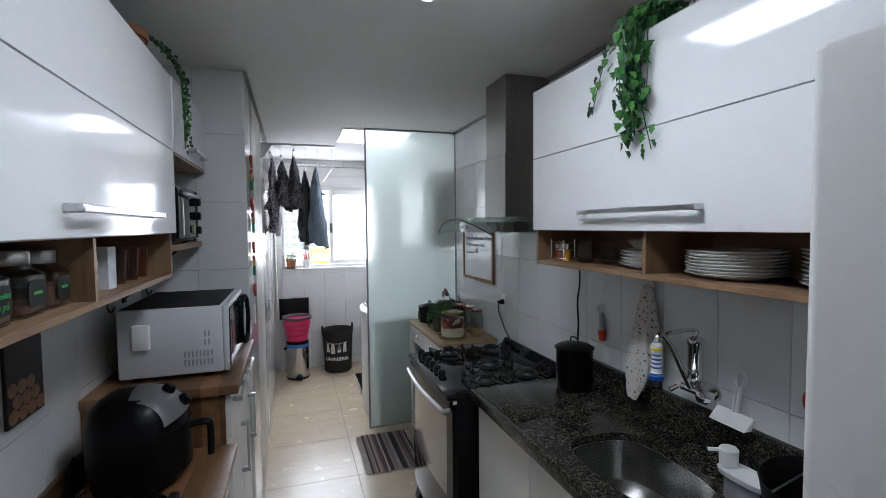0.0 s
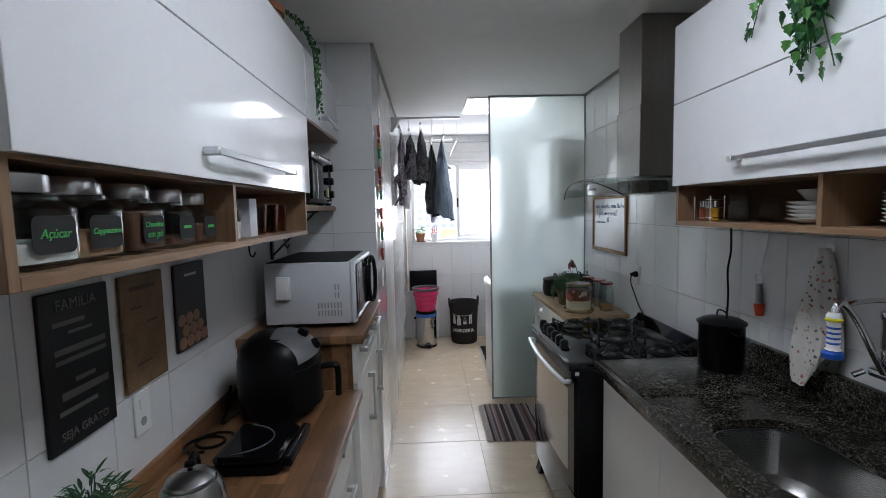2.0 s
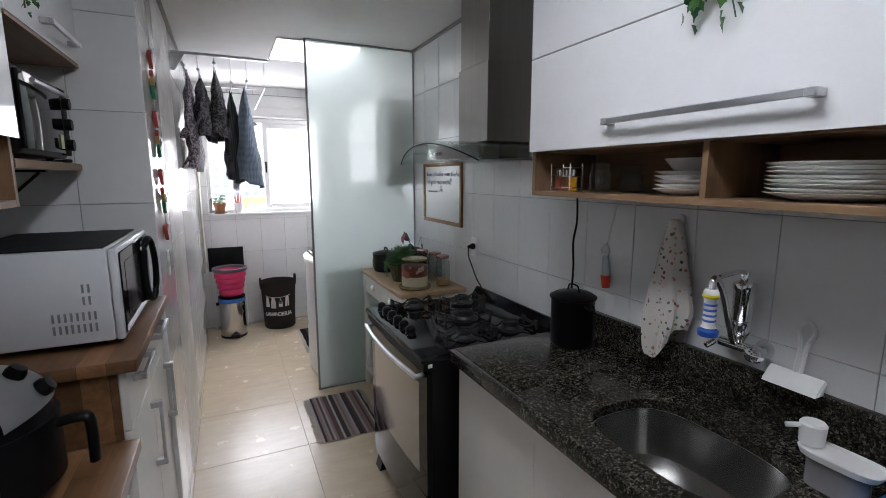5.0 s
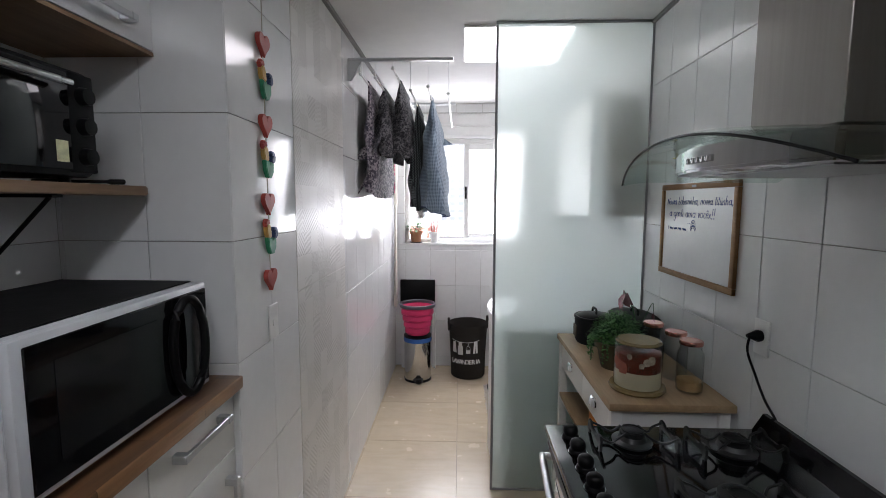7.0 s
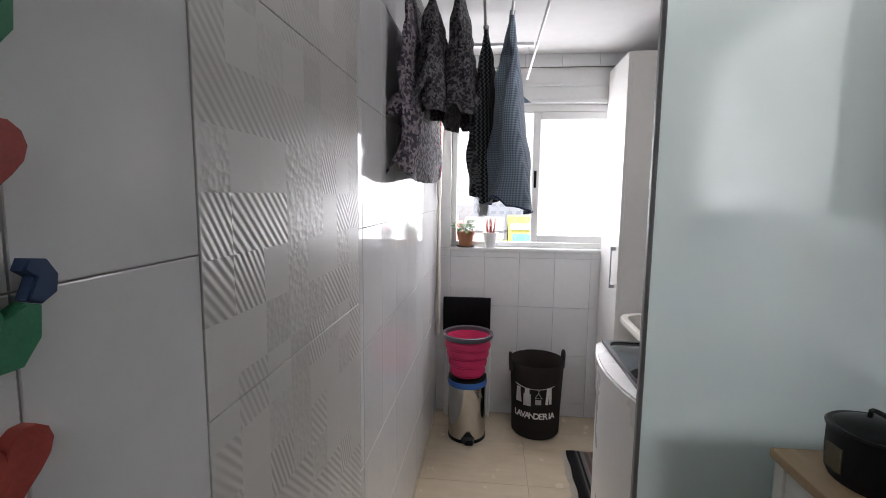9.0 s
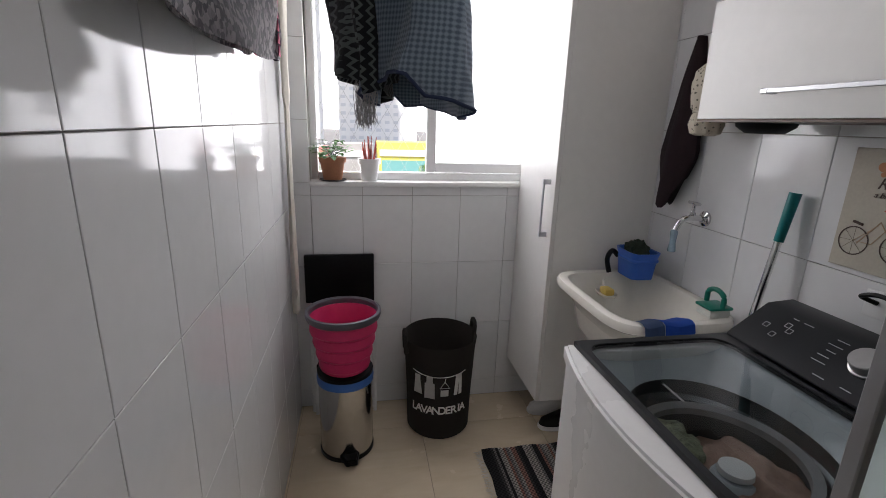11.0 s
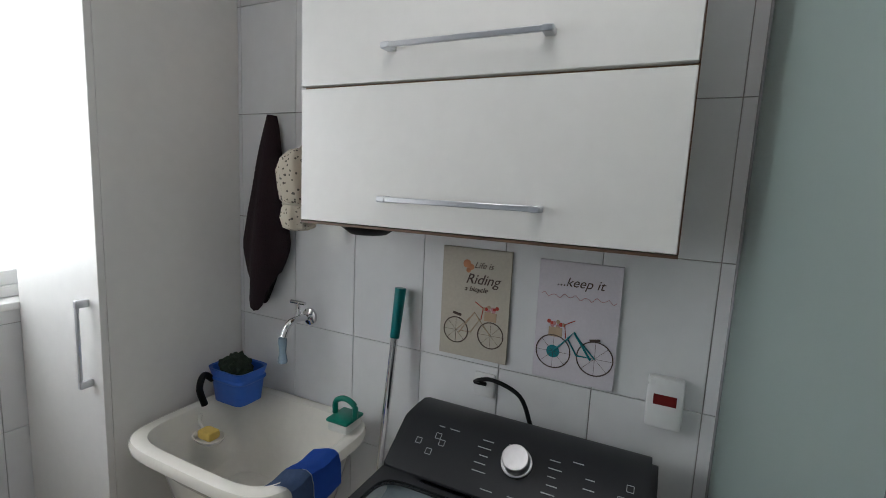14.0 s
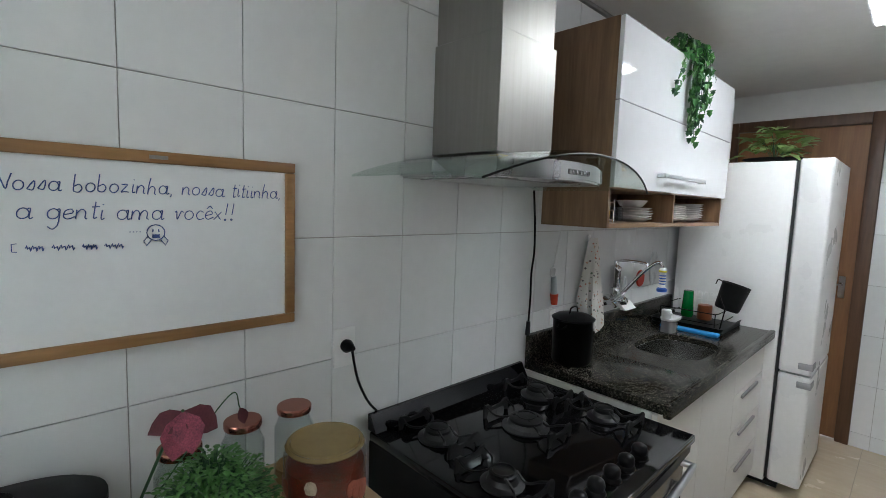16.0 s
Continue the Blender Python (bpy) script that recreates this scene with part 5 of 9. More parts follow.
hung("hanging_towel", 4.30, 1.88, 1.30, 0.10, mat("aubergine_towel", (0.022, 0.010, 0.014), 0.95, vary=0.3, scale=30, bump=0.8, bump_scale=250), "dark aubergine towel hanging on the laundry wall", "towel", folds=4, depth=0.05, taper=0.62, drift=0.035)
bg = thing("bag_holder", (1.095, 4.115, 1.53), "cream printed fabric bag holder stuffed full beside the cabinet", "bag")
bm = lathe([(0.012, 1.768), (0.03, 1.762), (0.056, 1.735), (0.064, 1.70), (0.062, 1.65), (0.054, 1.615), (0.042, 1.602), (0.048, 1.59), (0.054, 1.56), (0.048, 1.53), (0.03, 1.522)], (1.095, 4.115, 0), 40)
for v in bm.verts:
    d = Vector((v.co.x - 1.095, v.co.y - 4.115, 0))
    k = 1 + 0.10 * noise.noise(v.co * 26) + 0.06 * math.sin(math.atan2(d.y, d.x) * 9 + v.co.z * 30)
    v.co = Vector((1.095 + d.x * k, 4.115 + d.y * k, v.co.z))
part("sack", bm, printed_cloth("newsprint_cotton", (0.52, 0.47, 0.38), 75, True), bg)
part("gather", tube([(1.095 + 0.0475 * math.cos(q / 20 * 6.283), 4.115 + 0.0475 * math.sin(q / 20 * 6.283), 1.602) for q in range(20)], 0.004, 6, closed=True), M_CREAM, bg, "elastic gather")
part("strap", tube(smooth_path([(1.095, 4.115, 1.766), (1.14, 4.115, 1.80), (XR - 0.004, 4.115, 1.82)]), 0.004, 6), M_CREAM, bg)
tagged(part("black_dish", lathe([(0, -0.03), (0.05, -0.028), (0.075, -0.01), (0.078, 0), (0, 0)], (1.06, 3.83, 1.565), 28), M_BLACKM), "black rounded object fixed under the wall cabinet", "dish")

# ---- tall cabinet ----
tc = thing("tall_cabinet", (0.96, 4.72, 0.236), "tall white wall-hung broom cabinet with one door", "cabinet")
part("body", box(0.742, 1.197, 4.492, 4.945, 0.236, 2.46, 0.001, 1), M_MELA, tc)
d = part("door", box(0.722, 0.7415, 4.492, 4.944, 0.238, 2.458, 0.0015, 1), M_MELA, tc)
bar_handle(d, (0.722, 4.545, 1.055), (0.722, 4.545, 1.315), (-1, 0, 0), 0.006, M_ALU)
def shoe(x, y, label, up, sole):
    t = thing("shoe", (x, y, 0), label, "shoe", "shoes under the tall cabinet")
    part("sole", prism(superellipse(x, y, 0.13, 0.045, 2.6, 28), "z", 0.0, 0.025, 0.004), sole, t)
    part("upper", loft([[(px, py, z) for px, py in superellipse(x + dx, y, 0.125 * s, 0.042 * s2, 2.5, 28)] for s, s2, dx, z in ((1, 1, 0, 0.0255), (0.97, 0.97, 0.005, 0.05), (0.7, 0.9, 0.035, 0.075), (0.45, 0.8, 0.06, 0.095))]), up, t)
shoe(0.93, 4.60, "black sports shoe with white sole on the floor", M_BLACKM, M_WHITEP)
shoe(0.92, 4.74, "worn white sports shoe on the floor", M_WHITEP, M_WHITEP)

# ---- laundry basket ----
M_FABRIC = mat("dark_brown_canvas", (0.022, 0.018, 0.015), 0.9, vary=0.2, scale=40, bump=0.5, bump_scale=300)
lb = thing("laundry_basket", (0.285, 4.735, 0), "dark canvas laundry basket with white clothes print", "laundry basket")
BX, BY = 0.285, 4.735
part("body", lathe([(0, 0.0), (0.155, 0.0), (0.165, 0.012), (0.17, 0.2), (0.183, 0.45), (0.19, 0.505), (0.187, 0.511), (0.182, 0.505), (0.172, 0.36), (0.16, 0.02), (0, 0.015)], (BX, BY, 0), 40, sx=0.98), M_FABRIC, lb)
for s in (-1, 1):
    hx, hy = BX + s * 0.186 * math.cos(radians(15)), BY - s * 0.186 * math.sin(radians(15)) * (-1)
    part("carry_loop", tube(smooth_path([(hx, hy - 0.035, 0.45), (hx + s * 0.004, hy - 0.03, 0.535), (hx + s * 0.004, hy, 0.555), (hx + s * 0.004, hy + 0.03, 0.535), (hx, hy + 0.035, 0.45)]), 0.011, 8), M_FABRIC, lb, "dark fabric loop")
M_WPRINT = mat("white_print", (0.75, 0.74, 0.72), 0.8)
def on_basket(u, z, lift=0.002):
    z = z + 0.035 * (z > 0.19)
    a = radians(-90) + u / 0.177 + radians(-10)
    r = 0.163 + 0.037 * z + lift
    return Vector((BX + r * math.cos(a), BY + r * math.sin(a), z)), a
me_txt = "LAVANDERIA"
for k, ch in enumerate(me_txt):
    p, a = on_basket(-0.135 + k * 0.031 - (0.007 if k > 8 else 0), 0.172)
    writing(ch, 0.058, M_WPRINT, Matrix.Translation(p) @ pose(0, 0, 0, 90, 0, math.degrees(a) + 90), lb, thick=0.0012)
def print_shape(pts, name):
    bm = B()
    vs = [bm.verts.new(on_basket(u, z)[0]) for u, z in pts]
    bm.faces.new(vs)
    bmesh.ops.solidify(bm, geom=list(bm.faces), thickness=0.001)
    part(name, bm, M_WPRINT, lb, smooth=False)
part("printed_line", tube([on_basket(-0.14 + 0.28 * k / 12, 0.325 + 0.018 * ((k - 6) / 6) ** 2)[0] for k in range(13)], 0.0022, 5), M_WPRINT, lb)
for u in (-0.11, -0.045):
    print_shape([(u - 0.016, 0.325), (u + 0.016, 0.325), (u + 0.016, 0.30), (u + 0.026, 0.22), (u - 0.026, 0.22), (u - 0.016, 0.30)], "printed_dress")
print_shape([(-0.07, 0.29), (-0.02, 0.29), (-0.018, 0.205), (-0.072, 0.205)], "printed_shirt")
part("printed_hanger", tube([on_basket(u, z)[0] for u, z in ((0.03, 0.30), (0.008, 0.265), (0.055, 0.265), (0.03, 0.30), (0.034, 0.32))], 0.002, 5), M_WPRINT, lb)
print_shape([(0.01, 0.255), (0.05, 0.255), (0.05, 0.22), (0.01, 0.22)], "printed_vest")
print_shape([(0.085, 0.335), (0.118, 0.335), (0.125, 0.22), (0.106, 0.22), (0.102, 0.29), (0.098, 0.22), (0.078, 0.22)], "printed_trousers")

# ---- pedal bin with pink bucket on top ----
BNX, BNY = -0.185, 4.60
pb = thing("pedal_bin", (BNX, BNY, 0), "polished steel pedal bin with a blue liner", "bin")
part("body", lathe([(0, 0.012), (0.122, 0.012), (0.124, 0.02), (0.124, 0.40), (0.118, 0.405), (0, 0.405)], (BNX, BNY, 0), 40), mat("polished_steel", (0.55, 0.54, 0.53), rough=0.14, metal=1, vary=0.06, scale=4), pb)
part("base_ring", lathe([(0, 0.0), (0.126, 0.0), (0.127, 0.02), (0.1245, 0.022), (0, 0.0115)], (BNX, BNY, 0), 40), M_BLACK, pb)
part("pedal", prism([(BNX - 0.03, BNY - 0.12), (BNX + 0.06, BNY - 0.10), (BNX + 0.05, BNY - 0.17), (BNX, BNY - 0.175)], "z", 0.012, 0.045, 0.006), M_BLACK, pb, "black pedal")
part("liner", lathe([(0.1245, 0.375), (0.129, 0.37), (0.131, 0.39), (0.128, 0.408), (0.118, 0.4055)], (BNX, BNY, 0), 40), mat("blue_bag", (0.05, 0.16, 0.5), 0.4, bump=0.6, bump_scale=40), pb, "blue bin bag edge")
part("lid", lathe([(0.127, 0.409), (0.128, 0.425), (0.11, 0.436), (0, 0.44)], (BNX, BNY, 0), 40), M_BLACK, pb)
M_PINK = mat("pink_silicone", (0.62, 0.03, 0.13), 0.45, vary=0.06)
M_BKGREY = mat("grey_bucket_plastic", (0.10, 0.10, 0.12), 0.4)
bk = thing("bucket", (BNX, BNY - 0.02, 0.44), "pink and grey collapsible bucket standing on the bin", "bucket")
def pail(rz):
    """Bucket profile, drawn from its foot."""
    return [(r * 0.94, 0.4405 + (z - 0.4405) * 0.93) for r, z in rz]
prof = [(0, 0.4405), (0.105, 0.4405)]
for k in range(4):
    z = 0.455 + k * 0.062
    prof += [(0.112 + k * 0.012, z), (0.124 + k * 0.012, z + 0.014), (0.122 + k * 0.012, z + 0.04), (0.116 + k * 0.012, z + 0.055)]
prof += [(0.162, 0.712), (0.158, 0.715), (0.145, 0.68), (0.10, 0.455), (0, 0.45)]
part("body", lathe(pail(prof), (BNX, BNY - 0.02, 0), 44), M_PINK, bk)
part("rim", lathe(pail([(0.158, 0.7155), (0.172, 0.713), (0.178, 0.728), (0.176, 0.745), (0.165, 0.748), (0.158, 0.74), (0.158, 0.7155)]), (BNX, BNY - 0.02, 0), 44), M_BKGREY, bk, "dark grey rim")
for k in range(4):
    z = 0.458 + k * 0.062
    part("band", lathe(pail([(0.1135 + k * 0.012, z - 0.004), (0.119 + k * 0.012, z - 0.004), (0.121 + k * 0.012, z + 0.004), (0.1135 + k * 0.012, z + 0.004)]), (BNX, BNY - 0.02, 0), 44), M_PINK, bk)

# ---- folded step stool against the window wall ----
st = thing("step_stool", (-0.21, 4.9, 0), "folded step stool with black seat and pale metal legs", "stool")
part("seat", box(-0.385, -0.04, 4.898, 4.922, 0.63, 0.885, 0.006), M_BLACK, st, "black padded seat board")
for x in (-0.365, -0.06):
    part("leg", tube([(x, 4.90, 0.0), (x, 4.925, 0.63)], 0.011, 10), M_WHITEP, st)
    part("leg", tube([(x + 0.018, 4.87, 0.0), (x + 0.018, 4.915, 0.55)], 0.010, 10), M_WHITEP, st)
part("step", box(-0.345, -0.08, 4.875, 4.91, 0.26, 0.29, 0.005), M_BLACK, st)
part("cross_bar", tube([(-0.365, 4.91, 0.42), (-0.06, 4.91, 0.42)], 0.008, 8), M_WHITEP, st)
# ---- window ----
wd = tagged(thing("window_1", (0.28, YB, WZ0)), kind="structure")
part("window_sill", box(WX0 - 0.003, WX1, YB - 0.012, YB + 0.15, WZ0 - 0.019, WZ0 + 0.006, 0.004), M_WINFR, wd, "white stone sill")
FY = YB + 0.07
for b in ((WX0, WX0 + 0.035, FY, FY + 0.05, WZ0 + 0.0065, 2.26), (WX1 - 0.035, WX1, FY, FY + 0.05, WZ0 + 0.0065, 2.26), (WX0 + 0.0355, WX1 - 0.0355, FY, FY + 0.05, WZ0 + 0.0065, WZ0 + 0.045), (WX0 + 0.0355, WX1 - 0.0355, FY, FY + 0.05, 2.215, 2.26)):
    part("window_frame", box(*b, 0.003, 1), M_WINFR, wd)
part("shutter_box", box(WX0, WX1, YB + 0.012, FY + 0.055, 2.262, WZ1 - 0.002, 0.006), M_WINFR, wd, "white roller shutter box")
part("box_lip", box(WX0 + 0.001, WX1, YB + 0.0, YB + 0.0115, 2.262, 2.285, 0.002, 1), M_WINFR, wd)
part("box_lip", box(WX0 + 0.001, WX1, YB + 0.0, YB + 0.0115, 2.37, 2.39, 0.002, 1), M_WINFR, wd)
sx0, sx1, sz0, sz1 = 0.235, WX1 - 0.036, WZ0 + 0.047, 2.213
sash = part("sash", box(sx0, sx0 + 0.05, FY + 0.004, FY + 0.026, sz0, sz1, 0.003, 1), M_WINFR, wd, "sliding sash frame")
for b in ((sx1 - 0.05, sx1, FY + 0.004, FY + 0.026, sz0, sz1), (sx0 + 0.0505, sx1 - 0.0505, FY + 0.004, FY + 0.026, sz0, sz0 + 0.05), (sx0 + 0.0505, sx1 - 0.0505, FY + 0.004, FY + 0.026, sz1 - 0.05, sz1)):
    part("sash_rail", box(*b, 0.003, 1), M_WINFR, sash)
def obscured(name):
    m, n, l = nodes_of(name)
    n.remove(n["Principled BSDF"])
    tl, rf, mx = n.new("ShaderNodeBsdfTranslucent"), n.new("ShaderNodeBsdfRefraction"), n.new("ShaderNodeMixShader")
    tl.inputs[0].default_value, rf.inputs["Roughness"].default_value, rf.inputs["IOR"].default_value = (0.95, 0.96, 0.96, 1), 0.5, 1.1
    mx.inputs[0].default_value = 0.5
    l.new(tl.outputs[0], mx.inputs[1]), l.new(rf.outputs[0], mx.inputs[2]), l.new(mx.outputs[0], n["Material Output"].inputs[0])
    return m


M_OBSC = obscured("obscured_glass")
pn = part("pane", box(sx0 + 0.0505, sx1 - 0.0505, FY + 0.013, FY + 0.017, sz0 + 0.0505, sz1 - 0.0505), M_OBSC, sash, "obscured window glass")
part("latch", box(sx0 + 0.012, sx0 + 0.03, FY - 0.004, FY + 0.0035, 1.68, 1.80, 0.004), M_BLACK, sash, "black latch")

bm = B()
step = 0.085
for s in (-1, 1):
    k = -14
    while k < 24:
        pts = []
        x = WX0 + k * step
        z = WZ0
        for q in range(15):
            xx, zz = x + s * q * step / 2 * (1 if s > 0 else 1), z + q * step * 0.85
            if WX0 + 0.03 < xx < 0.27 and zz < 2.24:
                pts.append((xx + 0.006 * math.sin(zz * 7 + k), FY + 0.075, zz))
        if len(pts) > 1:
            tube(pts, 0.0008, 4, bm)
        k += 1
tagged(part("safety_net", bm, mat("pale_net_cord", (0.55, 0.55, 0.52), 0.8)), "pale diamond-mesh safety net across the open window", "safety net")

# ---- pots on the sill ----
M_TERRA, M_SOIL = mat("terracotta", (0.36, 0.16, 0.085), 0.8, vary=0.15, scale=20, bump=0.2), mat("soil", (0.03, 0.02, 0.014), 0.95, bump=0.8, bump_scale=120)
M_LEAF = mat("green_leaf", (0.07, 0.19, 0.045), 0.5, vary=0.35, scale=18)
M_LEAF2 = mat("dark_leaf", (0.025, 0.085, 0.03), 0.45, vary=0.4, scale=18)
M_LEAFP = mat("pale_leaf", (0.22, 0.34, 0.10), 0.5, vary=0.35, scale=25)


def leaf_into(bm, p, d, up, length, width, lobes=0):
    """One leaf blade, bent, in a growing bmesh."""
    d = d.normalized()
    s = d.cross(up)
    s = s.normalized() if s.length > 1e-3 else Vector((1, 0, 0))
    nrm = s.cross(d).normalized()
    prof = [(0.0, 0.04), (0.25, 0.8), (0.5, 1.0), (0.78, 0.6), (1.0, 0.02)] if not lobes else [(0.0, 0.35), (0.12, 1.0), (0.32, 0.62), (0.55, 0.8), (0.75, 0.35), (1.0, 0.02)]
    rows = []
    for t, w in prof:
        c = p + d * (length * t) - nrm * (0.25 * length * t * t)
        rows.append([bm.verts.new(c - s * (width / 2 * w) + nrm * (0.12 * width * w)), bm.verts.new(c), bm.verts.new(c + s * (width / 2 * w) + nrm * (0.12 * width * w))])
    for a, b in zip(rows, rows[1:]):
        bm.faces.new((a[0], a[1], b[1], b[0]))
        bm.faces.new((a[1], a[2], b[2], b[1]))


def flower_pot(name, x, y, z, r, h, material, label):
    t = thing(name, (x, y, z), label, "potted plant", "potted plants")
    part("pot", lathe([(0, 0.0), (r * 0.72, 0.0), (r * 0.95, h * 0.78), (r * 1.06, h * 0.78), (r * 1.08, h), (r * 0.96, h), (r * 0.9, h * 0.9), (0, h * 0.9)], (x, y, z), 28), material, t)
    part("soil", lathe([(0, h * 0.915), (r * 0.9, h * 0.905)], (x, y, z), 20), M_SOIL, t)
    return t


def bush(t, x, y, z, spread, height, count, length, width, material, seed, stems=True, name="foliage"):
    rr, bm, sb = random.Random(seed), B(), B()
    for k in range(count):
        a, e = rr.uniform(0, 2 * math.pi), rr.uniform(0.1, 1.3)
        tip = Vector((x + math.cos(a) * spread * math.cos(e) * rr.uniform(0.3, 1), y + math.sin(a) * spread * math.cos(e) * rr.uniform(0.3, 1), z + height * math.sin(e) * rr.uniform(0.5, 1)))
        if stems and k % 3 == 0:
            tube([(x + rr.uniform(-0.01, 0.01), y + rr.uniform(-0.01, 0.01), z - 0.01), ((x + tip.x) / 2, (y + tip.y) / 2, (z + tip.z * 2) / 3), tip], 0.0015, 4, sb)
        leaf_into(bm, tip, Vector((math.cos(a), math.sin(a), rr.uniform(-0.4, 0.7))), Vector((0, 0, 1)), length * rr.uniform(0.6, 1.2), width * rr.uniform(0.7, 1.2))
    part(name, bm, material, t, smooth=False)
    if stems:
        part("stem_tangle", sb, M_LEAF2, t)


p1 = flower_pot("potted_plant", -0.235, 4.985, 1.2505, 0.062, 0.11, M_TERRA, "leafy plant with white flowers in a terracotta pot")
part("saucer", lathe([(0, 1.2462), (0.055, 1.2462), (0.068, 1.252), (0.066, 1.2535), (0, 1.2498)], (-0.235, 4.985, 0), 28), M_BLACKM, p1, "dark saucer")
bush(p1, -0.235, 4.985, 1.36, 0.12, 0.09, 70, 0.035, 0.03, M_LEAF, 3)
bush(p1, -0.29, 4.975, 1.41, 0.05, 0.04, 36, 0.02, 0.02, mat("white_petals", (0.8, 0.8, 0.78), 0.6), 9, False, "white_flowers")
p2 = flower_pot("potted_plant", -0.055, 4.985, 1.2465, 0.052, 0.11, M_WHITEP, "reddish cactus-like plant in a white pot")
rr = random.Random(5)
bm = B()
for k in range(14):
    a = rr.uniform(0, 6.28)
    tube([(-0.055 + 0.02 * math.cos(a), 4.985 + 0.02 * math.sin(a), 1.34), (-0.055 + 0.035 * math.cos(a), 4.985 + 0.03 * math.sin(a), 1.34 + rr.uniform(0.05, 0.13))], [0.006, 0.002], 6, bm)
part("shoots", bm, mat("coral_shoots", (0.5, 0.12, 0.09), 0.5, vary=0.3, scale=20), p2, "coral-red shoots")

# ---- tied curtain by the window ----
bm = B()
nn = 14
rows = []
for j in range(30):
    z = 2.45 - j * 0.062
    w = 0.05 + 0.045 * abs(z - 1.60) if z > 1.60 else 0.022 + 0.02 * (1.60 - z)
    yc = 4.80 - 0.05 * max(0, 1.6 - z)
    rows.append([bm.verts.new((XC + 0.024 + 0.014 * math.sin(2 * math.pi * i / nn * 3 + j * 0.15) * min(1, w / 0.05) + (0.012 if math.sin(2 * math.pi * i / nn) > 0 else 0), yc + w * math.cos(2 * math.pi * i / nn), z)) for i in range(nn)])
for a, b in zip(rows, rows[1:]):
    for k in range(nn):
        bm.faces.new((a[k], a[(k + 1) % nn], b[(k + 1) % nn], b[k]))
tagged(part("curtain", bm, mat("cream_voile", (0.66, 0.62, 0.54), 0.9, vary=0.08, scale=10, bump=0.3)), "cream voile curtain gathered and tied by the window", "curtain")

# ---- drying rack and clothes ----
rk = thing("drying_rack", (-0.15, 3.7, 2.44), "ceiling-hung white drying rack with six rods", "drying rack")
for y in (3.10, 4.28):
    part("rail", box(XC + 0.003, 0.16, y - 0.012, y + 0.012, 2.435, 2.452, 0.002, 1), M_ALU, rk)
    part("bracket", prism([(XC + 0.003, 2.33), (XC + 0.02, 2.33), (XC + 0.085, 2.4345), (XC + 0.003, 2.4345)], "y", y - 0.013, y + 0.013, 0.001), M_ALU, rk)
RODS = ((-0.37, 2.37), (-0.285, 2.35), (-0.185, 2.40), (-0.085, 2.28), (0.015, 2.30), (0.13, 2.26))
for x, z in RODS:
    part("rod", tube([(x, 3.12, z), (x, 4.26, z)], 0.006, 8), M_WHITEP, rk)
    for y in (3.12, 4.26):
        part("cord", tube([(x, y, z), (x, y, 2.436)], 0.0015, 5), M_WHITEP, rk)
        part("rod_end", lathe([(0, -0.011), (0.009, -0.006), (0.011, 0), (0.009, 0.006), (0, 0.011)], (x, y, z), 12), M_WHITEP, rk)


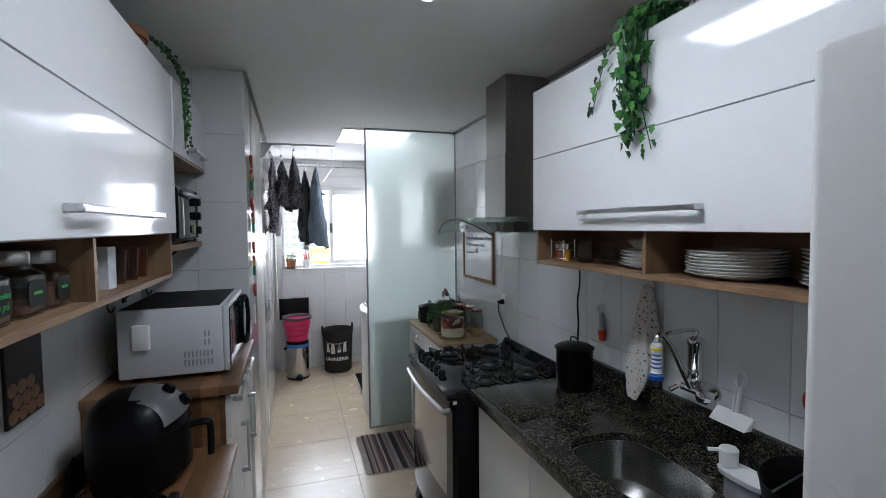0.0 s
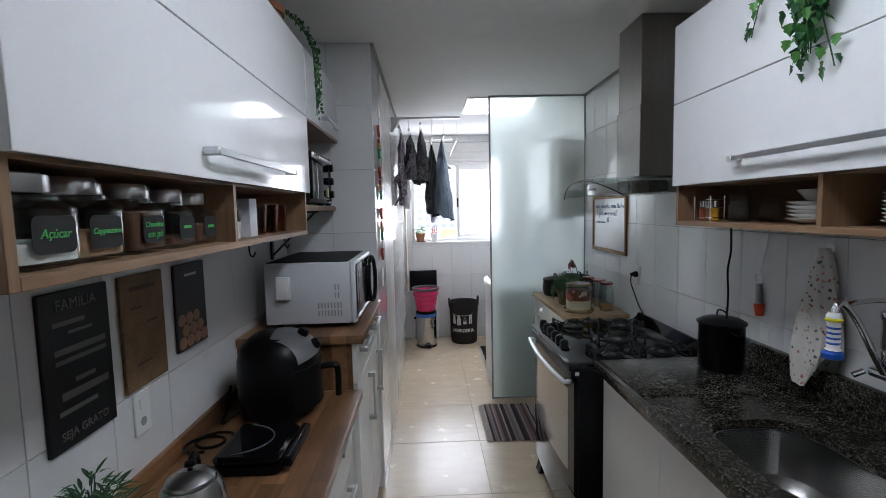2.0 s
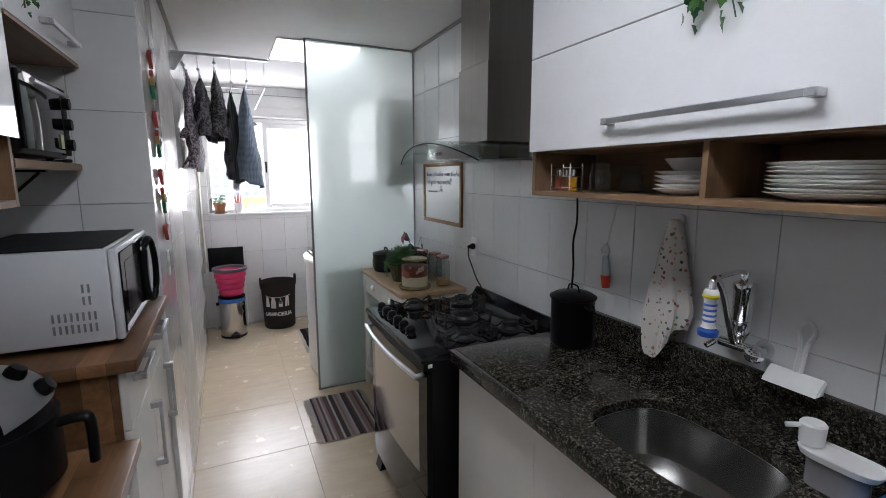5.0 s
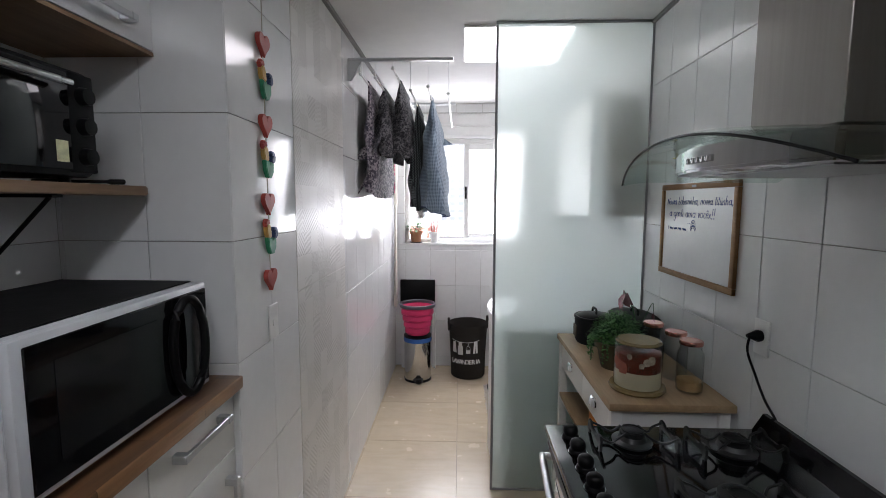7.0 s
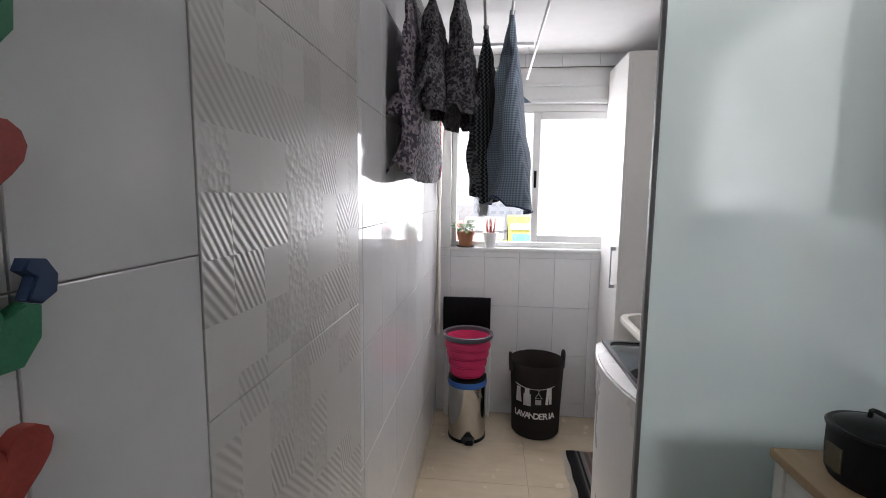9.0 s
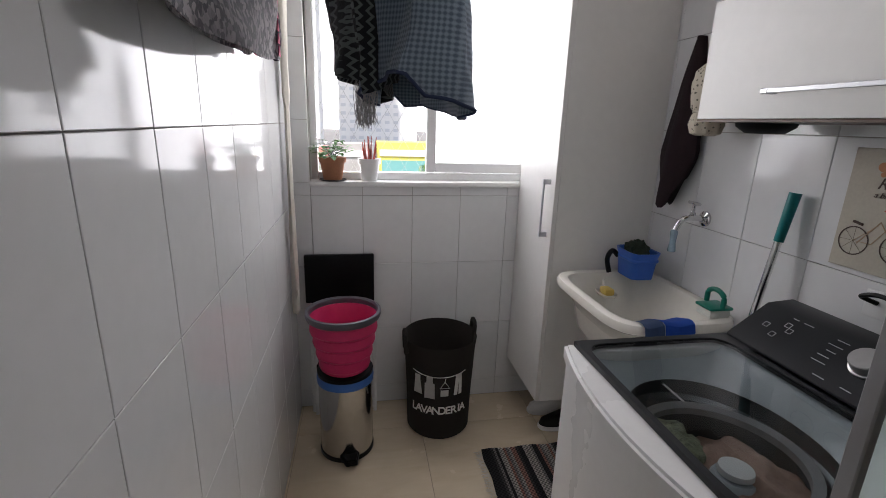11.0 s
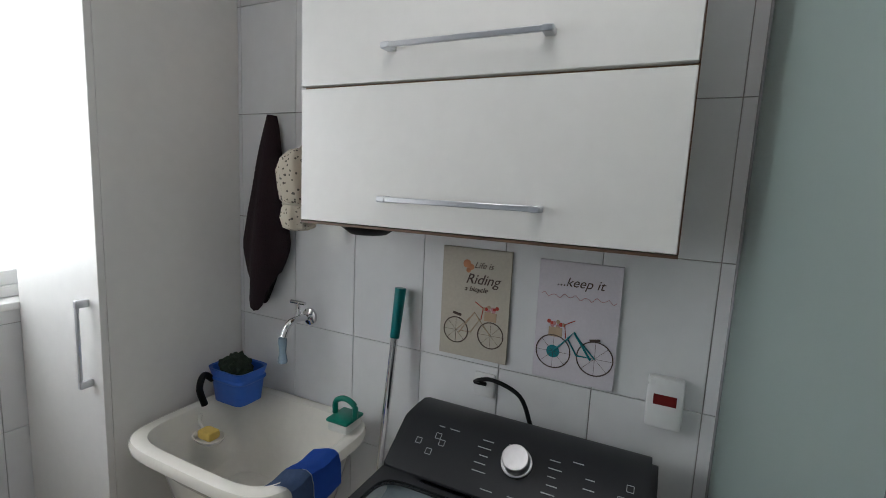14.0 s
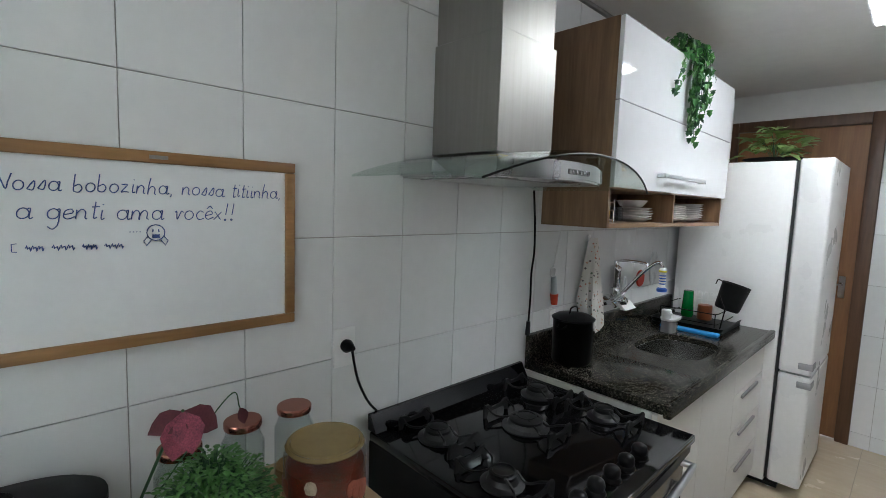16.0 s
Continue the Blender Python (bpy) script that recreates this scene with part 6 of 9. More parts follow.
def woven(name, c1, c2, scale=70.0, kind="checks", rough=0.95, c3=None):
    """Cloth with woven checks, zigzags or a mixed print."""
    m, n, l = nodes_of(name)
    b = n["Principled BSDF"]
    co = n.new("ShaderNodeTexCoord")
    mx = n.new("ShaderNodeMix")
    mx.data_type = "RGBA"
    mx.inputs[6].default_value, mx.inputs[7].default_value = (*c1, 1), (*c2, 1)
    if kind == "checks":
        sp, s1, s2, ad = n.new("ShaderNodeSeparateXYZ"), n.new("ShaderNodeMath"), n.new("ShaderNodeMath"), n.new("ShaderNodeMath")
        l.new(co.outputs["Object"], sp.inputs[0])
        across = n.new("ShaderNodeMath")
        across.operation = "SUBTRACT"
        l.new(sp.outputs[0], across.inputs[0]), l.new(sp.outputs[1], across.inputs[1])
        for s, o in ((s1, across.outputs[0]), (s2, sp.outputs[2])):
            k = n.new("ShaderNodeMath")
            k.operation, s.operation = "MULTIPLY", "SINE"
            k.inputs[1].default_value = scale * 4
            l.new(o, k.inputs[0]), l.new(k.outputs[0], s.inputs[0])
        l.new(s1.outputs[0], ad.inputs[0]), l.new(s2.outputs[0], ad.inputs[1])
        r = n.new("ShaderNodeMapRange")
        r.inputs[1].default_value, r.inputs[2].default_value = -1.2, 1.2
        l.new(ad.outputs[0], r.inputs[0])
        fac = r.outputs[0]
    elif kind == "zigzag":
        sp = n.new("ShaderNodeSeparateXYZ")
        l.new(co.outputs["Object"], sp.inputs[0])
        def op(kind_, x1, x2=None):
            k = n.new("ShaderNodeMath")
            k.operation = kind_
            for q, v in ((0, x1), (1, x2)):
                if v is None:
                    continue
                if isinstance(v, (int, float)):
                    k.inputs[q].default_value = v
                else:
                    l.new(v, k.inputs[q])
            return k.outputs[0]
        zig = op("PINGPONG", op("MULTIPLY", sp.outputs[2], scale * 2.6), 0.5)
        run = op("ADD", op("MULTIPLY", op("ADD", sp.outputs[1], sp.outputs[0]), scale * 2.2), zig)
        fac = op("GREATER_THAN", op("SINE", op("MULTIPLY", run, 6.283)), 0.45)
    else:
        v = n.new("ShaderNodeTexVoronoi")
        v.inputs["Scale"].default_value = scale
        l.new(co.outputs["Object"], v.inputs[0])
        sc_ = n.new("ShaderNodeSeparateColor")
        l.new(v.outputs["Color"], sc_.inputs[0])
        r = n.new("ShaderNodeMapRange")
        r.inputs[1].default_value, r.inputs[2].default_value = 0.35, 0.75
        l.new(sc_.outputs[0], r.inputs[0])
        fac = r.outputs[0]
    l.new(fac, mx.inputs[0])
    big = n.new("ShaderNodeTexNoise")
    big.inputs["Scale"].default_value, big.inputs["Detail"].default_value = 9, 4
    l.new(co.outputs["Object"], big.inputs[0])
    m2 = n.new("ShaderNodeMix")
    m2.data_type, m2.blend_type = "RGBA", "MULTIPLY"
    m2.inputs[0].default_value = 0.5
    l.new(mx.outputs[2], m2.inputs[6]), l.new(big.outputs[0], m2.inputs[7]), l.new(m2.outputs[2], b.inputs["Base Color"])
    b.inputs["Roughness"].default_value = rough
    b.inputs["Sheen Weight"].default_value = 0.2
    f, bp = n.new("ShaderNodeTexNoise"), n.new("ShaderNodeBump")
    f.inputs["Scale"].default_value = 350
    bp.inputs["Strength"].default_value, bp.inputs["Distance"].default_value = 0.4, 0.002
    l.new(co.outputs["Object"], f.inputs[0]), l.new(f.outputs[0], bp.inputs["Height"]), l.new(bp.outputs[0], b.inputs["Normal"])
    return m


def garment(name, rod, y0, y1, z_bot, material, label, spread=0.05, seed=1, hem=0.0, lean=0.0, piping=None):
    """A shirt or towel folded over a rod: a closed, pleated bag of cloth that widens towards the hem."""
    x, zt = RODS[rod]
    zt += 0.008
    t = thing(name, (x, (y0 + y1) / 2, z_bot), label, "clothes", "clothes on the drying rack")
    bm = B()
    nu, nv = 72, 30
    yc, hl = (y0 + y1) / 2, (y1 - y0) / 2
    rows = []
    for j in range(nv + 1):
        v = j / nv
        w = 0.009 + spread * min(1.0, v * 1.25) ** 0.8
        ring = []
        for i in range(nu):
            a = 2 * math.pi * i / nu
            ca_, sa_ = math.cos(a), math.sin(a)
            yy = yc + hl * (0.90 + 0.10 * v) * math.copysign(abs(ca_) ** 0.7, ca_)
            xx = x + lean * v + w * math.copysign(abs(sa_) ** 0.6, sa_)
            fold = 0.018 * math.sin(a * 5 + seed * 2 + 1.5 * math.sin(v * 3 + seed)) * (0.15 + 0.85 * v) + 0.03 * noise.noise(Vector((ca_ * 2 + seed, sa_ * 2, v * 3))) + 0.012 * noise.noise(Vector((ca_ * 5, sa_ * 5 + seed, v * 8)))
            k = min(1, v * 4)
            zz = zt + (z_bot - zt) * v * (1 + hem * ca_) + (0.02 * math.sin(a * 2 + seed) + (0.02 if sa_ < 0 else -0.01)) * v ** 3
            ring.append(bm.verts.new((xx + fold * k, yy + fold * 0.5 * k, zz)))
        rows.append(ring)
    for p, q in zip(rows, rows[1:]):
        for i in range(nu):
            bm.faces.new((p[i], p[(i + 1) % nu], q[(i + 1) % nu], q[i]))
    edge = [v.co.copy() for v in rows[-1]]
    bm.faces.new(rows[0])
    bmesh.ops.recalc_face_normals(bm, faces=list(bm.faces))
    bmesh.ops.solidify(bm, geom=list(bm.faces), thickness=0.003)
    part("cloth", bm, material, t)
    if piping:
        part("hem_piping", tube(edge, 0.0035, 6, closed=True), piping, t, "dark navy hem piping")
    part("fold_over", tube([(x, y0 + 0.03, zt - 0.002), (x, y1 - 0.03, zt - 0.002)], 0.0105, 10), material, t)
    return t


M_DENIM = woven("denim_checks", (0.13, 0.18, 0.245), (0.34, 0.425, 0.52), 175)
M_NAVY = mat("navy_piping", (0.03, 0.045, 0.10), 0.9, bump=0.4, bump_scale=300)
M_PRNT = woven("dark_floral_print", (0.03, 0.03, 0.038), (0.2, 0.19, 0.2), 130, "print")
M_ZIG = woven("zigzag_knit", (0.018, 0.02, 0.024), (0.2, 0.23, 0.23), 22, "zigzag")
M_TOWEL = woven("printed_towel", (0.06, 0.05, 0.075), (0.4, 0.35, 0.38), 90, "print")
bt = garment("hanging_towel", 0, 3.30, 4.22, 1.70, M_TOWEL, "dark printed beach towel hanging on the rack", 0.03, 1)
tw = garment("hanging_shirt", 1, 3.38, 3.85, 1.93, M_PRNT, "dark patterned shirt hanging on the rack", 0.06, 2)
garment("hanging_shirt", 2, 3.40, 3.95, 1.96, M_PRNT, "dark floral top hanging on the rack", 0.05, 5)
zg = garment("hanging_scarf", 3, 3.52, 4.0, 1.61, M_ZIG, "black zigzag knitted scarf with pale fringe", 0.05, 4)
garment("hanging_shirt", 4, 3.43, 4.0, 1.578, M_DENIM, "blue checked denim shirt hanging on the rack", 0.086, 7, lean=0.004, piping=M_NAVY)
bm, rr = B(), random.Random(2)
for yc in (3.64, 3.69, 3.86, 3.90):
    for k in range(26):
        y, x, z = yc + rr.uniform(-0.022, 0.022), -0.085 + rr.uniform(-0.022, 0.022), 1.615
        pts = [(x, y, z)]
        for q in range(5):
            z -= rr.uniform(0.012, 0.022)
            pts.append((x + rr.uniform(-0.006, 0.006), y + rr.uniform(-0.006, 0.006), z))
        tube(smooth_path(pts, 3), 0.00055, 4, bm)
part("fringe", bm, mat("pale_fringe", (0.42, 0.39, 0.37), 0.95), zg, "pale tangled fringe")["kind"] = "stuff"
M_BORDER = mat("pink_border", (0.5, 0.08, 0.16), 0.9)
for x0 in (-0.338, -0.408):
    for k in range(16):
        z = 1.72 + k * 0.035
        part("border_triangle", prism([(4.185, z), (4.225, z), (4.205, z + 0.03)], "x", x0, x0 + 0.003), M_BORDER, bt, "pink triangle trim")

# ---- outside ----
ground = tagged(part("ground", box(-1500, 1500, 12, 3000, -12.2, -12), mat("pale_asphalt", (0.16, 0.155, 0.15), 0.9, vary=0.2, scale=0.02)), kind="structure")
M_FACADE, M_FWIN = mat("pale_facade", (0.85, 0.84, 0.82), 0.9, vary=0.05, scale=0.1), mat("window_grey", (0.68, 0.69, 0.70), 0.5)
tagged(part("backdrop", box(-900, 900, 700, 702, -12, 900), mat("bright_hazy_sky", (0.97, 0.98, 1.0), 1, vary=0.0, emit=0.95), smooth=False), kind="structure")


def tower(x0, x1, y, z1, label, cols):
    t = thing("apartment_building", ((x0 + x1) / 2, y, -12), label, "building", "far apartment buildings")
    part("wall", box(x0, x1, y, y + 15, -12, z1), M_FACADE, t, smooth=False)
    part("roof", box(x0 - 0.5, x1 + 0.5, y - 0.5, y + 15.5, z1, z1 + 1), M_FACADE, t, smooth=False)
    me = None
    for c in range(cols):
        for r in range(int((z1 + 8) / 3)):
            xx = x0 + (x1 - x0) * (c + 0.5) / cols
            if me is None:
                bm = box(-0.9, 0.9, -0.15, 0.05, -0.6, 0.6)
                me = bpy.data.meshes.new("window")
                bm.to_mesh(me)
                bm.free()
                me.materials.append(M_FWIN)
            w = new("window", me)
            w.parent = t
            w.location = Vector((xx, y, -8 + r * 3)) - Vector(t.location)


tower(-34, -12, 150, 62, "pale high-rise apartment building with rows of windows", 7)
tower(-8, 22, 190, 70, "tall white apartment building with many windows", 9)
for x0, x1, h, col, lab in ((-24, -8, 7, (0.72, 0.30, 0.24), "low red shop building across the street"), (-7, 3, 8, (0.42, 0.40, 0.39), "low dark shop building across the street"), (4, 20, 8.5, (0.82, 0.72, 0.16), "low yellow shop building across the street"), (-60, -25, 6, (0.5, 0.45, 0.4), "low beige shop building across the street")):
    t = thing("shop_building", ((x0 + x1) / 2, 118, -12), lab, "building", "shops across the street")
    part("wall", box(x0, x1, 118, 128, -12, -12 + h, 0.05, 1), mat("shop_paint", col, 0.7), t)
    part("shopfront", box(x0 + 1, x1 - 1, 117.8, 118.05, -12, -12 + h * 0.5), mat("shop_glass", (0.2, 0.46, 0.44) if x0 == 4 else (0.42, 0.40, 0.38), 0.3), t)
    part("fascia", box(x0 + 0.5, x1 - 0.5, 117.6, 117.95, -12 + h * 0.62, -12 + h * 0.8), M_FACADE, t)
rr = random.Random(11)
for k in range(12):
    x, y = -26 + k * 4.2, 100 + 4 * (k % 2)
    t = thing("parked_car", (x, y, -12), "small parked car on the street far below", "car", "parked cars")
    col = rr.choice(((0.5, 0.5, 0.52), (0.05, 0.05, 0.06), (0.6, 0.6, 0.6), (0.3, 0.04, 0.04)))
    part("body", box(x - 2, x + 2, y - 0.85, y + 0.85, -11.7, -11.0, 0.2), mat("car_paint", col, 0.3), t)
    part("cabin", box(x - 1.1, x + 1.2, y - 0.75, y + 0.75, -11.0, -10.5, 0.2), M_FWIN, t)
    for wx in (-1.3, 1.3):
        part("wheel", lathe([(0, 0), (0.32, 0), (0.32, 0.2), (0, 0.2)], (x + wx, y - 0.88, -11.68), 12, m=pose(0, 0, 0, -90, 0, 0)), M_BLACK, t)
tagged(part("lawn", prism([(-120, 52), (120, 52), (120, 94), (-120, 97)], "z", -12, -11.85), mat("dry_grass", (0.34, 0.37, 0.13), 0.95, vary=0.45, scale=0.35, bump=0.5, bump_scale=3)), kind="structure")
for x, y, h, sd__ in ((-9, 97, 5.5, 3), (2.5, 98, 4.6, 7), (13, 96.5, 6.0, 12)):
    t = thing("street_tree", (x, y, -12), "small leafy street tree beside the parked cars", "tree", "street trees")
    part("trunk", tube([(x, y, -12), (x + 0.1, y, -12 + h * 0.3), (x - 0.05, y, -12 + h * 0.6)], [0.18, 0.13, 0.08], 8), M_DFRAME, t)
    rr, bm = random.Random(sd__), B()
    for k in range(420):
        a, e, q = rr.uniform(0, 6.283), rr.uniform(-0.6, 1.5), rr.uniform(0.35, 1.0)
        p = Vector((x + 1.7 * q * math.cos(a) * math.cos(e), y + 1.7 * q * math.sin(a) * math.cos(e), -12 + h * 0.66 + 1.5 * q * math.sin(e)))
        leaf_into(bm, p, Vector((rr.uniform(-1, 1), rr.uniform(-1, 1), rr.uniform(-0.5, 0.8))), Vector((0, 0, 1)), 0.42, 0.26)
    part("crown", bm, M_LEAFP, t, smooth=False)
rr = random.Random(6)
for k in range(5):
    x = -8 + k * 4.5
    t = thing("bollard", (x, 90, -11.85), "short orange post at the edge of the grass", "post", "orange posts")
    part("post", lathe([(0, 0), (0.22, 0), (0.2, 1.0), (0.12, 1.1), (0, 1.12)], (x, 90, -11.85), 10), mat("orange_post", (0.7, 0.3, 0.12), 0.7), t)
# ---- whiteboard ----
wb = thing("whiteboard", (XR, 2.41, 1.315), "small whiteboard with handwriting in a wooden frame", "whiteboard")
M_WBF = wood("whiteboard_frame", (0.42, 0.23, 0.09), (0.3, 0.15, 0.055), axis=1)
part("board", box(XR - 0.010, XR - 0.002, 2.12, 2.705, 1.33, 1.715), mat("whiteboard_face", (0.78, 0.79, 0.80), 0.2, vary=0.03, scale=5), wb)
for b in ((2.103, 2.722, 1.313, 1.3385), (2.103, 2.722, 1.7065, 1.732), (2.103, 2.1285, 1.339, 1.706), (2.6965, 2.722, 1.339, 1.706)):
    part("frame_bar", box(XR - 0.018, XR - 0.002, *b, 0.003), M_WBF, wb)
part("hanger", box(XR - 0.0195, XR - 0.0182, 2.395, 2.43, 1.715, 1.723), M_STEELD, wb)
M_MARK = mat("blue_marker", (0.04, 0.075, 0.26), 0.5)
WM = pose(0, 0, 0, 90, 0, -90)
def bowl(w=0.36):
    return [(w + w * math.cos(radians(q)), 0.5 + 0.5 * math.sin(radians(q))) for q in range(50, 411, 40)]


def stem(x, h):
    return [(x, h), (x - 0.02, 0.2), (x + 0.06, 0.0), (x + 0.22, 0.12)]


def hump(x, w):
    return [(x, 0.0), (x + 0.04, 0.6), (x + w * 0.55, 1.0), (x + w, 0.72), (x + w, 0.15), (x + w + 0.16, 0.02)]


E_STROKE = [(0.04, 0.42), (0.62, 0.62), (0.5, 0.98), (0.14, 0.8), (0.06, 0.25), (0.35, 0.0), (0.8, 0.25)]
DOT = [(0.14, 1.5), (0.2, 1.56)]
GLYPHS = {
    "N": (1.15, [[(0, 0), (0.05, 0.8), (0.12, 1.5), (0.35, 0.9), (0.7, 0.1), (0.8, 0.9), (0.95, 1.7)]]),
    "o": (0.95, [bowl()]), "a": (1.05, [bowl() + stem(0.76, 0.95)]), "s": (0.75, [[(0, 0.1), (0.42, 1.0), (0.5, 0.5), (0.4, 0.02), (0.05, 0.1)]]),
    "b": (0.95, [[(0.0, 2.0), (0.0, 0.4), (0.1, 0.05), (0.45, 0.0), (0.65, 0.45), (0.4, 0.85), (0.02, 0.6)]]),
    "z": (0.85, [[(0, 0.9), (0.5, 0.92), (0.05, 0.06), (0.35, 0.1), (0.7, 0.04)]]),
    "i": (0.5, [stem(0.15, 1.0), DOT]), "t": (0.55, [stem(0.2, 1.7), [(0.0, 1.15), (0.28, 1.18), (0.5, 1.2)]]),
    "n": (1.0, [[(0.0, 0.95), (0.0, 0.4)] + hump(0.0, 0.6)]), "m": (1.55, [[(0.0, 0.95), (0.0, 0.4)] + hump(0.0, 0.55)[:5] + hump(0.6, 0.55)]),
    "h": (1.0, [[(0.1, 2.0), (0.0, 1.0)] + hump(0.0, 0.6)]), "g": (0.95, [bowl() + [(0.74, 0.9), (0.72, -0.5), (0.45, -1.0), (0.1, -0.75)]]),
    "e": (0.85, [E_STROKE]), "ê": (0.85, [E_STROKE, [(0.1, 1.25), (0.35, 1.55), (0.6, 1.25)]]),
    "c": (0.8, [[(0.62, 0.85), (0.3, 1.0), (0.04, 0.5), (0.3, 0.0), (0.72, 0.15)]]), "v": (0.85, [[(0, 0.85), (0.12, 0.95), (0.25, 0.05), (0.5, 0.95), (0.7, 0.85)]]),
    "x": (0.85, [[(0, 0.95), (0.3, 0.5), (0.62, 0.0)], [(0.62, 0.95), (0.3, 0.45), (0.0, 0.0)]]),
    ",": (0.45, [[(0.12, 0.1), (0.14, 0.0), (0.05, -0.25)]]), "!": (0.6, [[(0.25, 2.0), (0.22, 1.2), (0.2, 0.6)], [(0.2, 0.1), (0.12, 0.0), (0.22, -0.08), (0.28, 0.02), (0.2, 0.1)]]), " ": (0.75, []),
}


def handwriting(text, y_left, y_right, z, tall):
    """Marker strokes on the board, fitted between two places along it."""
    wide = sum(GLYPHS[c][0] for c in text)
    k, x, bm, rr_ = (y_left - y_right) / wide, 0.0, B(), random.Random(len(text))
    for c in text + " ":
        step_, strokes = GLYPHS[c]
        dz = rr_.uniform(-0.08, 0.08)
        for st_ in strokes:
            tube(smooth_path([(XR - 0.0106, y_left - k * (x + u + 0.12 * v), z + tall * (v + dz)) for u, v in st_], 4), 0.0011, 5, bm)
        x += step_
        if c == " ":
            part("handwritten_word", bm, M_MARK, wb, "blue marker handwriting")
            bm = B()
    bm.free()


handwriting("Nossa bobozinha, nossa titiinha,", 2.668, 2.137, 1.641, 0.0175)
handwriting("a genti ama vocêx!!", 2.642, 2.253, 1.587, 0.0195)
yl = 2.65
for w in (0.007, 0.026, 0.034, 0.024, 0.032):
    bm = B()
    if w < 0.01:
        tube([(XR - 0.0106, yl - w, 1.541), (XR - 0.0106, yl, 1.540), (XR - 0.0106, yl, 1.526), (XR - 0.0106, yl - w, 1.525)], 0.0009, 5, bm)
    else:
        tube([(XR - 0.0106, yl - w * q / 18, 1.532 + 0.0045 * math.sin(q * 2.1) + 0.002 * math.sin(q)) for q in range(19)], 0.0012, 5, bm)
    part("written_mark", bm, M_MARK, wb)
    yl -= w + 0.012
bm = B()
tube([(XR - 0.0106, 2.42 + 0.017 * math.cos(q / 16 * 6.283), 1.558 + 0.017 * math.sin(q / 16 * 6.283)) for q in range(16)], 0.0011, 5, bm, closed=True)
for q in (-1, 1):
    tube([(XR - 0.0106, 2.42 + q * 0.015, 1.550), (XR - 0.0106, 2.42 + q * 0.023, 1.540), (XR - 0.0106, 2.42 + q * 0.018, 1.530), (XR - 0.0106, 2.42 + q * 0.009, 1.542)], 0.0011, 5, bm)
    tube([(XR - 0.0106, 2.42 + q * 0.006, 1.559), (XR - 0.0106, 2.42 + q * 0.005, 1.565)], 0.0012, 5, bm)
box(XR - 0.0113, XR - 0.0103, 2.413, 2.427, 1.546, 1.554, bm=bm)
part("doodle", bm, M_MARK, wb)
for k in range(4):
    part("written_mark", box(XR - 0.0112, XR - 0.0104, 2.448 + k * 0.006, 2.450 + k * 0.006, 1.559, 1.561), M_MARK, wb)

# ---- socket with plug ----
ou = thing("wall_socket", (XR, 1.94, 1.22), "white wall socket with black plug and cord", "socket")
part("plate", box(XR - 0.009, XR - 0.001, 1.905, 1.978, 1.15, 1.268, 0.004), M_WHITEP, ou)
part("plug", lathe([(0, 0), (0.018, 0), (0.02, 0.012), (0.012, 0.03), (0.006, 0.045), (0, 0.045)], (XR - 0.0095, 1.94, 1.215), 16, m=pose(0, 0, 0, 0, -90, 0)), M_BLACK, ou)
part("cord", tube(smooth_path([(XR - 0.045, 1.94, 1.215), (XR - 0.052, 1.935, 1.165), (XR - 0.04, 1.91, 1.10), (XR - 0.03, 1.87, 1.03), (XR - 0.02, 1.83, 0.985), (XR - 0.018, 1.80, 0.95)]), 0.004, 8), M_BLACK, ou)
hc = thing("hood_cord", (XR, 1.0, 1.2), "black electric cord hanging from the hood to the counter", "cable")
part("cord", tube(smooth_path([(XR - 0.02, 1.045, 1.711), (XR - 0.02, 1.035, 1.64), (XR - 0.02, 1.025, 1.565), (XR - 0.02, 1.02, 1.45), (XR - 0.022, 1.035, 1.36), (XR - 0.02, 1.03, 1.25), (XR - 0.02, 1.035, 1.15)]), 0.0045, 8), M_BLACK, hc)
part("plug", tube([(XR - 0.02, 1.035, 1.15), (XR - 0.02, 1.037, 1.09)], [0.009, 0.012], 10), M_BLACK, hc)

# ---- black stock pot ----
PX, PY, PZ = 1.055, 0.88, 0.9745
sp_ = thing("stock_pot", (PX, PY, PZ), "small black enamel pot with lid on the granite", "pot")
part("body", lathe([(0, 0), (0.078, 0), (0.084, 0.01), (0.085, 0.185), (0.089, 0.19), (0.082, 0.191), (0, 0.186)], (PX, PY, PZ), 36), M_BLACK, sp_)
ld = part("lid", lathe([(0.092, 0.1915), (0.092, 0.197), (0.07, 0.21), (0.02, 0.218), (0, 0.219)], (PX, PY, PZ), 36), M_BLACK, sp_)
part("lid_loop", tube(smooth_path([(PX, PY - 0.034, PZ + 0.214), (PX, PY - 0.022, PZ + 0.24), (PX, PY + 0.022, PZ + 0.24), (PX, PY + 0.034, PZ + 0.214)]), 0.0035, 8), M_BLACK, ld)
for s in (-1, 1):
    part("ear", tube(smooth_path([(PX - 0.02, PY + s * 0.085, PZ + 0.175), (PX - 0.012, PY + s * 0.107, PZ + 0.165), (PX + 0.012, PY + s * 0.107, PZ + 0.165), (PX + 0.02, PY + s * 0.085, PZ + 0.175)]), 0.0035, 8), M_BLACK, sp_)

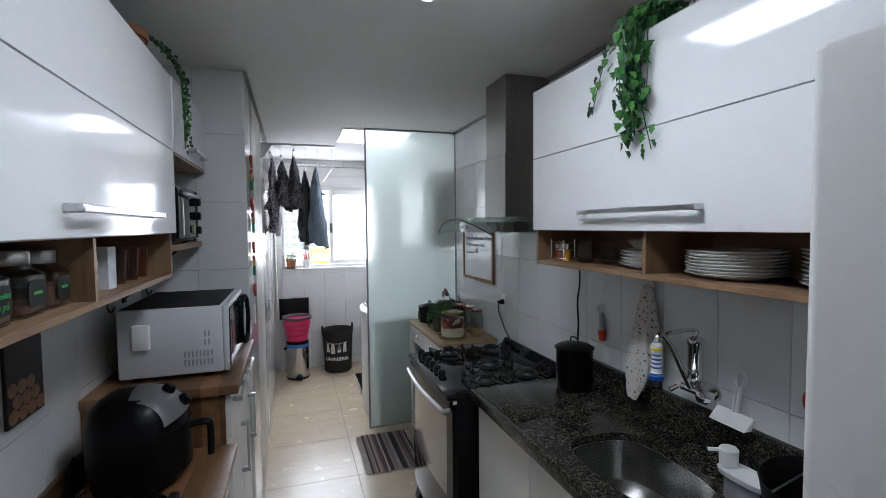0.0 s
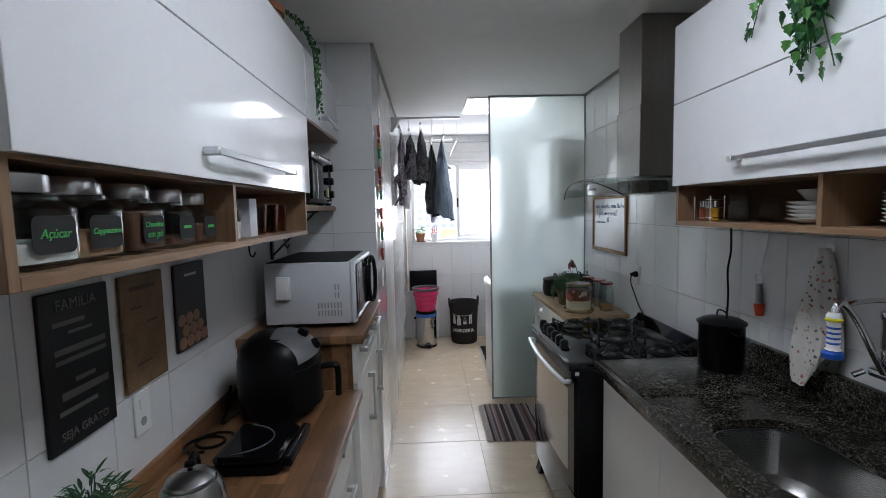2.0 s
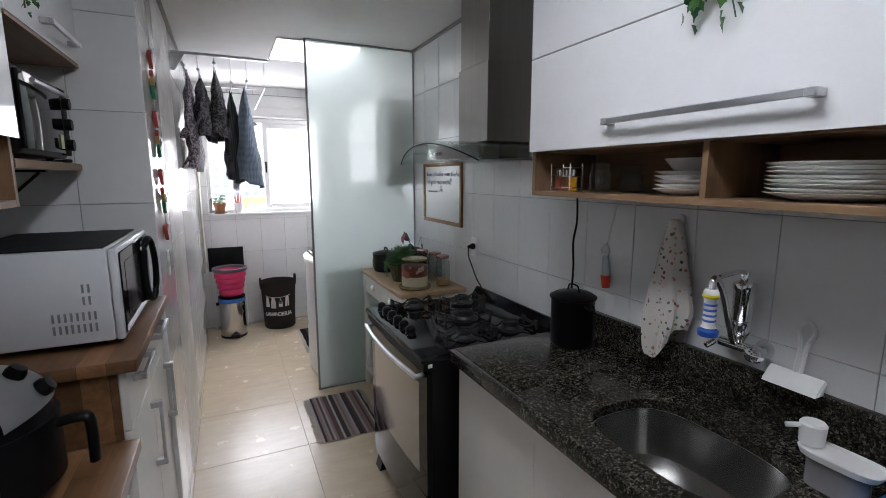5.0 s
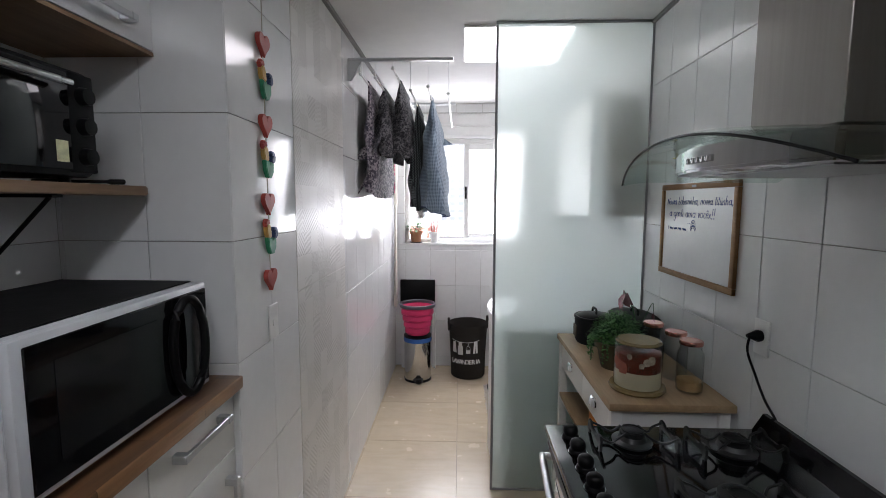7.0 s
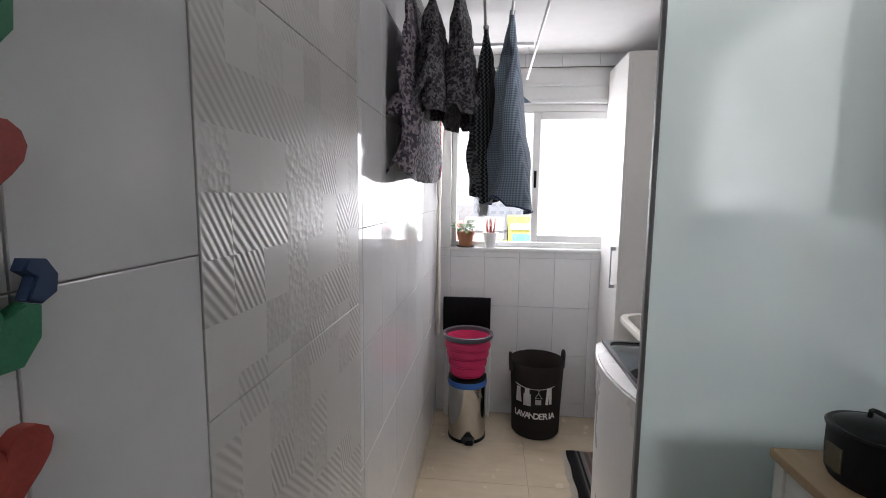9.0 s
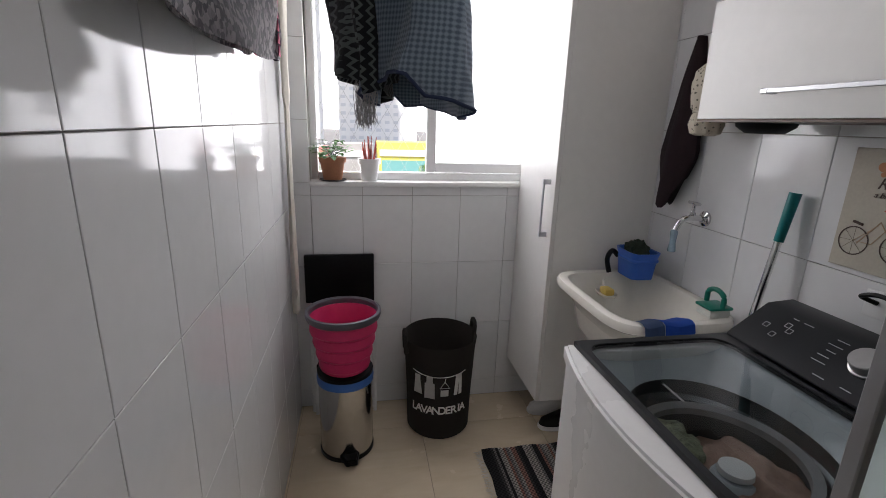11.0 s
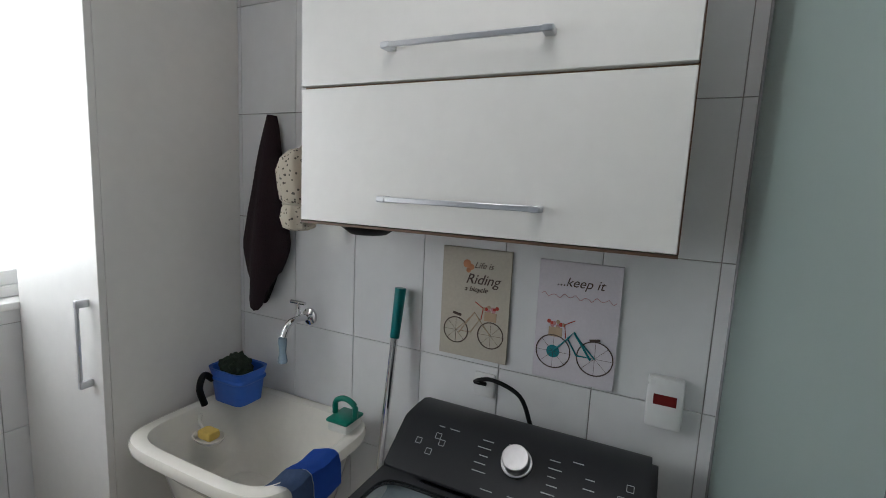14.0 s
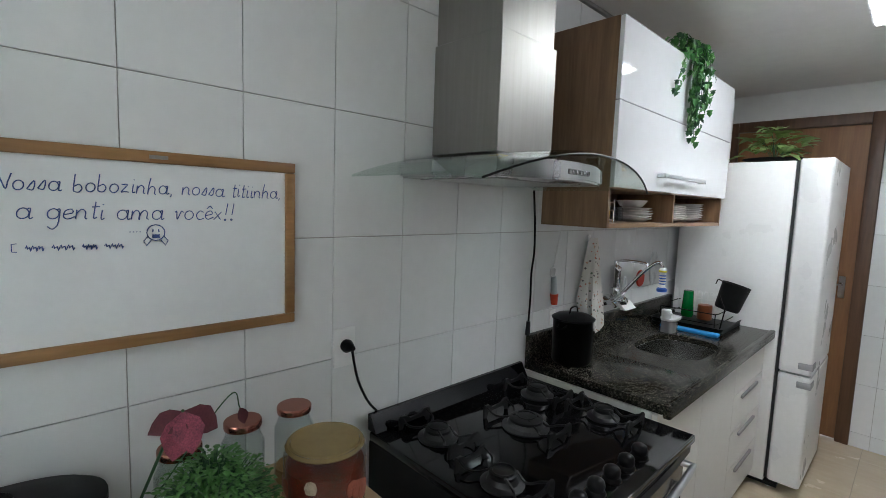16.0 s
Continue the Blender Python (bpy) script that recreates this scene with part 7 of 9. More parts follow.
# ---- things on the sink wall ----
cg = thing("hand_blender", (XR, 0.84, 1.25), "small whisk with red and grey grip hanging on the wall", "utensil")
part("wire", tube(smooth_path([(XR - 0.012, 0.80, 1.56), (XR - 0.012, 0.83, 1.45), (XR - 0.012, 0.85, 1.37)]), 0.0015, 5), M_WHITEP, cg)
part("loop", tube([(XR - 0.014, 0.855 + 0.022 * math.cos(a / 16 * 6.283), 1.35 + 0.022 * math.sin(a / 16 * 6.283)) for a in range(16)], 0.003, 6, closed=True), M_WHITEP, cg)
part("grip", tube([(XR - 0.016, 0.85, 1.33), (XR - 0.018, 0.842, 1.25)], [0.012, 0.016], 10), M_TUBGREY, cg)
part("red_band", tube([(XR - 0.018, 0.842, 1.249), (XR - 0.018, 0.838, 1.20)], [0.02, 0.015], 10), mat("red_plastic", (0.6, 0.06, 0.02), 0.35), cg, "red band")
sw = thing("wall_switch", (XR, 0.82, 1.15), "white wall plate above the splashback", "switch")
part("plate", box(XR - 0.006, XR - 0.001, 0.80, 0.85, 1.10, 1.17, 0.002, 1), M_WHITEP, sw)
hung("kitchen_towel", 0.535, 1.50, 1.09, 0.10, printed_cloth("fruit_print_cloth"), "pale printed kitchen towel hanging from a hook", "towel", x=XR - 0.015, folds=6, depth=0.055, seed=2, taper=0.45)
hk2 = thing("wall_hook", (XR, 0.535, 1.5), "white adhesive hook on the tiles", "hook")
part("pad", lathe([(0, 0), (0.018, 0), (0.016, 0.008), (0, 0.01)], (XR - 0.001, 0.535, 1.50), 16, m=pose(0, 0, 0, 0, -90, 0)), M_WHITEP, hk2)

fa = thing("kitchen_tap", (XR, 0.27, 1.15), "chrome wall-mounted kitchen tap with water filter", "tap")
VX, VY = XR - 0.04, 0.285
for y in (0.235, 0.32):
    part("flange", lathe([(0, 0), (0.028, 0), (0.026, 0.008), (0.014, 0.03), (0, 0.03)], (XR - 0.001, y, 1.15), 20, m=pose(0, 0, 0, 0, -90, 0)), M_CHROME, fa)
part("body", tube([(VX, 0.215, 1.15), (VX, 0.34, 1.15)], 0.015, 14), M_CHROME, fa)
part("valve", lathe([(0, 0), (0.022, 0), (0.026, 0.012), (0.02, 0.03), (0.01, 0.034), (0, 0.034)], (VX - 0.012, 0.225, 1.15), 18, m=pose(0, 0, 0, 0, -90, 0)), M_CHROME, fa, "round chrome valve head")
part("filter_vessel", lathe([(0.013, 1.164), (0.018, 1.18), (0.027, 1.195), (0.027, 1.225), (0.024, 1.228), (0.027, 1.232), (0.027, 1.315), (0.03, 1.32), (0.03, 1.338), (0.016, 1.345), (0.011, 1.352), (0.011, 1.372), (0, 1.374)], (VX, VY, 0), 24), M_CHROME, fa)
part("filter_tap", tube(smooth_path([(VX, VY, 1.368), (VX - 0.04, VY - 0.006, 1.376), (VX - 0.11, VY - 0.014, 1.376), (VX - 0.15, VY - 0.018, 1.37), (VX - 0.16, VY - 0.02, 1.35)]), 0.0075, 10), M_CHROME, fa)
part("spout", tube(smooth_path([(VX - 0.012, VY + 0.01, 1.16), (VX - 0.05, VY, 1.21), (VX - 0.13, VY - 0.025, 1.32), (VX - 0.185, VY - 0.04, 1.375), (VX - 0.212, VY - 0.048, 1.378), (VX - 0.222, VY - 0.052, 1.355)]), 0.009, 12), M_CHROME, fa)
NX, NY = VX - 0.224, VY - 0.053
nz = part("nozzle", lathe([(0.013, 1.358), (0.018, 1.35), (0.018, 1.332), (0.015, 1.328), (0.015, 1.262), (0.019, 1.256), (0, 1.254)], (NX, NY, 0), 18), M_WHITEP, fa, "white and blue swivel nozzle")
for k in range(4):
    part("nozzle_ring", lathe([(0.0152, 0), (0.0168, 0.003), (0.0152, 0.006)], (NX, NY, 1.272 + k * 0.014), 18), M_BLUE, nz)
part("nozzle_band", lathe([(0.0182, 0), (0.0205, 0.005), (0.0182, 0.01)], (NX, NY, 1.334), 18), mat("yellow_ring", (0.7, 0.6, 0.02), 0.4), nz)
part("nozzle_foot", lathe([(0.0195, 1.2535), (0.026, 1.248), (0.024, 1.234), (0, 1.234)], (NX, NY, 0), 18), M_BLUE, nz, "blue flared foot")
part("cross_handle", tube([(VX - 0.02, 0.345, 1.15), (VX - 0.045, 0.355, 1.135)], 0.009, 10), M_CHROME, fa)

sq = thing("sink_squeegee", (1.17, 0.13, 1.09), "white plastic sink squeegee leaning on the splashback", "squeegee")
part("blade", prism([(1.128, 1.091), (1.16, 1.091), (1.175, 1.125), (1.168, 1.13)], "y", 0.065, 0.2, 0.003), M_WHITEP, sq)
part("loop", tube(smooth_path([(1.168, 0.125, 1.128), (1.178, 0.122, 1.20), (1.18, 0.108, 1.24), (1.18, 0.125, 1.266), (1.18, 0.145, 1.24), (1.178, 0.138, 1.20), (1.168, 0.138, 1.128)]), 0.006, 8), M_WHITEP, sq)
tagged(part("pot_rest", lathe([(0, 0), (0.048, 0), (0.052, 0.006), (0.047, 0.012), (0, 0.01)], (XR - 0.002, -0.112, 1.237), 32, m=pose(0, 0, 0, 0, -90, 0)), mat("red_silicone", (0.55, 0.035, 0.015), 0.5)), "round red silicone pot rest hanging on the tiles", "pot rest")
tagged(part("oval_board", lathe([(0, 0), (0.07, 0), (0.075, 0.006), (0.07, 0.01), (0, 0.008)], (XR - 0.002, -0.30, 1.29), 32, m=pose(0, 0, 0, 0, -90, 0) @ Matrix.Diagonal((1.5, 0.8, 1, 1))), mat("pale_print_plate", (0.72, 0.74, 0.74), 0.25, vary=0.2, scale=30)), "oval pale printed board hanging on the tiles", "board")

# ---- things on the sink counter ----
sd_ = thing("soap_dispenser", (0.97, -0.06, 0.9665), "white pump soap dispenser with clear base and sponge tray", "soap dispenser")
part("vessel", loft([[(x, y, z) for x, y in superellipse(0.985, -0.055, 0.036, 0.055, 3.5, 28)] for z in (0.967, 1.035)], True, True), mat("clear_pinkish_plastic", (0.62, 0.6, 0.62), 0.15, trans=0.6), sd_)
part("tray", loft([[(x, y, z) for x, y in superellipse(0.98, -0.06, a, b, 3.5, 28)] for a, b, z in ((0.04, 0.07, 1.0355), (0.043, 0.076, 1.05), (0.039, 0.071, 1.052), (0.035, 0.066, 1.046))], True, True), M_WHITEP, sd_)
part("pump", lathe([(0.024, 1.05), (0.026, 1.095), (0.022, 1.10), (0, 1.10)], (0.985, 0.0, 0), 20), M_WHITEP, sd_)
part("spout", tube([(0.975, 0.01, 1.09), (0.945, 0.035, 1.086)], 0.006, 8), M_WHITEP, sd_)
tagged(part("sponge_cloth", box(0.755, 1.06, -0.17, -0.115, 0.9668, 0.985, 0.006, m=None), mat("sky_blue_cloth", (0.02, 0.26, 0.62), 0.8, bump=0.5, bump_scale=200)), "bright blue folded dish cloth on the counter", "cloth")
ty = thing("drip_tray", (0.95, -0.42, 0.9665), "black plastic dish drainer tray", "tray")
part("base", prism(rounded(0.76, 1.15, -0.63, -0.20, 0.03), "z", 0.9668, 0.976, 0.002), M_BLACK, ty)
part("wall", loft([[(x, y, z) for x, y in rounded(0.76 - g, 1.15 + g, -0.63 - g, -0.20 + g, 0.03)] for g, z in ((-0.004, 0.9765), (0.006, 1.0), (0.0, 1.0), (-0.012, 0.978))], False, False), M_BLACK, ty)
dn = thing("dish_rack", (0.98, -0.42, 0.98), "black wire dish rack on the drainer tray", "dish rack")
bm = B()
for z in (1.01, 1.07):
    tube([(x, y, z) for x, y in rounded(0.80, 1.12, -0.60, -0.24, 0.03, 4)], 0.003, 6, bm, closed=True)
part("hoops", bm, M_BLACK, dn)
for k in range(9):
    x = 0.83 + k * 0.034
    part("wire", tube(smooth_path([(x, -0.52, 1.0), (x, -0.52, 1.125), (x + 0.006, -0.52, 1.145), (x + 0.018, -0.52, 1.148), (x + 0.024, -0.52, 1.13)]), 0.0025, 6), M_WHITEP, dn, "white coated wire")
part("top_wire", tube([(0.82, -0.522, 1.10), (1.12, -0.522, 1.10)], 0.0025, 6), M_WHITEP, dn)
part("arm", tube([(0.775, -0.215, 0.985), (0.765, -0.25, 1.10), (0.80, -0.26, 1.18)], 0.004, 6), M_BLACK, dn, "black support arm")
for x in (0.81, 1.11):
    for y in (-0.59, -0.25):
        part("post", tube([(x, y, 0.977), (x, y, 1.07)], 0.003, 6), M_BLACK, dn)
HM = Matrix.Translation((0.765, -0.36, 1.165)) @ pose(0, 0, 0, 6, -14, 0) @ Matrix.Diagonal((0.84, 0.84, 0.84, 1))
ch = thing("cutlery_holder", (0.745, -0.355, 1.07), "black plastic cutlery holder hung from the dish rack", "cutlery holder")
bm = loft([[(x, y, z) for x, y in superellipse(0, 0, 0.088 * q, 0.096 * q, 2.2, 36)] for q, z in ((0.78, -0.085), (0.82, -0.09), (0.86, -0.08), (0.98, 0.085), (1.0, 0.09), (0.97, 0.09), (0.94, 0.08), (0.82, -0.076))], True, True)
bmesh.ops.transform(bm, matrix=HM, verts=bm.verts)
part("cup", bm, M_BLACKM, ch)
for y in (-0.03, 0.035):
    bm = tube([(-0.08, y, 0.07), (0.08, y, 0.07)], 0.003, 6)
    bmesh.ops.transform(bm, matrix=HM, verts=bm.verts)
    part("divider", bm, M_STEELD, ch, "thin grey divider")
bm = tube(smooth_path([(0.085, 0.0, 0.08), (0.115, 0.0, 0.085), (0.12, 0.0, 0.05)]), 0.004, 6)
bmesh.ops.transform(bm, matrix=HM, verts=bm.verts)
part("hook", bm, M_BLACK, ch)
gc = thing("tumbler", (1.05, -0.52, 1.0), "green plastic tumbler upside down in the dish rack", "tumbler")
part("body", lathe([(0.03, 0.985), (0.036, 1.0), (0.028, 1.15), (0, 1.15)], (1.03, -0.475, 0), 20), mat("bottle_green_plastic", (0.0, 0.16, 0.03), 0.25), gc)
rc_ = thing("mug", (0.98, -0.53, 1.0), "terracotta-coloured mug in the dish rack", "mug")
part("body", lathe([(0.038, 0.985), (0.042, 0.99), (0.04, 1.075), (0, 1.075)], (0.93, -0.475, 0), 20), mat("brick_glaze", (0.3, 0.09, 0.035), 0.3), rc_)

# ---- open shelf: spice rack, jars, plates ----
sr = thing("spice_rack", (1.0, 0.87, 1.588), "chrome spice rack with small filled jars", "spice rack")
for z in (1.60, 1.64, 1.672):
    part("hoop", tube([(x, y, z) for x, y in rounded(0.945, 1.0, 0.79, 0.915, 0.012, 3)], 0.0025, 6, closed=True), M_CHROME, sr)
for x in (0.945, 1.0):
    for y in (0.80, 0.905):
        part("post", tube([(x, y, 1.5875), (x, y, 1.685)], 0.0025, 6), M_CHROME, sr)
for k, col in enumerate(((0.25, 0.06, 0.03), (0.28, 0.13, 0.07), (0.75, 0.38, 0.02))):
    y = 0.89 - k * 0.037
    t = thing("spice_jar", (0.972, y, 1.588), "small spice jar filled with ground spice", "jar", "spice jars")
    part("content", lathe([(0, 1.5885), (0.015, 1.5885), (0.0155, 1.64), (0, 1.64)], (0.972, y, 0), 16), mat("ground_spice", col, 0.9), t)
    part("cap", lathe([(0.016, 1.6405), (0.016, 1.665), (0, 1.667)], (0.972, y, 0), 16), M_CHROME, t)


def glass_jar(x, y, z, r, h, label, lid_mat, content=None, fill=0.4, square=False, group="glass jars", lid_h=0.02, neck=0.8):
    t = thing("glass_jar", (x, y, z), label, "jar", group)
    p = 6 if square else 2
    def lp(s, zz):
        return [(px, py, zz) for px, py in superellipse(x, y, r * s, r * s, p, 32)]
    part("glass", loft([lp(0.9, z + 0.0005), lp(1, z + 0.008), lp(1, z + h * 0.8), lp(neck, z + h * 0.92), lp(neck, z + h), lp(neck - 0.03, z + h), lp(neck - 0.03, z + h * 0.92), lp(0.96, z + h * 0.79), lp(0.96, z + 0.01), lp(0.85, z + 0.005)], True, True), M_JAR, t, "clear glass body")
    if content:
        part("content", loft([lp(0.94, z + 0.0105), lp(0.94, z + h * fill), lp(0.5, z + h * fill + 0.004)], True, True), content, t)
    part("lid", loft([[(px, py, zz) for px, py in superellipse(x, y, r * s, r * s, 2, 32)] for s, zz in ((neck + 0.06, z + h + 0.0005), (neck + 0.08, z + h + 0.003), (neck + 0.08, z + h + lid_h), (neck + 0.04, z + h + lid_h + 0.003))], True, True), lid_mat, t)
    return t


M_JAR = clear_pane("jar_glass", (0.93, 0.95, 0.95))
glass_jar(0.99, 0.70, 1.5875, 0.036, 0.075, "empty clear glass jar with glass lid", M_JAR)
glass_jar(1.05, 0.62, 1.5875, 0.036, 0.07, "empty clear glass jar with glass lid", M_JAR)
M_CHINA = mat("white_china", (0.78, 0.78, 0.76), 0.12, vary=0.02)


def stack(x, y, z, r, n, group, label, pitch=0.0125):
    for k in range(n):
        jx, jy = 0.003 * math.sin(k * 2.1), 0.003 * math.cos(k * 1.7)
        t = thing("plate", (x + jx, y + jy, z + k * pitch), label, "plate", group)
        part("dish", lathe([(0, 0.0), (r * 0.6, 0.0), (r * 0.66, 0.003), (r * 0.98, 0.016), (r, 0.018), (r * 0.97, 0.019), (r * 0.65, 0.007), (0, 0.005)], (x + jx, y + jy, z + k * pitch), 40), M_CHINA, t)


stack(1.05, 0.40, 1.588, 0.10, 5, "stack of small plates", "white china side plate in a stack")
stack(1.05, 0.045, 1.588, 0.135, 8, "stack of dinner plates", "white china dinner plate in a stack", 0.0095)
stack(1.05, -0.28, 1.588, 0.115, 9, "stack of soup plates", "white china soup plate in a stack", 0.0105)
bw = thing("bowl", (1.05, 0.40, 1.656), "white china bowl on the small plates", "bowl")
part("dish", lathe([(0, 0), (0.04, 0), (0.05, 0.004), (0.075, 0.035), (0.072, 0.036), (0.045, 0.008), (0, 0.006)], (1.05, 0.40, 1.6565), 36), M_CHINA, bw)

# ---- left shelf jars ----
M_LABEL, M_CHALK = mat("black_chalk_label", (0.015, 0.016, 0.015), 0.8), mat("green_chalk", (0.07, 0.36, 0.09), 0.7)
JZ = 1.5835
M_SUGAR, M_COCOA, M_CAPP = mat("sugar", (0.72, 0.69, 0.64), 0.9, vary=0.06, scale=60), mat("cocoa", (0.12, 0.05, 0.025), 0.95, vary=0.2, scale=60), mat("cappuccino_powder", (0.30, 0.17, 0.09), 0.95, vary=0.15, scale=60)
for y, r, h, cont, fill, words in ((-0.265, 0.064, 0.109, M_SUGAR, 0.35, ("Açúcar",)), (-0.155, 0.062, 0.109, M_CAPP, 0.45, ("Cappuccino",)), (-0.012, 0.057, 0.106, M_COCOA, 0.75, ("Chocolate", "em pó")), (0.122, 0.053, 0.102, M_COCOA, 0.25, None), (0.24, 0.05, 0.098, M_COCOA, 0.5, None)):
    t = glass_jar(-0.745, y, JZ, r, h, "square glass storage jar with steel lid and chalk label", M_STEEL, cont, fill, True, "storage jars with chalk labels", 0.026, 0.72)
    part("chalk_label", prism(rounded(y - r * 0.62, y + r * 0.62, JZ + h * 0.2, JZ + h * 0.7, 0.012, 3), "x", -0.745 + r + 0.0005, -0.745 + r + 0.0015), M_LABEL, t, "black chalk label")
    if words:
        for q, w in enumerate(words):
            writing(w, 0.019 if len(w) < 8 else 0.014, M_CHALK, Matrix.Translation((-0.745 + r + 0.0022, y, JZ + h * (0.46 if len(words) == 1 else 0.53 - 0.18 * q))) @ pose(0, 0, 0, 90, 0, 90), t, shear=0.25)
    else:
        part("chalk_mark", box(-0.745 + r + 0.0016, -0.745 + r + 0.0022, y - r * 0.3, y + r * 0.3, JZ + h * 0.43, JZ + h * 0.49), M_CHALK, t)
mg = thing("mug", (-0.74, 0.47, JZ), "white mug with dark dripping rim pattern", "mug")
part("body", lathe([(0, 0), (0.036, 0), (0.04, 0.05), (0.038, 0.05), (0.034, 0.004), (0, 0.004)], (-0.74, 0.44, JZ), 28), M_WHITEP, mg)
part("dark_rim", lathe([(0.0405, 0.0505), (0.0405, 0.085), (0.0375, 0.085), (0.0375, 0.0505)], (-0.74, 0.44, JZ), 28), M_BLACK, mg)
bxs = thing("tea_box", (-0.74, 0.55, JZ), "white and grey printed carton", "carton")
part("carton", box(-0.79, -0.70, 0.52, 0.58, JZ + 0.0005, JZ + 0.12, 0.001, 1), mat("printed_carton", (0.66, 0.68, 0.72), 0.6, vary=0.2, scale=40), bxs)
M_AMB = clear_pane("amber_glass", (0.8, 0.55, 0.35))
for y in (0.68, 0.80, 0.91):
    t = thing("drinking_glass", (-0.74, y, JZ), "amber-tinted drinking glass on the open shelf", "glass", "amber glasses")
    part("glass", lathe([(0, 0.0005), (0.03, 0.0005), (0.038, 0.105), (0.036, 0.105), (0.028, 0.006), (0, 0.006)], (-0.74, y, JZ), 28), M_AMB, t)
for y in (0.50, 0.86):
    t = thing("cup_hook", (-0.70, y, 1.565), "small black metal hook under the shelf", "hook", "hooks under the shelf")
    part("bend", tube(smooth_path([(-0.70, y, 1.565), (-0.70, y, 1.535), (-0.695, y + 0.012, 1.522), (-0.69, y + 0.022, 1.535)]), 0.0025, 6), M_BLACK, t)

# ---- pictures and socket on the left wall ----
def wall_board(y0, y1, z0, z1, material, label, marks, mark_mat):
    t = thing("wall_picture", (XL, (y0 + y1) / 2, z0), label, "picture", "kitchen pictures")
    part("board", box(XL + 0.002, XL + 0.012, y0, y1, z0, z1, 0.002, 1), material, t)
    for u0, u1, v0, v1 in marks:
        part("printed_bar", box(XL + 0.0122, XL + 0.0128, y0 + (y1 - y0) * u0, y0 + (y1 - y0) * u1, z0 + (z1 - z0) * v0, z0 + (z1 - z0) * v1), mark_mat, t)
    return t


M_FADED = mat("faded_cream_print", (0.16, 0.155, 0.14), 0.7)
t = wall_board(0.0, 0.205, 1.155, 1.50, mat("chalkboard_print", (0.012, 0.012, 0.013), 0.5, vary=0.3, scale=20), "black kitchen sign with pale lettering bars", ((0.15, 0.6, 0.78, 0.81), (0.35, 0.7, 0.72, 0.74), (0.15, 0.9, 0.6, 0.64), (0.15, 0.9, 0.54, 0.57), (0.4, 0.7, 0.4, 0.43), (0.2, 0.9, 0.31, 0.36), (0.15, 0.7, 0.22, 0.25)), M_FADED)
writing("FAMÍLIA", 0.034, M_FADED, Matrix.Translation((XL + 0.0128, 0.1025, 1.468)) @ pose(0, 0, 0, 90, 0, 90), t)
writing("SEJA GRATO", 0.026, M_FADED, Matrix.Translation((XL + 0.0128, 0.1025, 1.185)) @ pose(0, 0, 0, 90, 0, 90), t)
wall_board(0.25, 0.44, 1.19, 1.50, mat("kraft_print", (0.22, 0.135, 0.07), 0.7, vary=0.4, scale=18), "brown vintage kitchen picture board", ((0.2, 0.8, 0.86, 0.9), (0.2, 0.45, 0.7, 0.72), (0.55, 0.8, 0.55, 0.57), (0.25, 0.6, 0.2, 0.22)), mat("brown_print", (0.09, 0.05, 0.03), 0.7))
t = wall_board(0.505, 0.695, 1.22, 1.50, mat("dark_print", (0.03, 0.026, 0.024), 0.5, vary=0.3, scale=16), "dark picture board of brown eggs", ((0.3, 0.7, 0.85, 0.88),), M_CREAM)
M_EGG = mat("egg_print", (0.34, 0.19, 0.115), 0.6, vary=0.35, scale=25)
for r_, n_ in ((0, 4), (1, 3), (2, 3)):
    for k in range(n_):
        part("printed_egg", lathe([(0, 0), (0.024, 0.0), (0.017, 0.0012), (0, 0.0016)], (XL + 0.0121 + 0.0004 * (k % 2) - 0.00015 * r_, 0.533 + 0.046 * k + 0.022 * (r_ % 2), 1.246 + 0.037 * r_), 16, m=pose(0, 0, 0, 0, 90, 0) @ Matrix.Diagonal((0.85, 1.0, 1, 1))), M_EGG, t)
so = thing("wall_socket", (XL, 0.31, 1.1), "white double wall socket and switch plate", "socket")
part("plate", box(XL + 0.002, XL + 0.009, 0.275, 0.345, 1.06, 1.18, 0.003, 1), M_WHITEP, so)
part("rocker", box(XL + 0.0092, XL + 0.012, 0.295, 0.325, 1.13, 1.16, 0.002, 1), M_WHITEP, so)
part("outlet", lathe([(0, 0), (0.012, 0), (0.012, 0.001), (0, 0.001)], (XL + 0.0092, 0.31, 1.095), 16, m=pose(0, 0, 0, 0, 90, 0)), M_GREY, so)

# ---- air fryer ----
af = thing("air_fryer", (-0.70, 0.772, 0.908), "glossy black air fryer with silver top panel", "air fryer")
AX, AY = -0.715, 0.772
def af_loop(a, b, z, dx=0.0):
    return [(x + dx, y, z) for x, y in superellipse(AX, AY, a, b, 2.5, 40)]
part("body", loft([af_loop(0.105, 0.115, 0.9085), af_loop(0.13, 0.14, 0.925), af_loop(0.142, 0.152, 1.0), af_loop(0.143, 0.153, 1.08), af_loop(0.137, 0.147, 1.13, -0.004), af_loop(0.118, 0.13, 1.178, -0.01), af_loop(0.08, 0.095, 1.206, -0.016), af_loop(0.02, 0.03, 1.216, -0.02)], True, True), M_BLACK, af)
def af_panel(u, w, lift):
    """A point of the silver cap that runs from the crown down to the front."""
    a, r = -0.1 + 1.35 * u, math.sqrt(1 - (w / 0.165) ** 2)
    return (AX + (0.135 * r + lift) * math.sin(a) + 0.008, AY + w, 1.095 + (0.117 * r + lift) * math.cos(a))
bm = B()
grid = [[bm.verts.new(af_panel(k / 12, w * (0.72 + 0.28 * k / 12), 0.012)) for w in np.linspace(-0.125, 0.10, 13)] for k in range(13)]
for g, h in zip(grid, grid[1:]):
    for q in range(12):
        bm.faces.new((g[q], g[q + 1], h[q + 1], h[q]))
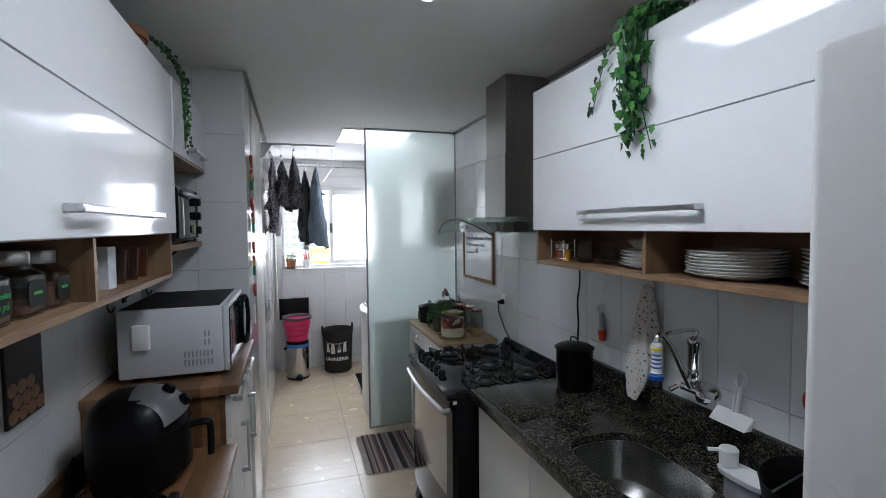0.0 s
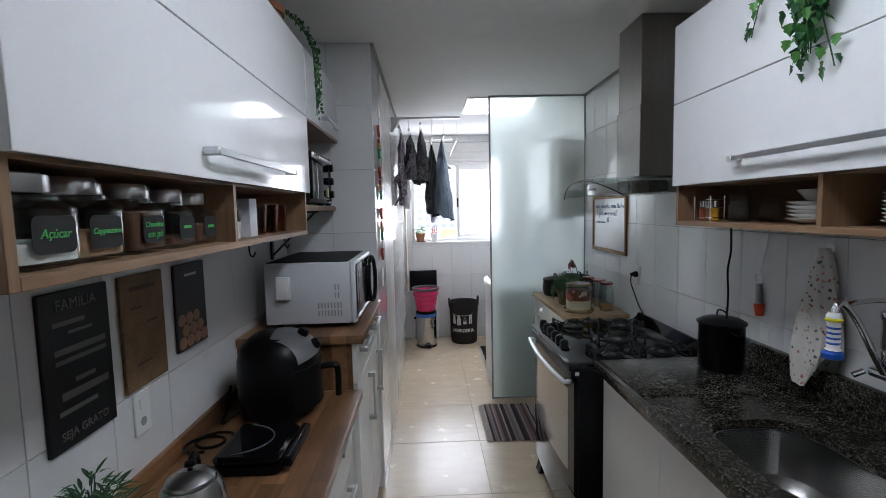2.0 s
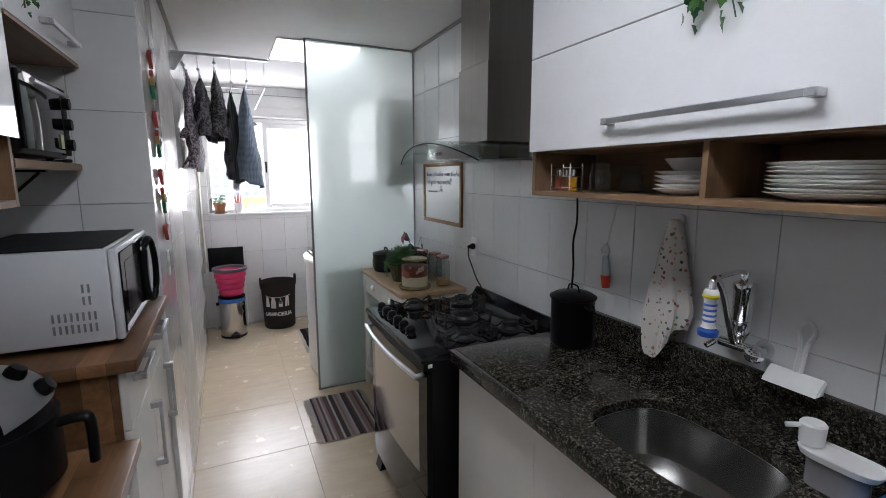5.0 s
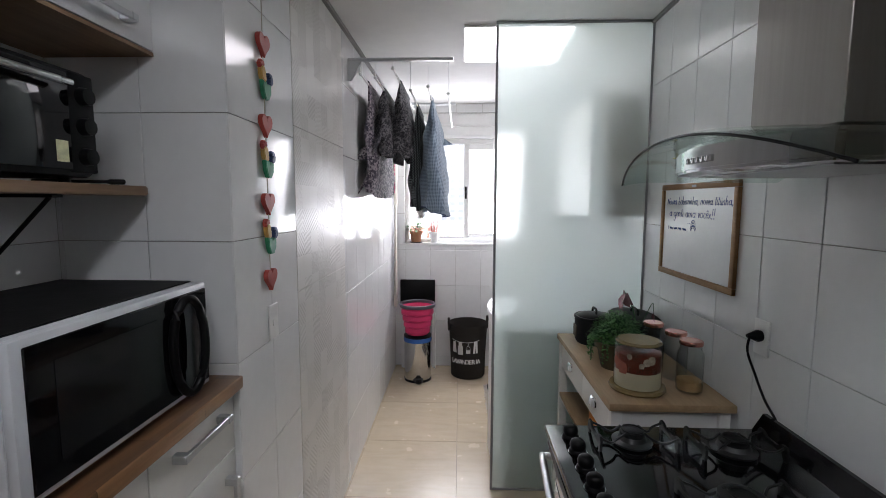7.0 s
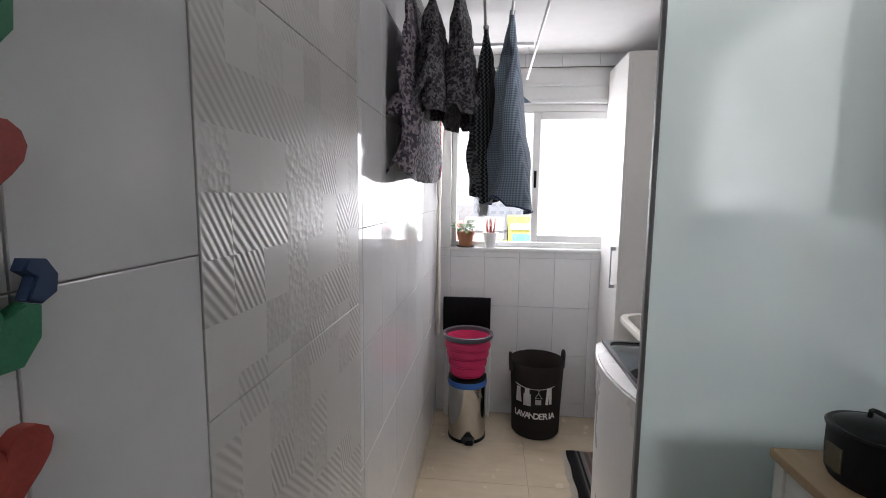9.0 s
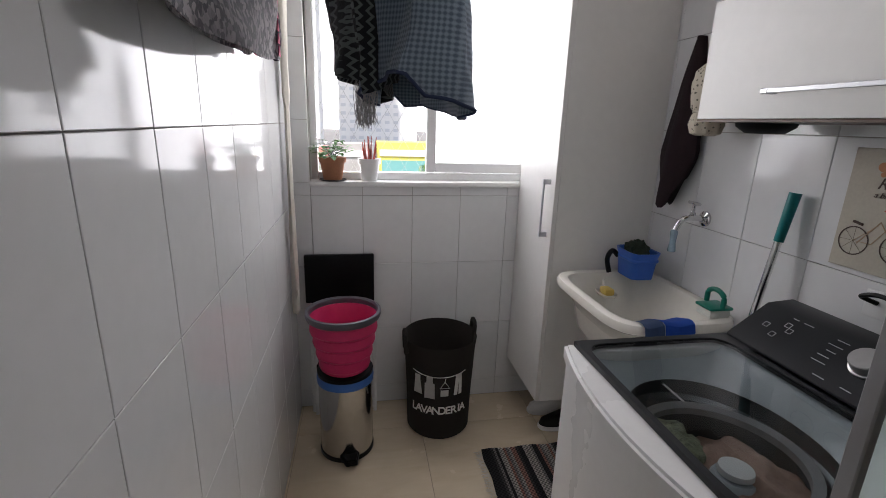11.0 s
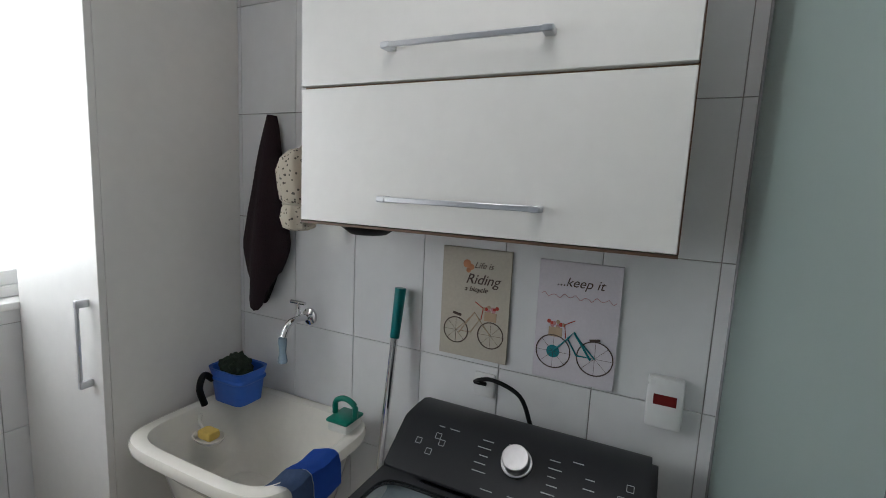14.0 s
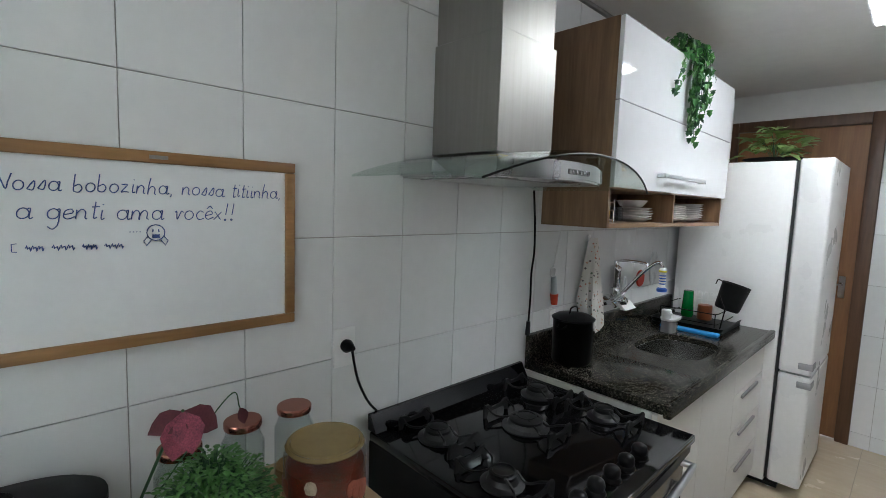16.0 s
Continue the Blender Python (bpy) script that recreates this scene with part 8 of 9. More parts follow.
bmesh.ops.solidify(bm, geom=list(bm.faces), thickness=0.012)
pnl = part("control_panel", bm, mat("silver_painted_plastic", (0.42, 0.42, 0.43), rough=0.3, metal=0.6, vary=0.03), af, "silver control panel")
for u in (0.5, 0.82):
    part("dial", lathe([(0, 0), (0.021, 0), (0.021, 0.01), (0.016, 0.022), (0, 0.024)], af_panel(u, 0.0, 0.012), 20, m=pose(0, 0, 0, 0, math.degrees(-0.1 + 1.35 * u), 0)), M_BLACK, pnl)
part("basket_front", loft([[(x + 0.006, y, z) for x, y in [(AX + 0.149 * math.cos(a), AY + 0.159 * math.sin(a)) for a in np.linspace(-1.0, 1.0, 14)] + [(AX + 0.06, AY + 0.11), (AX + 0.06, AY - 0.11)]] for z in (0.95, 1.10)], True, True), M_BLACK, af)
hb = tube(smooth_path([(AX + 0.145, AY, 1.075), (AX + 0.20, AY, 1.08), (AX + 0.215, AY, 1.06), (AX + 0.215, AY, 0.965)]), 0.017, 12, flat=0.7)
part("handle", hb, M_BLACK, af, "black grip handle")
part("cord", tube(smooth_path([(AX - 0.12, AY - 0.10, 0.95), (AX - 0.17, AY - 0.13, 0.925), (AX - 0.19, AY - 0.05, 0.93), (AX - 0.20, AY + 0.03, 1.0)]), 0.005, 8), M_BLACK, af)

# ---- sandwich grill, cable and jug ----
sg = thing("sandwich_grill", (-0.67, 0.44, 0.908), "glossy black sandwich grill with chrome handle edge", "sandwich grill")
part("base", prism(rounded(-0.785, -0.585, 0.33, 0.565, 0.03), "z", 0.9085, 0.935, 0.006), M_BLACK, sg)
ld = part("lid", prism(rounded(-0.785, -0.585, 0.33, 0.565, 0.03), "z", 0.9355, 0.962, 0.012), M_BGLASS, sg, "glossy black lid")
part("lid_line", tube([(-0.78 + 0.14 * math.sin(a), 0.447 + 0.10 * math.cos(a), 0.963) for a in np.linspace(0.3, 2.8, 14)], 0.0022, 6), M_STEELD, ld)
part("handle", prism(rounded(-0.583, -0.553, 0.335, 0.56, 0.008), "z", 0.93, 0.956, 0.004), M_BLACK, sg, "black handle bar")
part("handle_edge", box(-0.5725, -0.563, 0.345, 0.55, 0.9563, 0.9585, 0.001, 1), M_CHROME, sg, "chrome handle edge")
pc = thing("power_cable", (-0.86, 0.5, 0.909), "coiled black cable on the wooden worktop", "cable")
part("coil", tube(smooth_path([(-0.86 + 0.05 * math.cos(k * 0.9), 0.56 + 0.045 * math.sin(k * 0.9) - 0.01 * k, 0.9145 + 0.003 * k) for k in range(14)], 4), 0.005, 8), M_BLACK, pc)
JX, JY = -0.715, 0.105
jg = thing("kettle", (JX, JY, 0.908), "polished steel kettle with black grip on the wooden worktop", "kettle")
part("body", lathe([(0, 0.001), (0.075, 0.001), (0.082, 0.012), (0.078, 0.06), (0.066, 0.115), (0.058, 0.128), (0.05, 0.13), (0, 0.13)], (JX, JY, 0.908), 40), M_STEEL, jg)
part("lid", lathe([(0.055, 0.1305), (0.053, 0.138), (0.035, 0.15), (0, 0.155)], (JX, JY, 0.908), 36), M_STEEL, jg, "domed steel lid")
part("lid_knob", lathe([(0.006, 0.1555), (0.006, 0.163), (0.013, 0.168), (0.011, 0.176), (0, 0.178)], (JX, JY, 0.908), 18), M_BLACK, jg)
part("grip", tube(smooth_path([(JX - 0.03, JY + 0.055, 1.03), (JX - 0.045, JY + 0.105, 1.045), (JX - 0.05, JY + 0.125, 1.01), (JX - 0.045, JY + 0.115, 0.955), (JX - 0.038, JY + 0.075, 0.94)]), 0.011, 10), M_BLACK, jg, "black plastic grip")
hb_ = thing("potted_plant", (-0.865, 0.0, 0.909), "dark narrow-leaved herb in a small pot", "potted plant", "potted plants")
part("pot", lathe([(0, 0.0), (0.04, 0.0), (0.052, 0.075), (0.055, 0.09), (0.049, 0.09), (0, 0.08)], (-0.865, 0.0, 0.9085), 24), M_BLACKM, hb_)
bush(hb_, -0.865, 0.0, 0.99, 0.095, 0.13, 150, 0.045, 0.009, M_LEAF2, 17)

# ---- microwave ----
M_MWAVE = mat("silver_white_enamel", (0.60, 0.615, 0.64), rough=0.3, vary=0.03, scale=5)
mw = thing("microwave", (-0.7, 1.39, 1.146), "white microwave oven with black glass door", "microwave")
mx0, mx1, my0, my1, mz0, mz1 = -0.865, -0.491, 1.07, 1.606, 1.165, 1.437
part("case", box(mx0, mx1, my0, my1, mz0, mz1, 0.008), M_MWAVE, mw)
part("top_film", box(mx0 + 0.01, mx1 - 0.01, my0 + 0.012, my1 - 0.012, mz1 + 0.0005, mz1 + 0.004, 0.001, 1), M_BLACKM, mw, "black top cover")
fd = part("front_frame", box(mx1 + 0.0005, mx1 + 0.022, my0, my1, mz0, mz1, 0.006), M_MWAVE, mw)
part("door_glass", box(mx1 + 0.0225, mx1 + 0.027, my0 + 0.018, my1 - 0.01, mz0 + 0.014, mz1 - 0.014, 0.003, 1), M_BGLASS, fd, "black mirrored door glass")
part("door_window", box(mx1 + 0.0272, mx1 + 0.028, my0 + 0.07, my0 + 0.33, mz0 + 0.05, mz1 - 0.05), soft_gloss(mat("smoked_window", (0.012, 0.012, 0.013), 0.1), 0.35), fd)
ho = [(mx1 + 0.045 + 0.012 * math.cos(2 * math.pi * k / 28), my1 - 0.12 + 0.045 * math.cos(2 * math.pi * k / 28), (mz0 + mz1) / 2 + 0.115 * math.sin(2 * math.pi * k / 28)) for k in range(28)]
part("handle", tube(ho, 0.011, 10, closed=True), M_BLACK, fd, "black oval ring handle")
for s in (-1, 1):
    part("handle_foot", tube([(mx1 + 0.0275, my1 - 0.12, (mz0 + mz1) / 2 + s * 0.112), (mx1 + 0.045, my1 - 0.12, (mz0 + mz1) / 2 + s * 0.112)], 0.009, 8), M_BLACK, fd)
for r_ in range(2):
    for k in range(8):
        part("vent_slot", box(-0.635 + k * 0.014, -0.629 + k * 0.014, my0 - 0.0012, my0 - 0.0002, 1.20 + r_ * 0.035, 1.225 + r_ * 0.035), M_GREY, mw)
for r_ in range(2):
    for k in range(2):
        part("vent_slot", box(-0.56 + k * 0.014, -0.554 + k * 0.014, my0 - 0.0012, my0 - 0.0002, 1.28 + r_ * 0.035, 1.305 + r_ * 0.035), M_GREY, mw)
part("side_cover", box(-0.81, -0.75, my0 - 0.022, my0 - 0.0005, 1.28, 1.38, 0.006), M_WHITEP, mw, "white plastic cover")
for x in (-0.82, -0.54):
    for y in (my0 + 0.06, my1 - 0.06):
        part("foot", lathe([(0, 1.1455), (0.014, 1.1455), (0.014, 1.165), (0, 1.165)], (x, y, 0), 12), M_BLACK, mw)

# ---- toaster oven ----
to = thing("toaster_oven", (-0.78, 1.28, 1.688), "black toaster oven with glass door and knobs", "toaster oven")
tx0, tx1, ty0, ty1, tz0, tz1 = -0.925, -0.65, 1.07, 1.485, 1.70, 1.935
part("case", box(tx0, tx1, ty0, ty1, tz0, tz1, 0.012), M_BLACK, to)
dd = part("glass_door", box(tx1 + 0.0005, tx1 + 0.014, ty0 + 0.008, ty1 - 0.075, tz0 + 0.015, tz1 - 0.015, 0.003), M_BGLASS, to, "dark glass door")
part("door_bar", tube([(tx1 + 0.035, ty0 + 0.03, tz1 - 0.04), (tx1 + 0.035, ty1 - 0.09, tz1 - 0.04)], 0.007, 10), M_STEEL, dd)
part("sticker", box(tx1 + 0.0142, tx1 + 0.0148, ty1 - 0.115, ty1 - 0.085, tz0 + 0.03, tz0 + 0.075), mat("warning_label", (0.75, 0.72, 0.45), 0.6, vary=0.3, scale=60), dd, "small warning label")
part("fascia", box(tx1 + 0.0005, tx1 + 0.012, ty1 - 0.072, ty1 - 0.004, tz0 + 0.01, tz1 - 0.01, 0.003), M_BLACKM, to)
for k in range(3):
    part("knob", lathe([(0, 0), (0.02, 0), (0.018, 0.018), (0, 0.02)], (tx1 + 0.012, ty1 - 0.038, tz0 + 0.045 + k * 0.066), 18, m=pose(0, 0, 0, 0, 90, 0)), M_BLACK, to)
for x in (tx0 + 0.04, tx1 - 0.04):
    for y in (ty0 + 0.04, ty1 - 0.04):
        part("foot", lathe([(0, 1.6885), (0.012, 1.6885), (0.012, 1.70), (0, 1.70)], (x, y, 0), 10), M_BLACK, to)
pl = thing("plug_lead", (-0.7, 1.57, 1.69), "black plug lying on the wooden shelf", "cable")
part("lead", tube(smooth_path([(-0.80, 1.48, 1.695), (-0.73, 1.52, 1.695), (-0.69, 1.57, 1.696), (-0.675, 1.61, 1.697)]), [0.004] * 13 + [0.007] * 6, 8), M_BLACK, pl)

# ---- garland of hearts and roosters ----
M_HEART, M_ROOST, M_TAIL, M_YELL = mat("red_painted_wood", (0.40, 0.06, 0.045), 0.5, vary=0.2, scale=30), mat("green_painted_wood", (0.03, 0.22, 0.11), 0.5, vary=0.2, scale=30), mat("blue_painted_wood", (0.03, 0.06, 0.14), 0.5), mat("ochre_painted_wood", (0.5, 0.3, 0.08), 0.5, vary=0.15, scale=30)
ga = thing("wall_garland", (XC, 1.925, 1.36), "hanging garland of painted wooden hearts and roosters", "wall decoration")
GX = XC + 0.012
part("string", tube([(GX, 1.925, 2.50), (GX, 1.925, 1.42)], 0.0015, 5), M_CREAM, ga)
for k, z in enumerate((1.395, 1.525, 1.645, 1.775, 1.895, 2.025, 2.145)):
    if k % 2 == 0:
        pts = [(1.925 + 0.0025 * 16 * math.sin(a) ** 3, z + 0.0025 * (13 * math.cos(a) - 5 * math.cos(2 * a) - 2 * math.cos(3 * a) - math.cos(4 * a))) for a in np.linspace(0, 2 * math.pi, 25)[:-1]]
        part("heart", prism(pts, "x", GX - 0.007, GX + 0.008, 0.002), M_HEART, ga, "red painted heart")
    else:
        b_ = part("rooster", prism([(1.925 + 0.0012 * u, z + 0.0012 * v) for u, v in ((-18, 5), (-12, -25), (0, -42), (18, -42), (32, -25), (34, -2), (22, 2), (8, -5), (4, 8), (0, 2))], "x", GX - 0.007, GX + 0.008, 0.002), M_ROOST, ga, "green and ochre painted rooster")
        part("neck", prism([(1.925 + 0.0012 * u, z + 0.0012 * v) for u, v in ((-18, 5.5), (0, 2.5), (4, 8.5), (0, 30), (-6, 40), (-18, 42), (-26, 32), (-24, 16))], "x", GX - 0.0065, GX + 0.0085, 0.002), M_YELL, b_)
        part("comb", prism([(1.925 + 0.0012 * u, z + 0.0012 * v) for u, v in ((-26, 33), (-31, 45), (-22, 56), (-8, 52), (-5, 41), (-18, 43))], "x", GX - 0.0065, GX + 0.0085, 0.002), M_HEART, b_)
        part("tail", prism([(1.925 + 0.0012 * u, z + 0.0012 * v) for u, v in ((34, -1.5), (46, 5), (48, 18), (40, 30), (26, 32), (22, 24), (30, 18), (23, 3))], "x", GX - 0.0065, GX + 0.0085, 0.002), M_TAIL, b_)
ls = thing("light_switch", (XC, 1.955, 1.24), "white light switch plate on the tiled corridor wall", "switch")
part("plate", box(XC + 0.002, XC + 0.008, 1.915, 1.99, 1.18, 1.30, 0.003, 1), M_WHITEP, ls)
part("rocker", box(XC + 0.0082, XC + 0.011, 1.94, 1.965, 1.225, 1.25, 0.002, 1), M_WHITEP, ls)

# ---- side table things ----
TT = 0.935
cn = thing("stew_pot", (0.895, 2.775, TT), "black enamel pot with domed lid and bail handle", "pot")
part("body", loft([[(x, y, TT + z) for x, y in superellipse(0.895, 2.775, 0.095 * s, 0.10 * s, 2.2, 40)] for s, z in ((0.9, 0.0005), (0.97, 0.015), (1.0, 0.06), (1.0, 0.125))], True, True), M_BLACKM, cn)
ld = part("lid", loft([[(x, y, TT + z) for x, y in superellipse(0.895, 2.775, 0.095 * s, 0.10 * s, 2.2, 40)] for s, z in ((1.04, 0.1255), (1.05, 0.132), (1.0, 0.137), (0.9, 0.136), (0.85, 0.14), (0.5, 0.15), (0.1, 0.153))], True, True), M_BLACK, cn)
part("lid_handle", tube(smooth_path([(0.895, 2.74, TT + 0.149), (0.895, 2.748, TT + 0.172), (0.895, 2.80, TT + 0.172), (0.895, 2.81, TT + 0.149)]), 0.006, 8), M_BLACK, ld)
part("label", box(0.7965, 0.8005, 2.75, 2.80, TT + 0.03, TT + 0.09), mat("faded_gold_print", (0.08, 0.06, 0.03), 0.6), cn, "faded gold print")
rp = thing("roasting_pot", (1.075, 2.72, TT), "large oval black lidded pot on the side table", "pot")
part("body", loft([[(x, y, TT + z) for x, y in superellipse(1.075, 2.715, 0.105 * s, 0.175 * s, 2.3, 40)] for s, z in ((0.85, 0.0005), (0.95, 0.02), (1.0, 0.135))], True, True), M_BLACKM, rp)
ld = part("lid", loft([[(x, y, TT + z) for x, y in superellipse(1.075, 2.715, 0.105 * s, 0.175 * s, 2.3, 40)] for s, z in ((1.03, 0.1355), (1.03, 0.148), (0.93, 0.158), (0.5, 0.164), (0.1, 0.165))], True, True), M_BLACKM, rp)
part("lid_handle", tube(smooth_path([(1.075, 2.67, TT + 0.163), (1.075, 2.68, TT + 0.188), (1.075, 2.75, TT + 0.188), (1.075, 2.76, TT + 0.163)]), 0.006, 8), M_BLACK, ld)
hp_ = flower_pot("potted_plant", 0.885, 2.405, TT + 0.0005, 0.085, 0.115, mat("dull_green_pot", (0.075, 0.055, 0.022), 0.6, vary=0.35, scale=12), "bushy green herb in a dull green pot")
bush(hp_, 0.885, 2.405, TT + 0.115, 0.125, 0.14, 1800, 0.013, 0.008, M_LEAF, 21)
rr = random.Random(5)
bm, sb = B(), B()
for j in range(46):
    a = rr.uniform(0, 6.28)
    p0 = Vector((0.885 + 0.08 * math.cos(a), 2.405 + 0.08 * math.sin(a), TT + 0.13))
    p1 = p0 + Vector((0.03 * math.cos(a), 0.03 * math.sin(a), 0.0))
    p2 = p1 + Vector((0.006 * math.cos(a), 0.006 * math.sin(a), -rr.uniform(0.03, 0.10)))
    pts = smooth_path([p0, p1, p2], 5)
    tube(pts, 0.001, 4, sb)
    for q in pts:
        for m_ in range(2):
            leaf_into(bm, q, Vector((rr.uniform(-1, 1), rr.uniform(-1, 1), rr.uniform(-0.8, 0.3))), Vector((0, 0, 1)), 0.012, 0.008)
part("hanging_foliage", bm, M_LEAF, hp_, smooth=False)
part("hanging_stem_tangle", sb, M_LEAF2, hp_)
ca = thing("caladium", (0.98, 2.45, TT), "young plant with pink and wine-red leaves", "potted plant", "potted plants")
part("pot", lathe([(0, 0.0005), (0.035, 0.0005), (0.042, 0.07), (0, 0.068)], (1.0, 2.53, TT), 20), M_TERRA, ca)
part("stem", tube(smooth_path([(1.0, 2.53, TT + 0.06), (0.99, 2.48, 1.12), (0.95, 2.45, 1.225), (0.928, 2.44, 1.256)]), 0.003, 6), M_LEAF2, ca)
part("stem", tube(smooth_path([(1.0, 2.53, TT + 0.06), (1.0, 2.40, 1.16), (1.0, 2.33, 1.235), (1.0, 2.315, 1.20)]), 0.0014, 6), M_LEAF2, ca)
M_PLEAF, M_WLEAF = mat("pink_leaf", (0.34, 0.07, 0.11), 0.45, vary=0.4, scale=40, dark=(0.12, 0.03, 0.05)), mat("wine_leaf", (0.10, 0.02, 0.03), 0.45, vary=0.3, scale=30)
for dx, dy, dz, sz, mt in ((-0.3, 0.25, -1.0, 0.085, M_PLEAF), (-0.55, -0.1, -0.85, 0.075, M_PLEAF), (-0.1, 0.7, -0.3, 0.06, M_WLEAF), (-0.2, -0.75, -0.55, 0.075, M_WLEAF), (0.2, -0.3, -0.7, 0.06, M_WLEAF)):
    bm = B()
    leaf_into(bm, Vector((0.928, 2.44, 1.254)), Vector((dx, dy, dz)), Vector((-1, 0, 0.4)), sz, sz * 0.72)
    part("leaf", bm, mt, ca, "pink and wine-red leaf")
bm = B()
leaf_into(bm, Vector((1.0, 2.315, 1.20)), Vector((-0.2, -0.3, -1)), Vector((-1, 0, 0.4)), 0.04, 0.024)
part("leaf", bm, M_WLEAF, ca)
M_COPPER = mat("copper_lid", (0.42, 0.17, 0.125), 0.18, metal=0.9)
M_COOKIE = mat("biscuits", (0.45, 0.27, 0.12), 0.8, vary=0.3, scale=40, bump=0.6)
for x, y, cont in ((1.078, 2.155, M_COOKIE), (1.078, 2.28, None), (1.045, 2.418, None)):
    glass_jar(x, y, TT + 0.0005, 0.047, 0.181, "tall glass jar with copper-coloured lid", M_COPPER, cont, 0.25, False, "jars with copper lids", 0.014)
CX, CY = 0.89, 2.175
cj = thing("glass_canister", (CX, CY, TT), "glass canister with red fruit over cream on an olive base", "canister")
M_OLIVE = mat("olive_gold_lacquer", (0.20, 0.145, 0.06), 0.25, vary=0.1)
part("stand", lathe([(0, 0.0005), (0.098, 0.0005), (0.104, 0.008), (0.1, 0.018), (0, 0.018)], (CX, CY, TT), 40), M_OLIVE, cj, "olive-gold rimmed base")
part("content", lathe([(0, 0.0185), (0.083, 0.0185), (0.083, 0.08), (0, 0.08)], (CX, CY, TT), 36), mat("cream_powder", (0.62, 0.55, 0.38), 0.9), cj)
part("red_content", lathe([(0, 0.0805), (0.083, 0.0805), (0.083, 0.145), (0.06, 0.15), (0, 0.148)], (CX, CY, TT), 36), mat("red_preserve", (0.16, 0.022, 0.01), 0.3, vary=0.9, scale=22, dark=(0.06, 0.03, 0.015)), cj, "dark red filling")
part("glass", lathe([(0.085, 0.0185), (0.087, 0.03), (0.087, 0.168), (0.082, 0.182), (0.06, 0.188), (0, 0.188)], (CX, CY, TT), 40), M_JAR, cj)
part("top_ring", lathe([(0.082, 0.1825), (0.084, 0.186), (0.08, 0.192), (0.074, 0.189), (0.082, 0.1825)], (CX, CY, TT), 40), M_OLIVE, cj)
part("top", lathe([(0, 0.1885), (0.074, 0.1885), (0.072, 0.1925), (0, 0.1935)], (CX, CY, TT), 40), M_OLIVE, cj, "olive-gold top disc")
M_FRUIT, M_PALEF = mat("printed_red_fruit", (0.36, 0.11, 0.07), 0.4, vary=0.3, scale=30), mat("printed_pale_flower", (0.45, 0.40, 0.30), 0.5, vary=0.5, scale=60)
for a, z, sc_, mt in ((3.5, 0.085, 1.0, M_FRUIT), (3.72, 0.075, 1.05, M_FRUIT), (3.3, 0.10, 0.8, M_FRUIT), (4.7, 0.115, 0.7, M_PALEF), (4.9, 0.12, 0.8, M_PALEF), (4.5, 0.105, 0.5, M_PALEF), (4.0, 0.135, 0.5, M_PALEF), (1.2, 0.085, 1.0, M_FRUIT), (1.5, 0.1, 0.8, M_FRUIT), (2.3, 0.12, 0.7, M_PALEF)):
    part("printed_fruit", lathe([(0, 0), (0.014, 0.001), (0.02, 0.02), (0.014, 0.036), (0, 0.042)], (CX + 0.0875 * math.cos(a), CY + 0.0875 * math.sin(a), TT + z), 14, m=pose(0, 0, 0, 0, 0, math.degrees(a)) @ Matrix.Diagonal((0.08, sc_, sc_, 1))), mt, cj)

# ---- ivy, trailing plants, fridge plant ----
def ivy_leaf(size, material):
    bm = B()
    leaf_into(bm, Vector((0, 0, 0)), Vector((1, 0, 0)), Vector((0, 0, 1)), size, size * 0.95, 1)
    me = bpy.data.meshes.new("leaf")
    bm.to_mesh(me)
    bm.free()
    me.materials.append(material)
    return me


def vine(t, pts, leaves, metal_side, rr_, spread=0.03, step=0.018):
    path = smooth_path(pts, 8)
    part("vine", tube(path, 0.0018, 5), M_LEAF2, t)
    run = 0.0
    for a, b in zip(path, path[1:]):
        run += (b - a).length
        while run > step:
            run -= step
            lf = new("leaf", rr_.choice(leaves))
            lf.parent = t
            off = Vector((metal_side * rr_.uniform(0.0, 0.02), rr_.uniform(-spread, spread), rr_.uniform(-0.01, 0.01)))
            lf.matrix_basis = Matrix.Translation(b + off - origin(t)) @ Euler((rr_.uniform(-0.6, 0.6), rr_.uniform(0.5, 1.4), rr_.uniform(-3.1, 3.1))).to_matrix().to_4x4()


rr = random.Random(31)
IV = [ivy_leaf(0.034, mat("ivy_green", (0.04, 0.17, 0.035), 0.42, vary=0.35, scale=20)), ivy_leaf(0.028, mat("ivy_dark_green", (0.02, 0.09, 0.03), 0.42, vary=0.35, scale=20)), ivy_leaf(0.03, mat("ivy_light_green", (0.09, 0.26, 0.06), 0.45, vary=0.3, scale=20))]
iv = thing("hanging_ivy", (0.9, 0.25, 2.37), "green artificial ivy trailing over the wall cabinet", "ivy")
for k in range(9):
    y0 = 0.20 + 0.012 * k
    L = rr.uniform(0.22, 0.40)
    vine(iv, [(0.99, y0 + rr.uniform(-0.03, 0.03), 2.385), (0.90, y0, 2.41), (0.858, y0, 2.37), (0.855, y0 + rr.uniform(-0.02, 0.02), 2.37 - L * 0.5), (0.86, y0 + rr.uniform(-0.03, 0.03), 2.37 - L)], IV, -1, rr)
for x0, y0, L in ((0.84, 0.25, 0.27), (0.825, 0.22, 0.33), (0.81, 0.255, 0.22), (0.83, 0.28, 0.31), (0.80, 0.235, 0.26)):
    vine(iv, [(0.99, y0, 2.40), (0.90, y0, 2.445), (x0 + 0.01, y0, 2.40), (x0, y0 + rr.uniform(-0.02, 0.02), 2.37 - L * 0.5), (x0 + 0.005, y0 + rr.uniform(-0.02, 0.02), 2.37 - L)], IV, -1, rr, 0.022, 0.02)
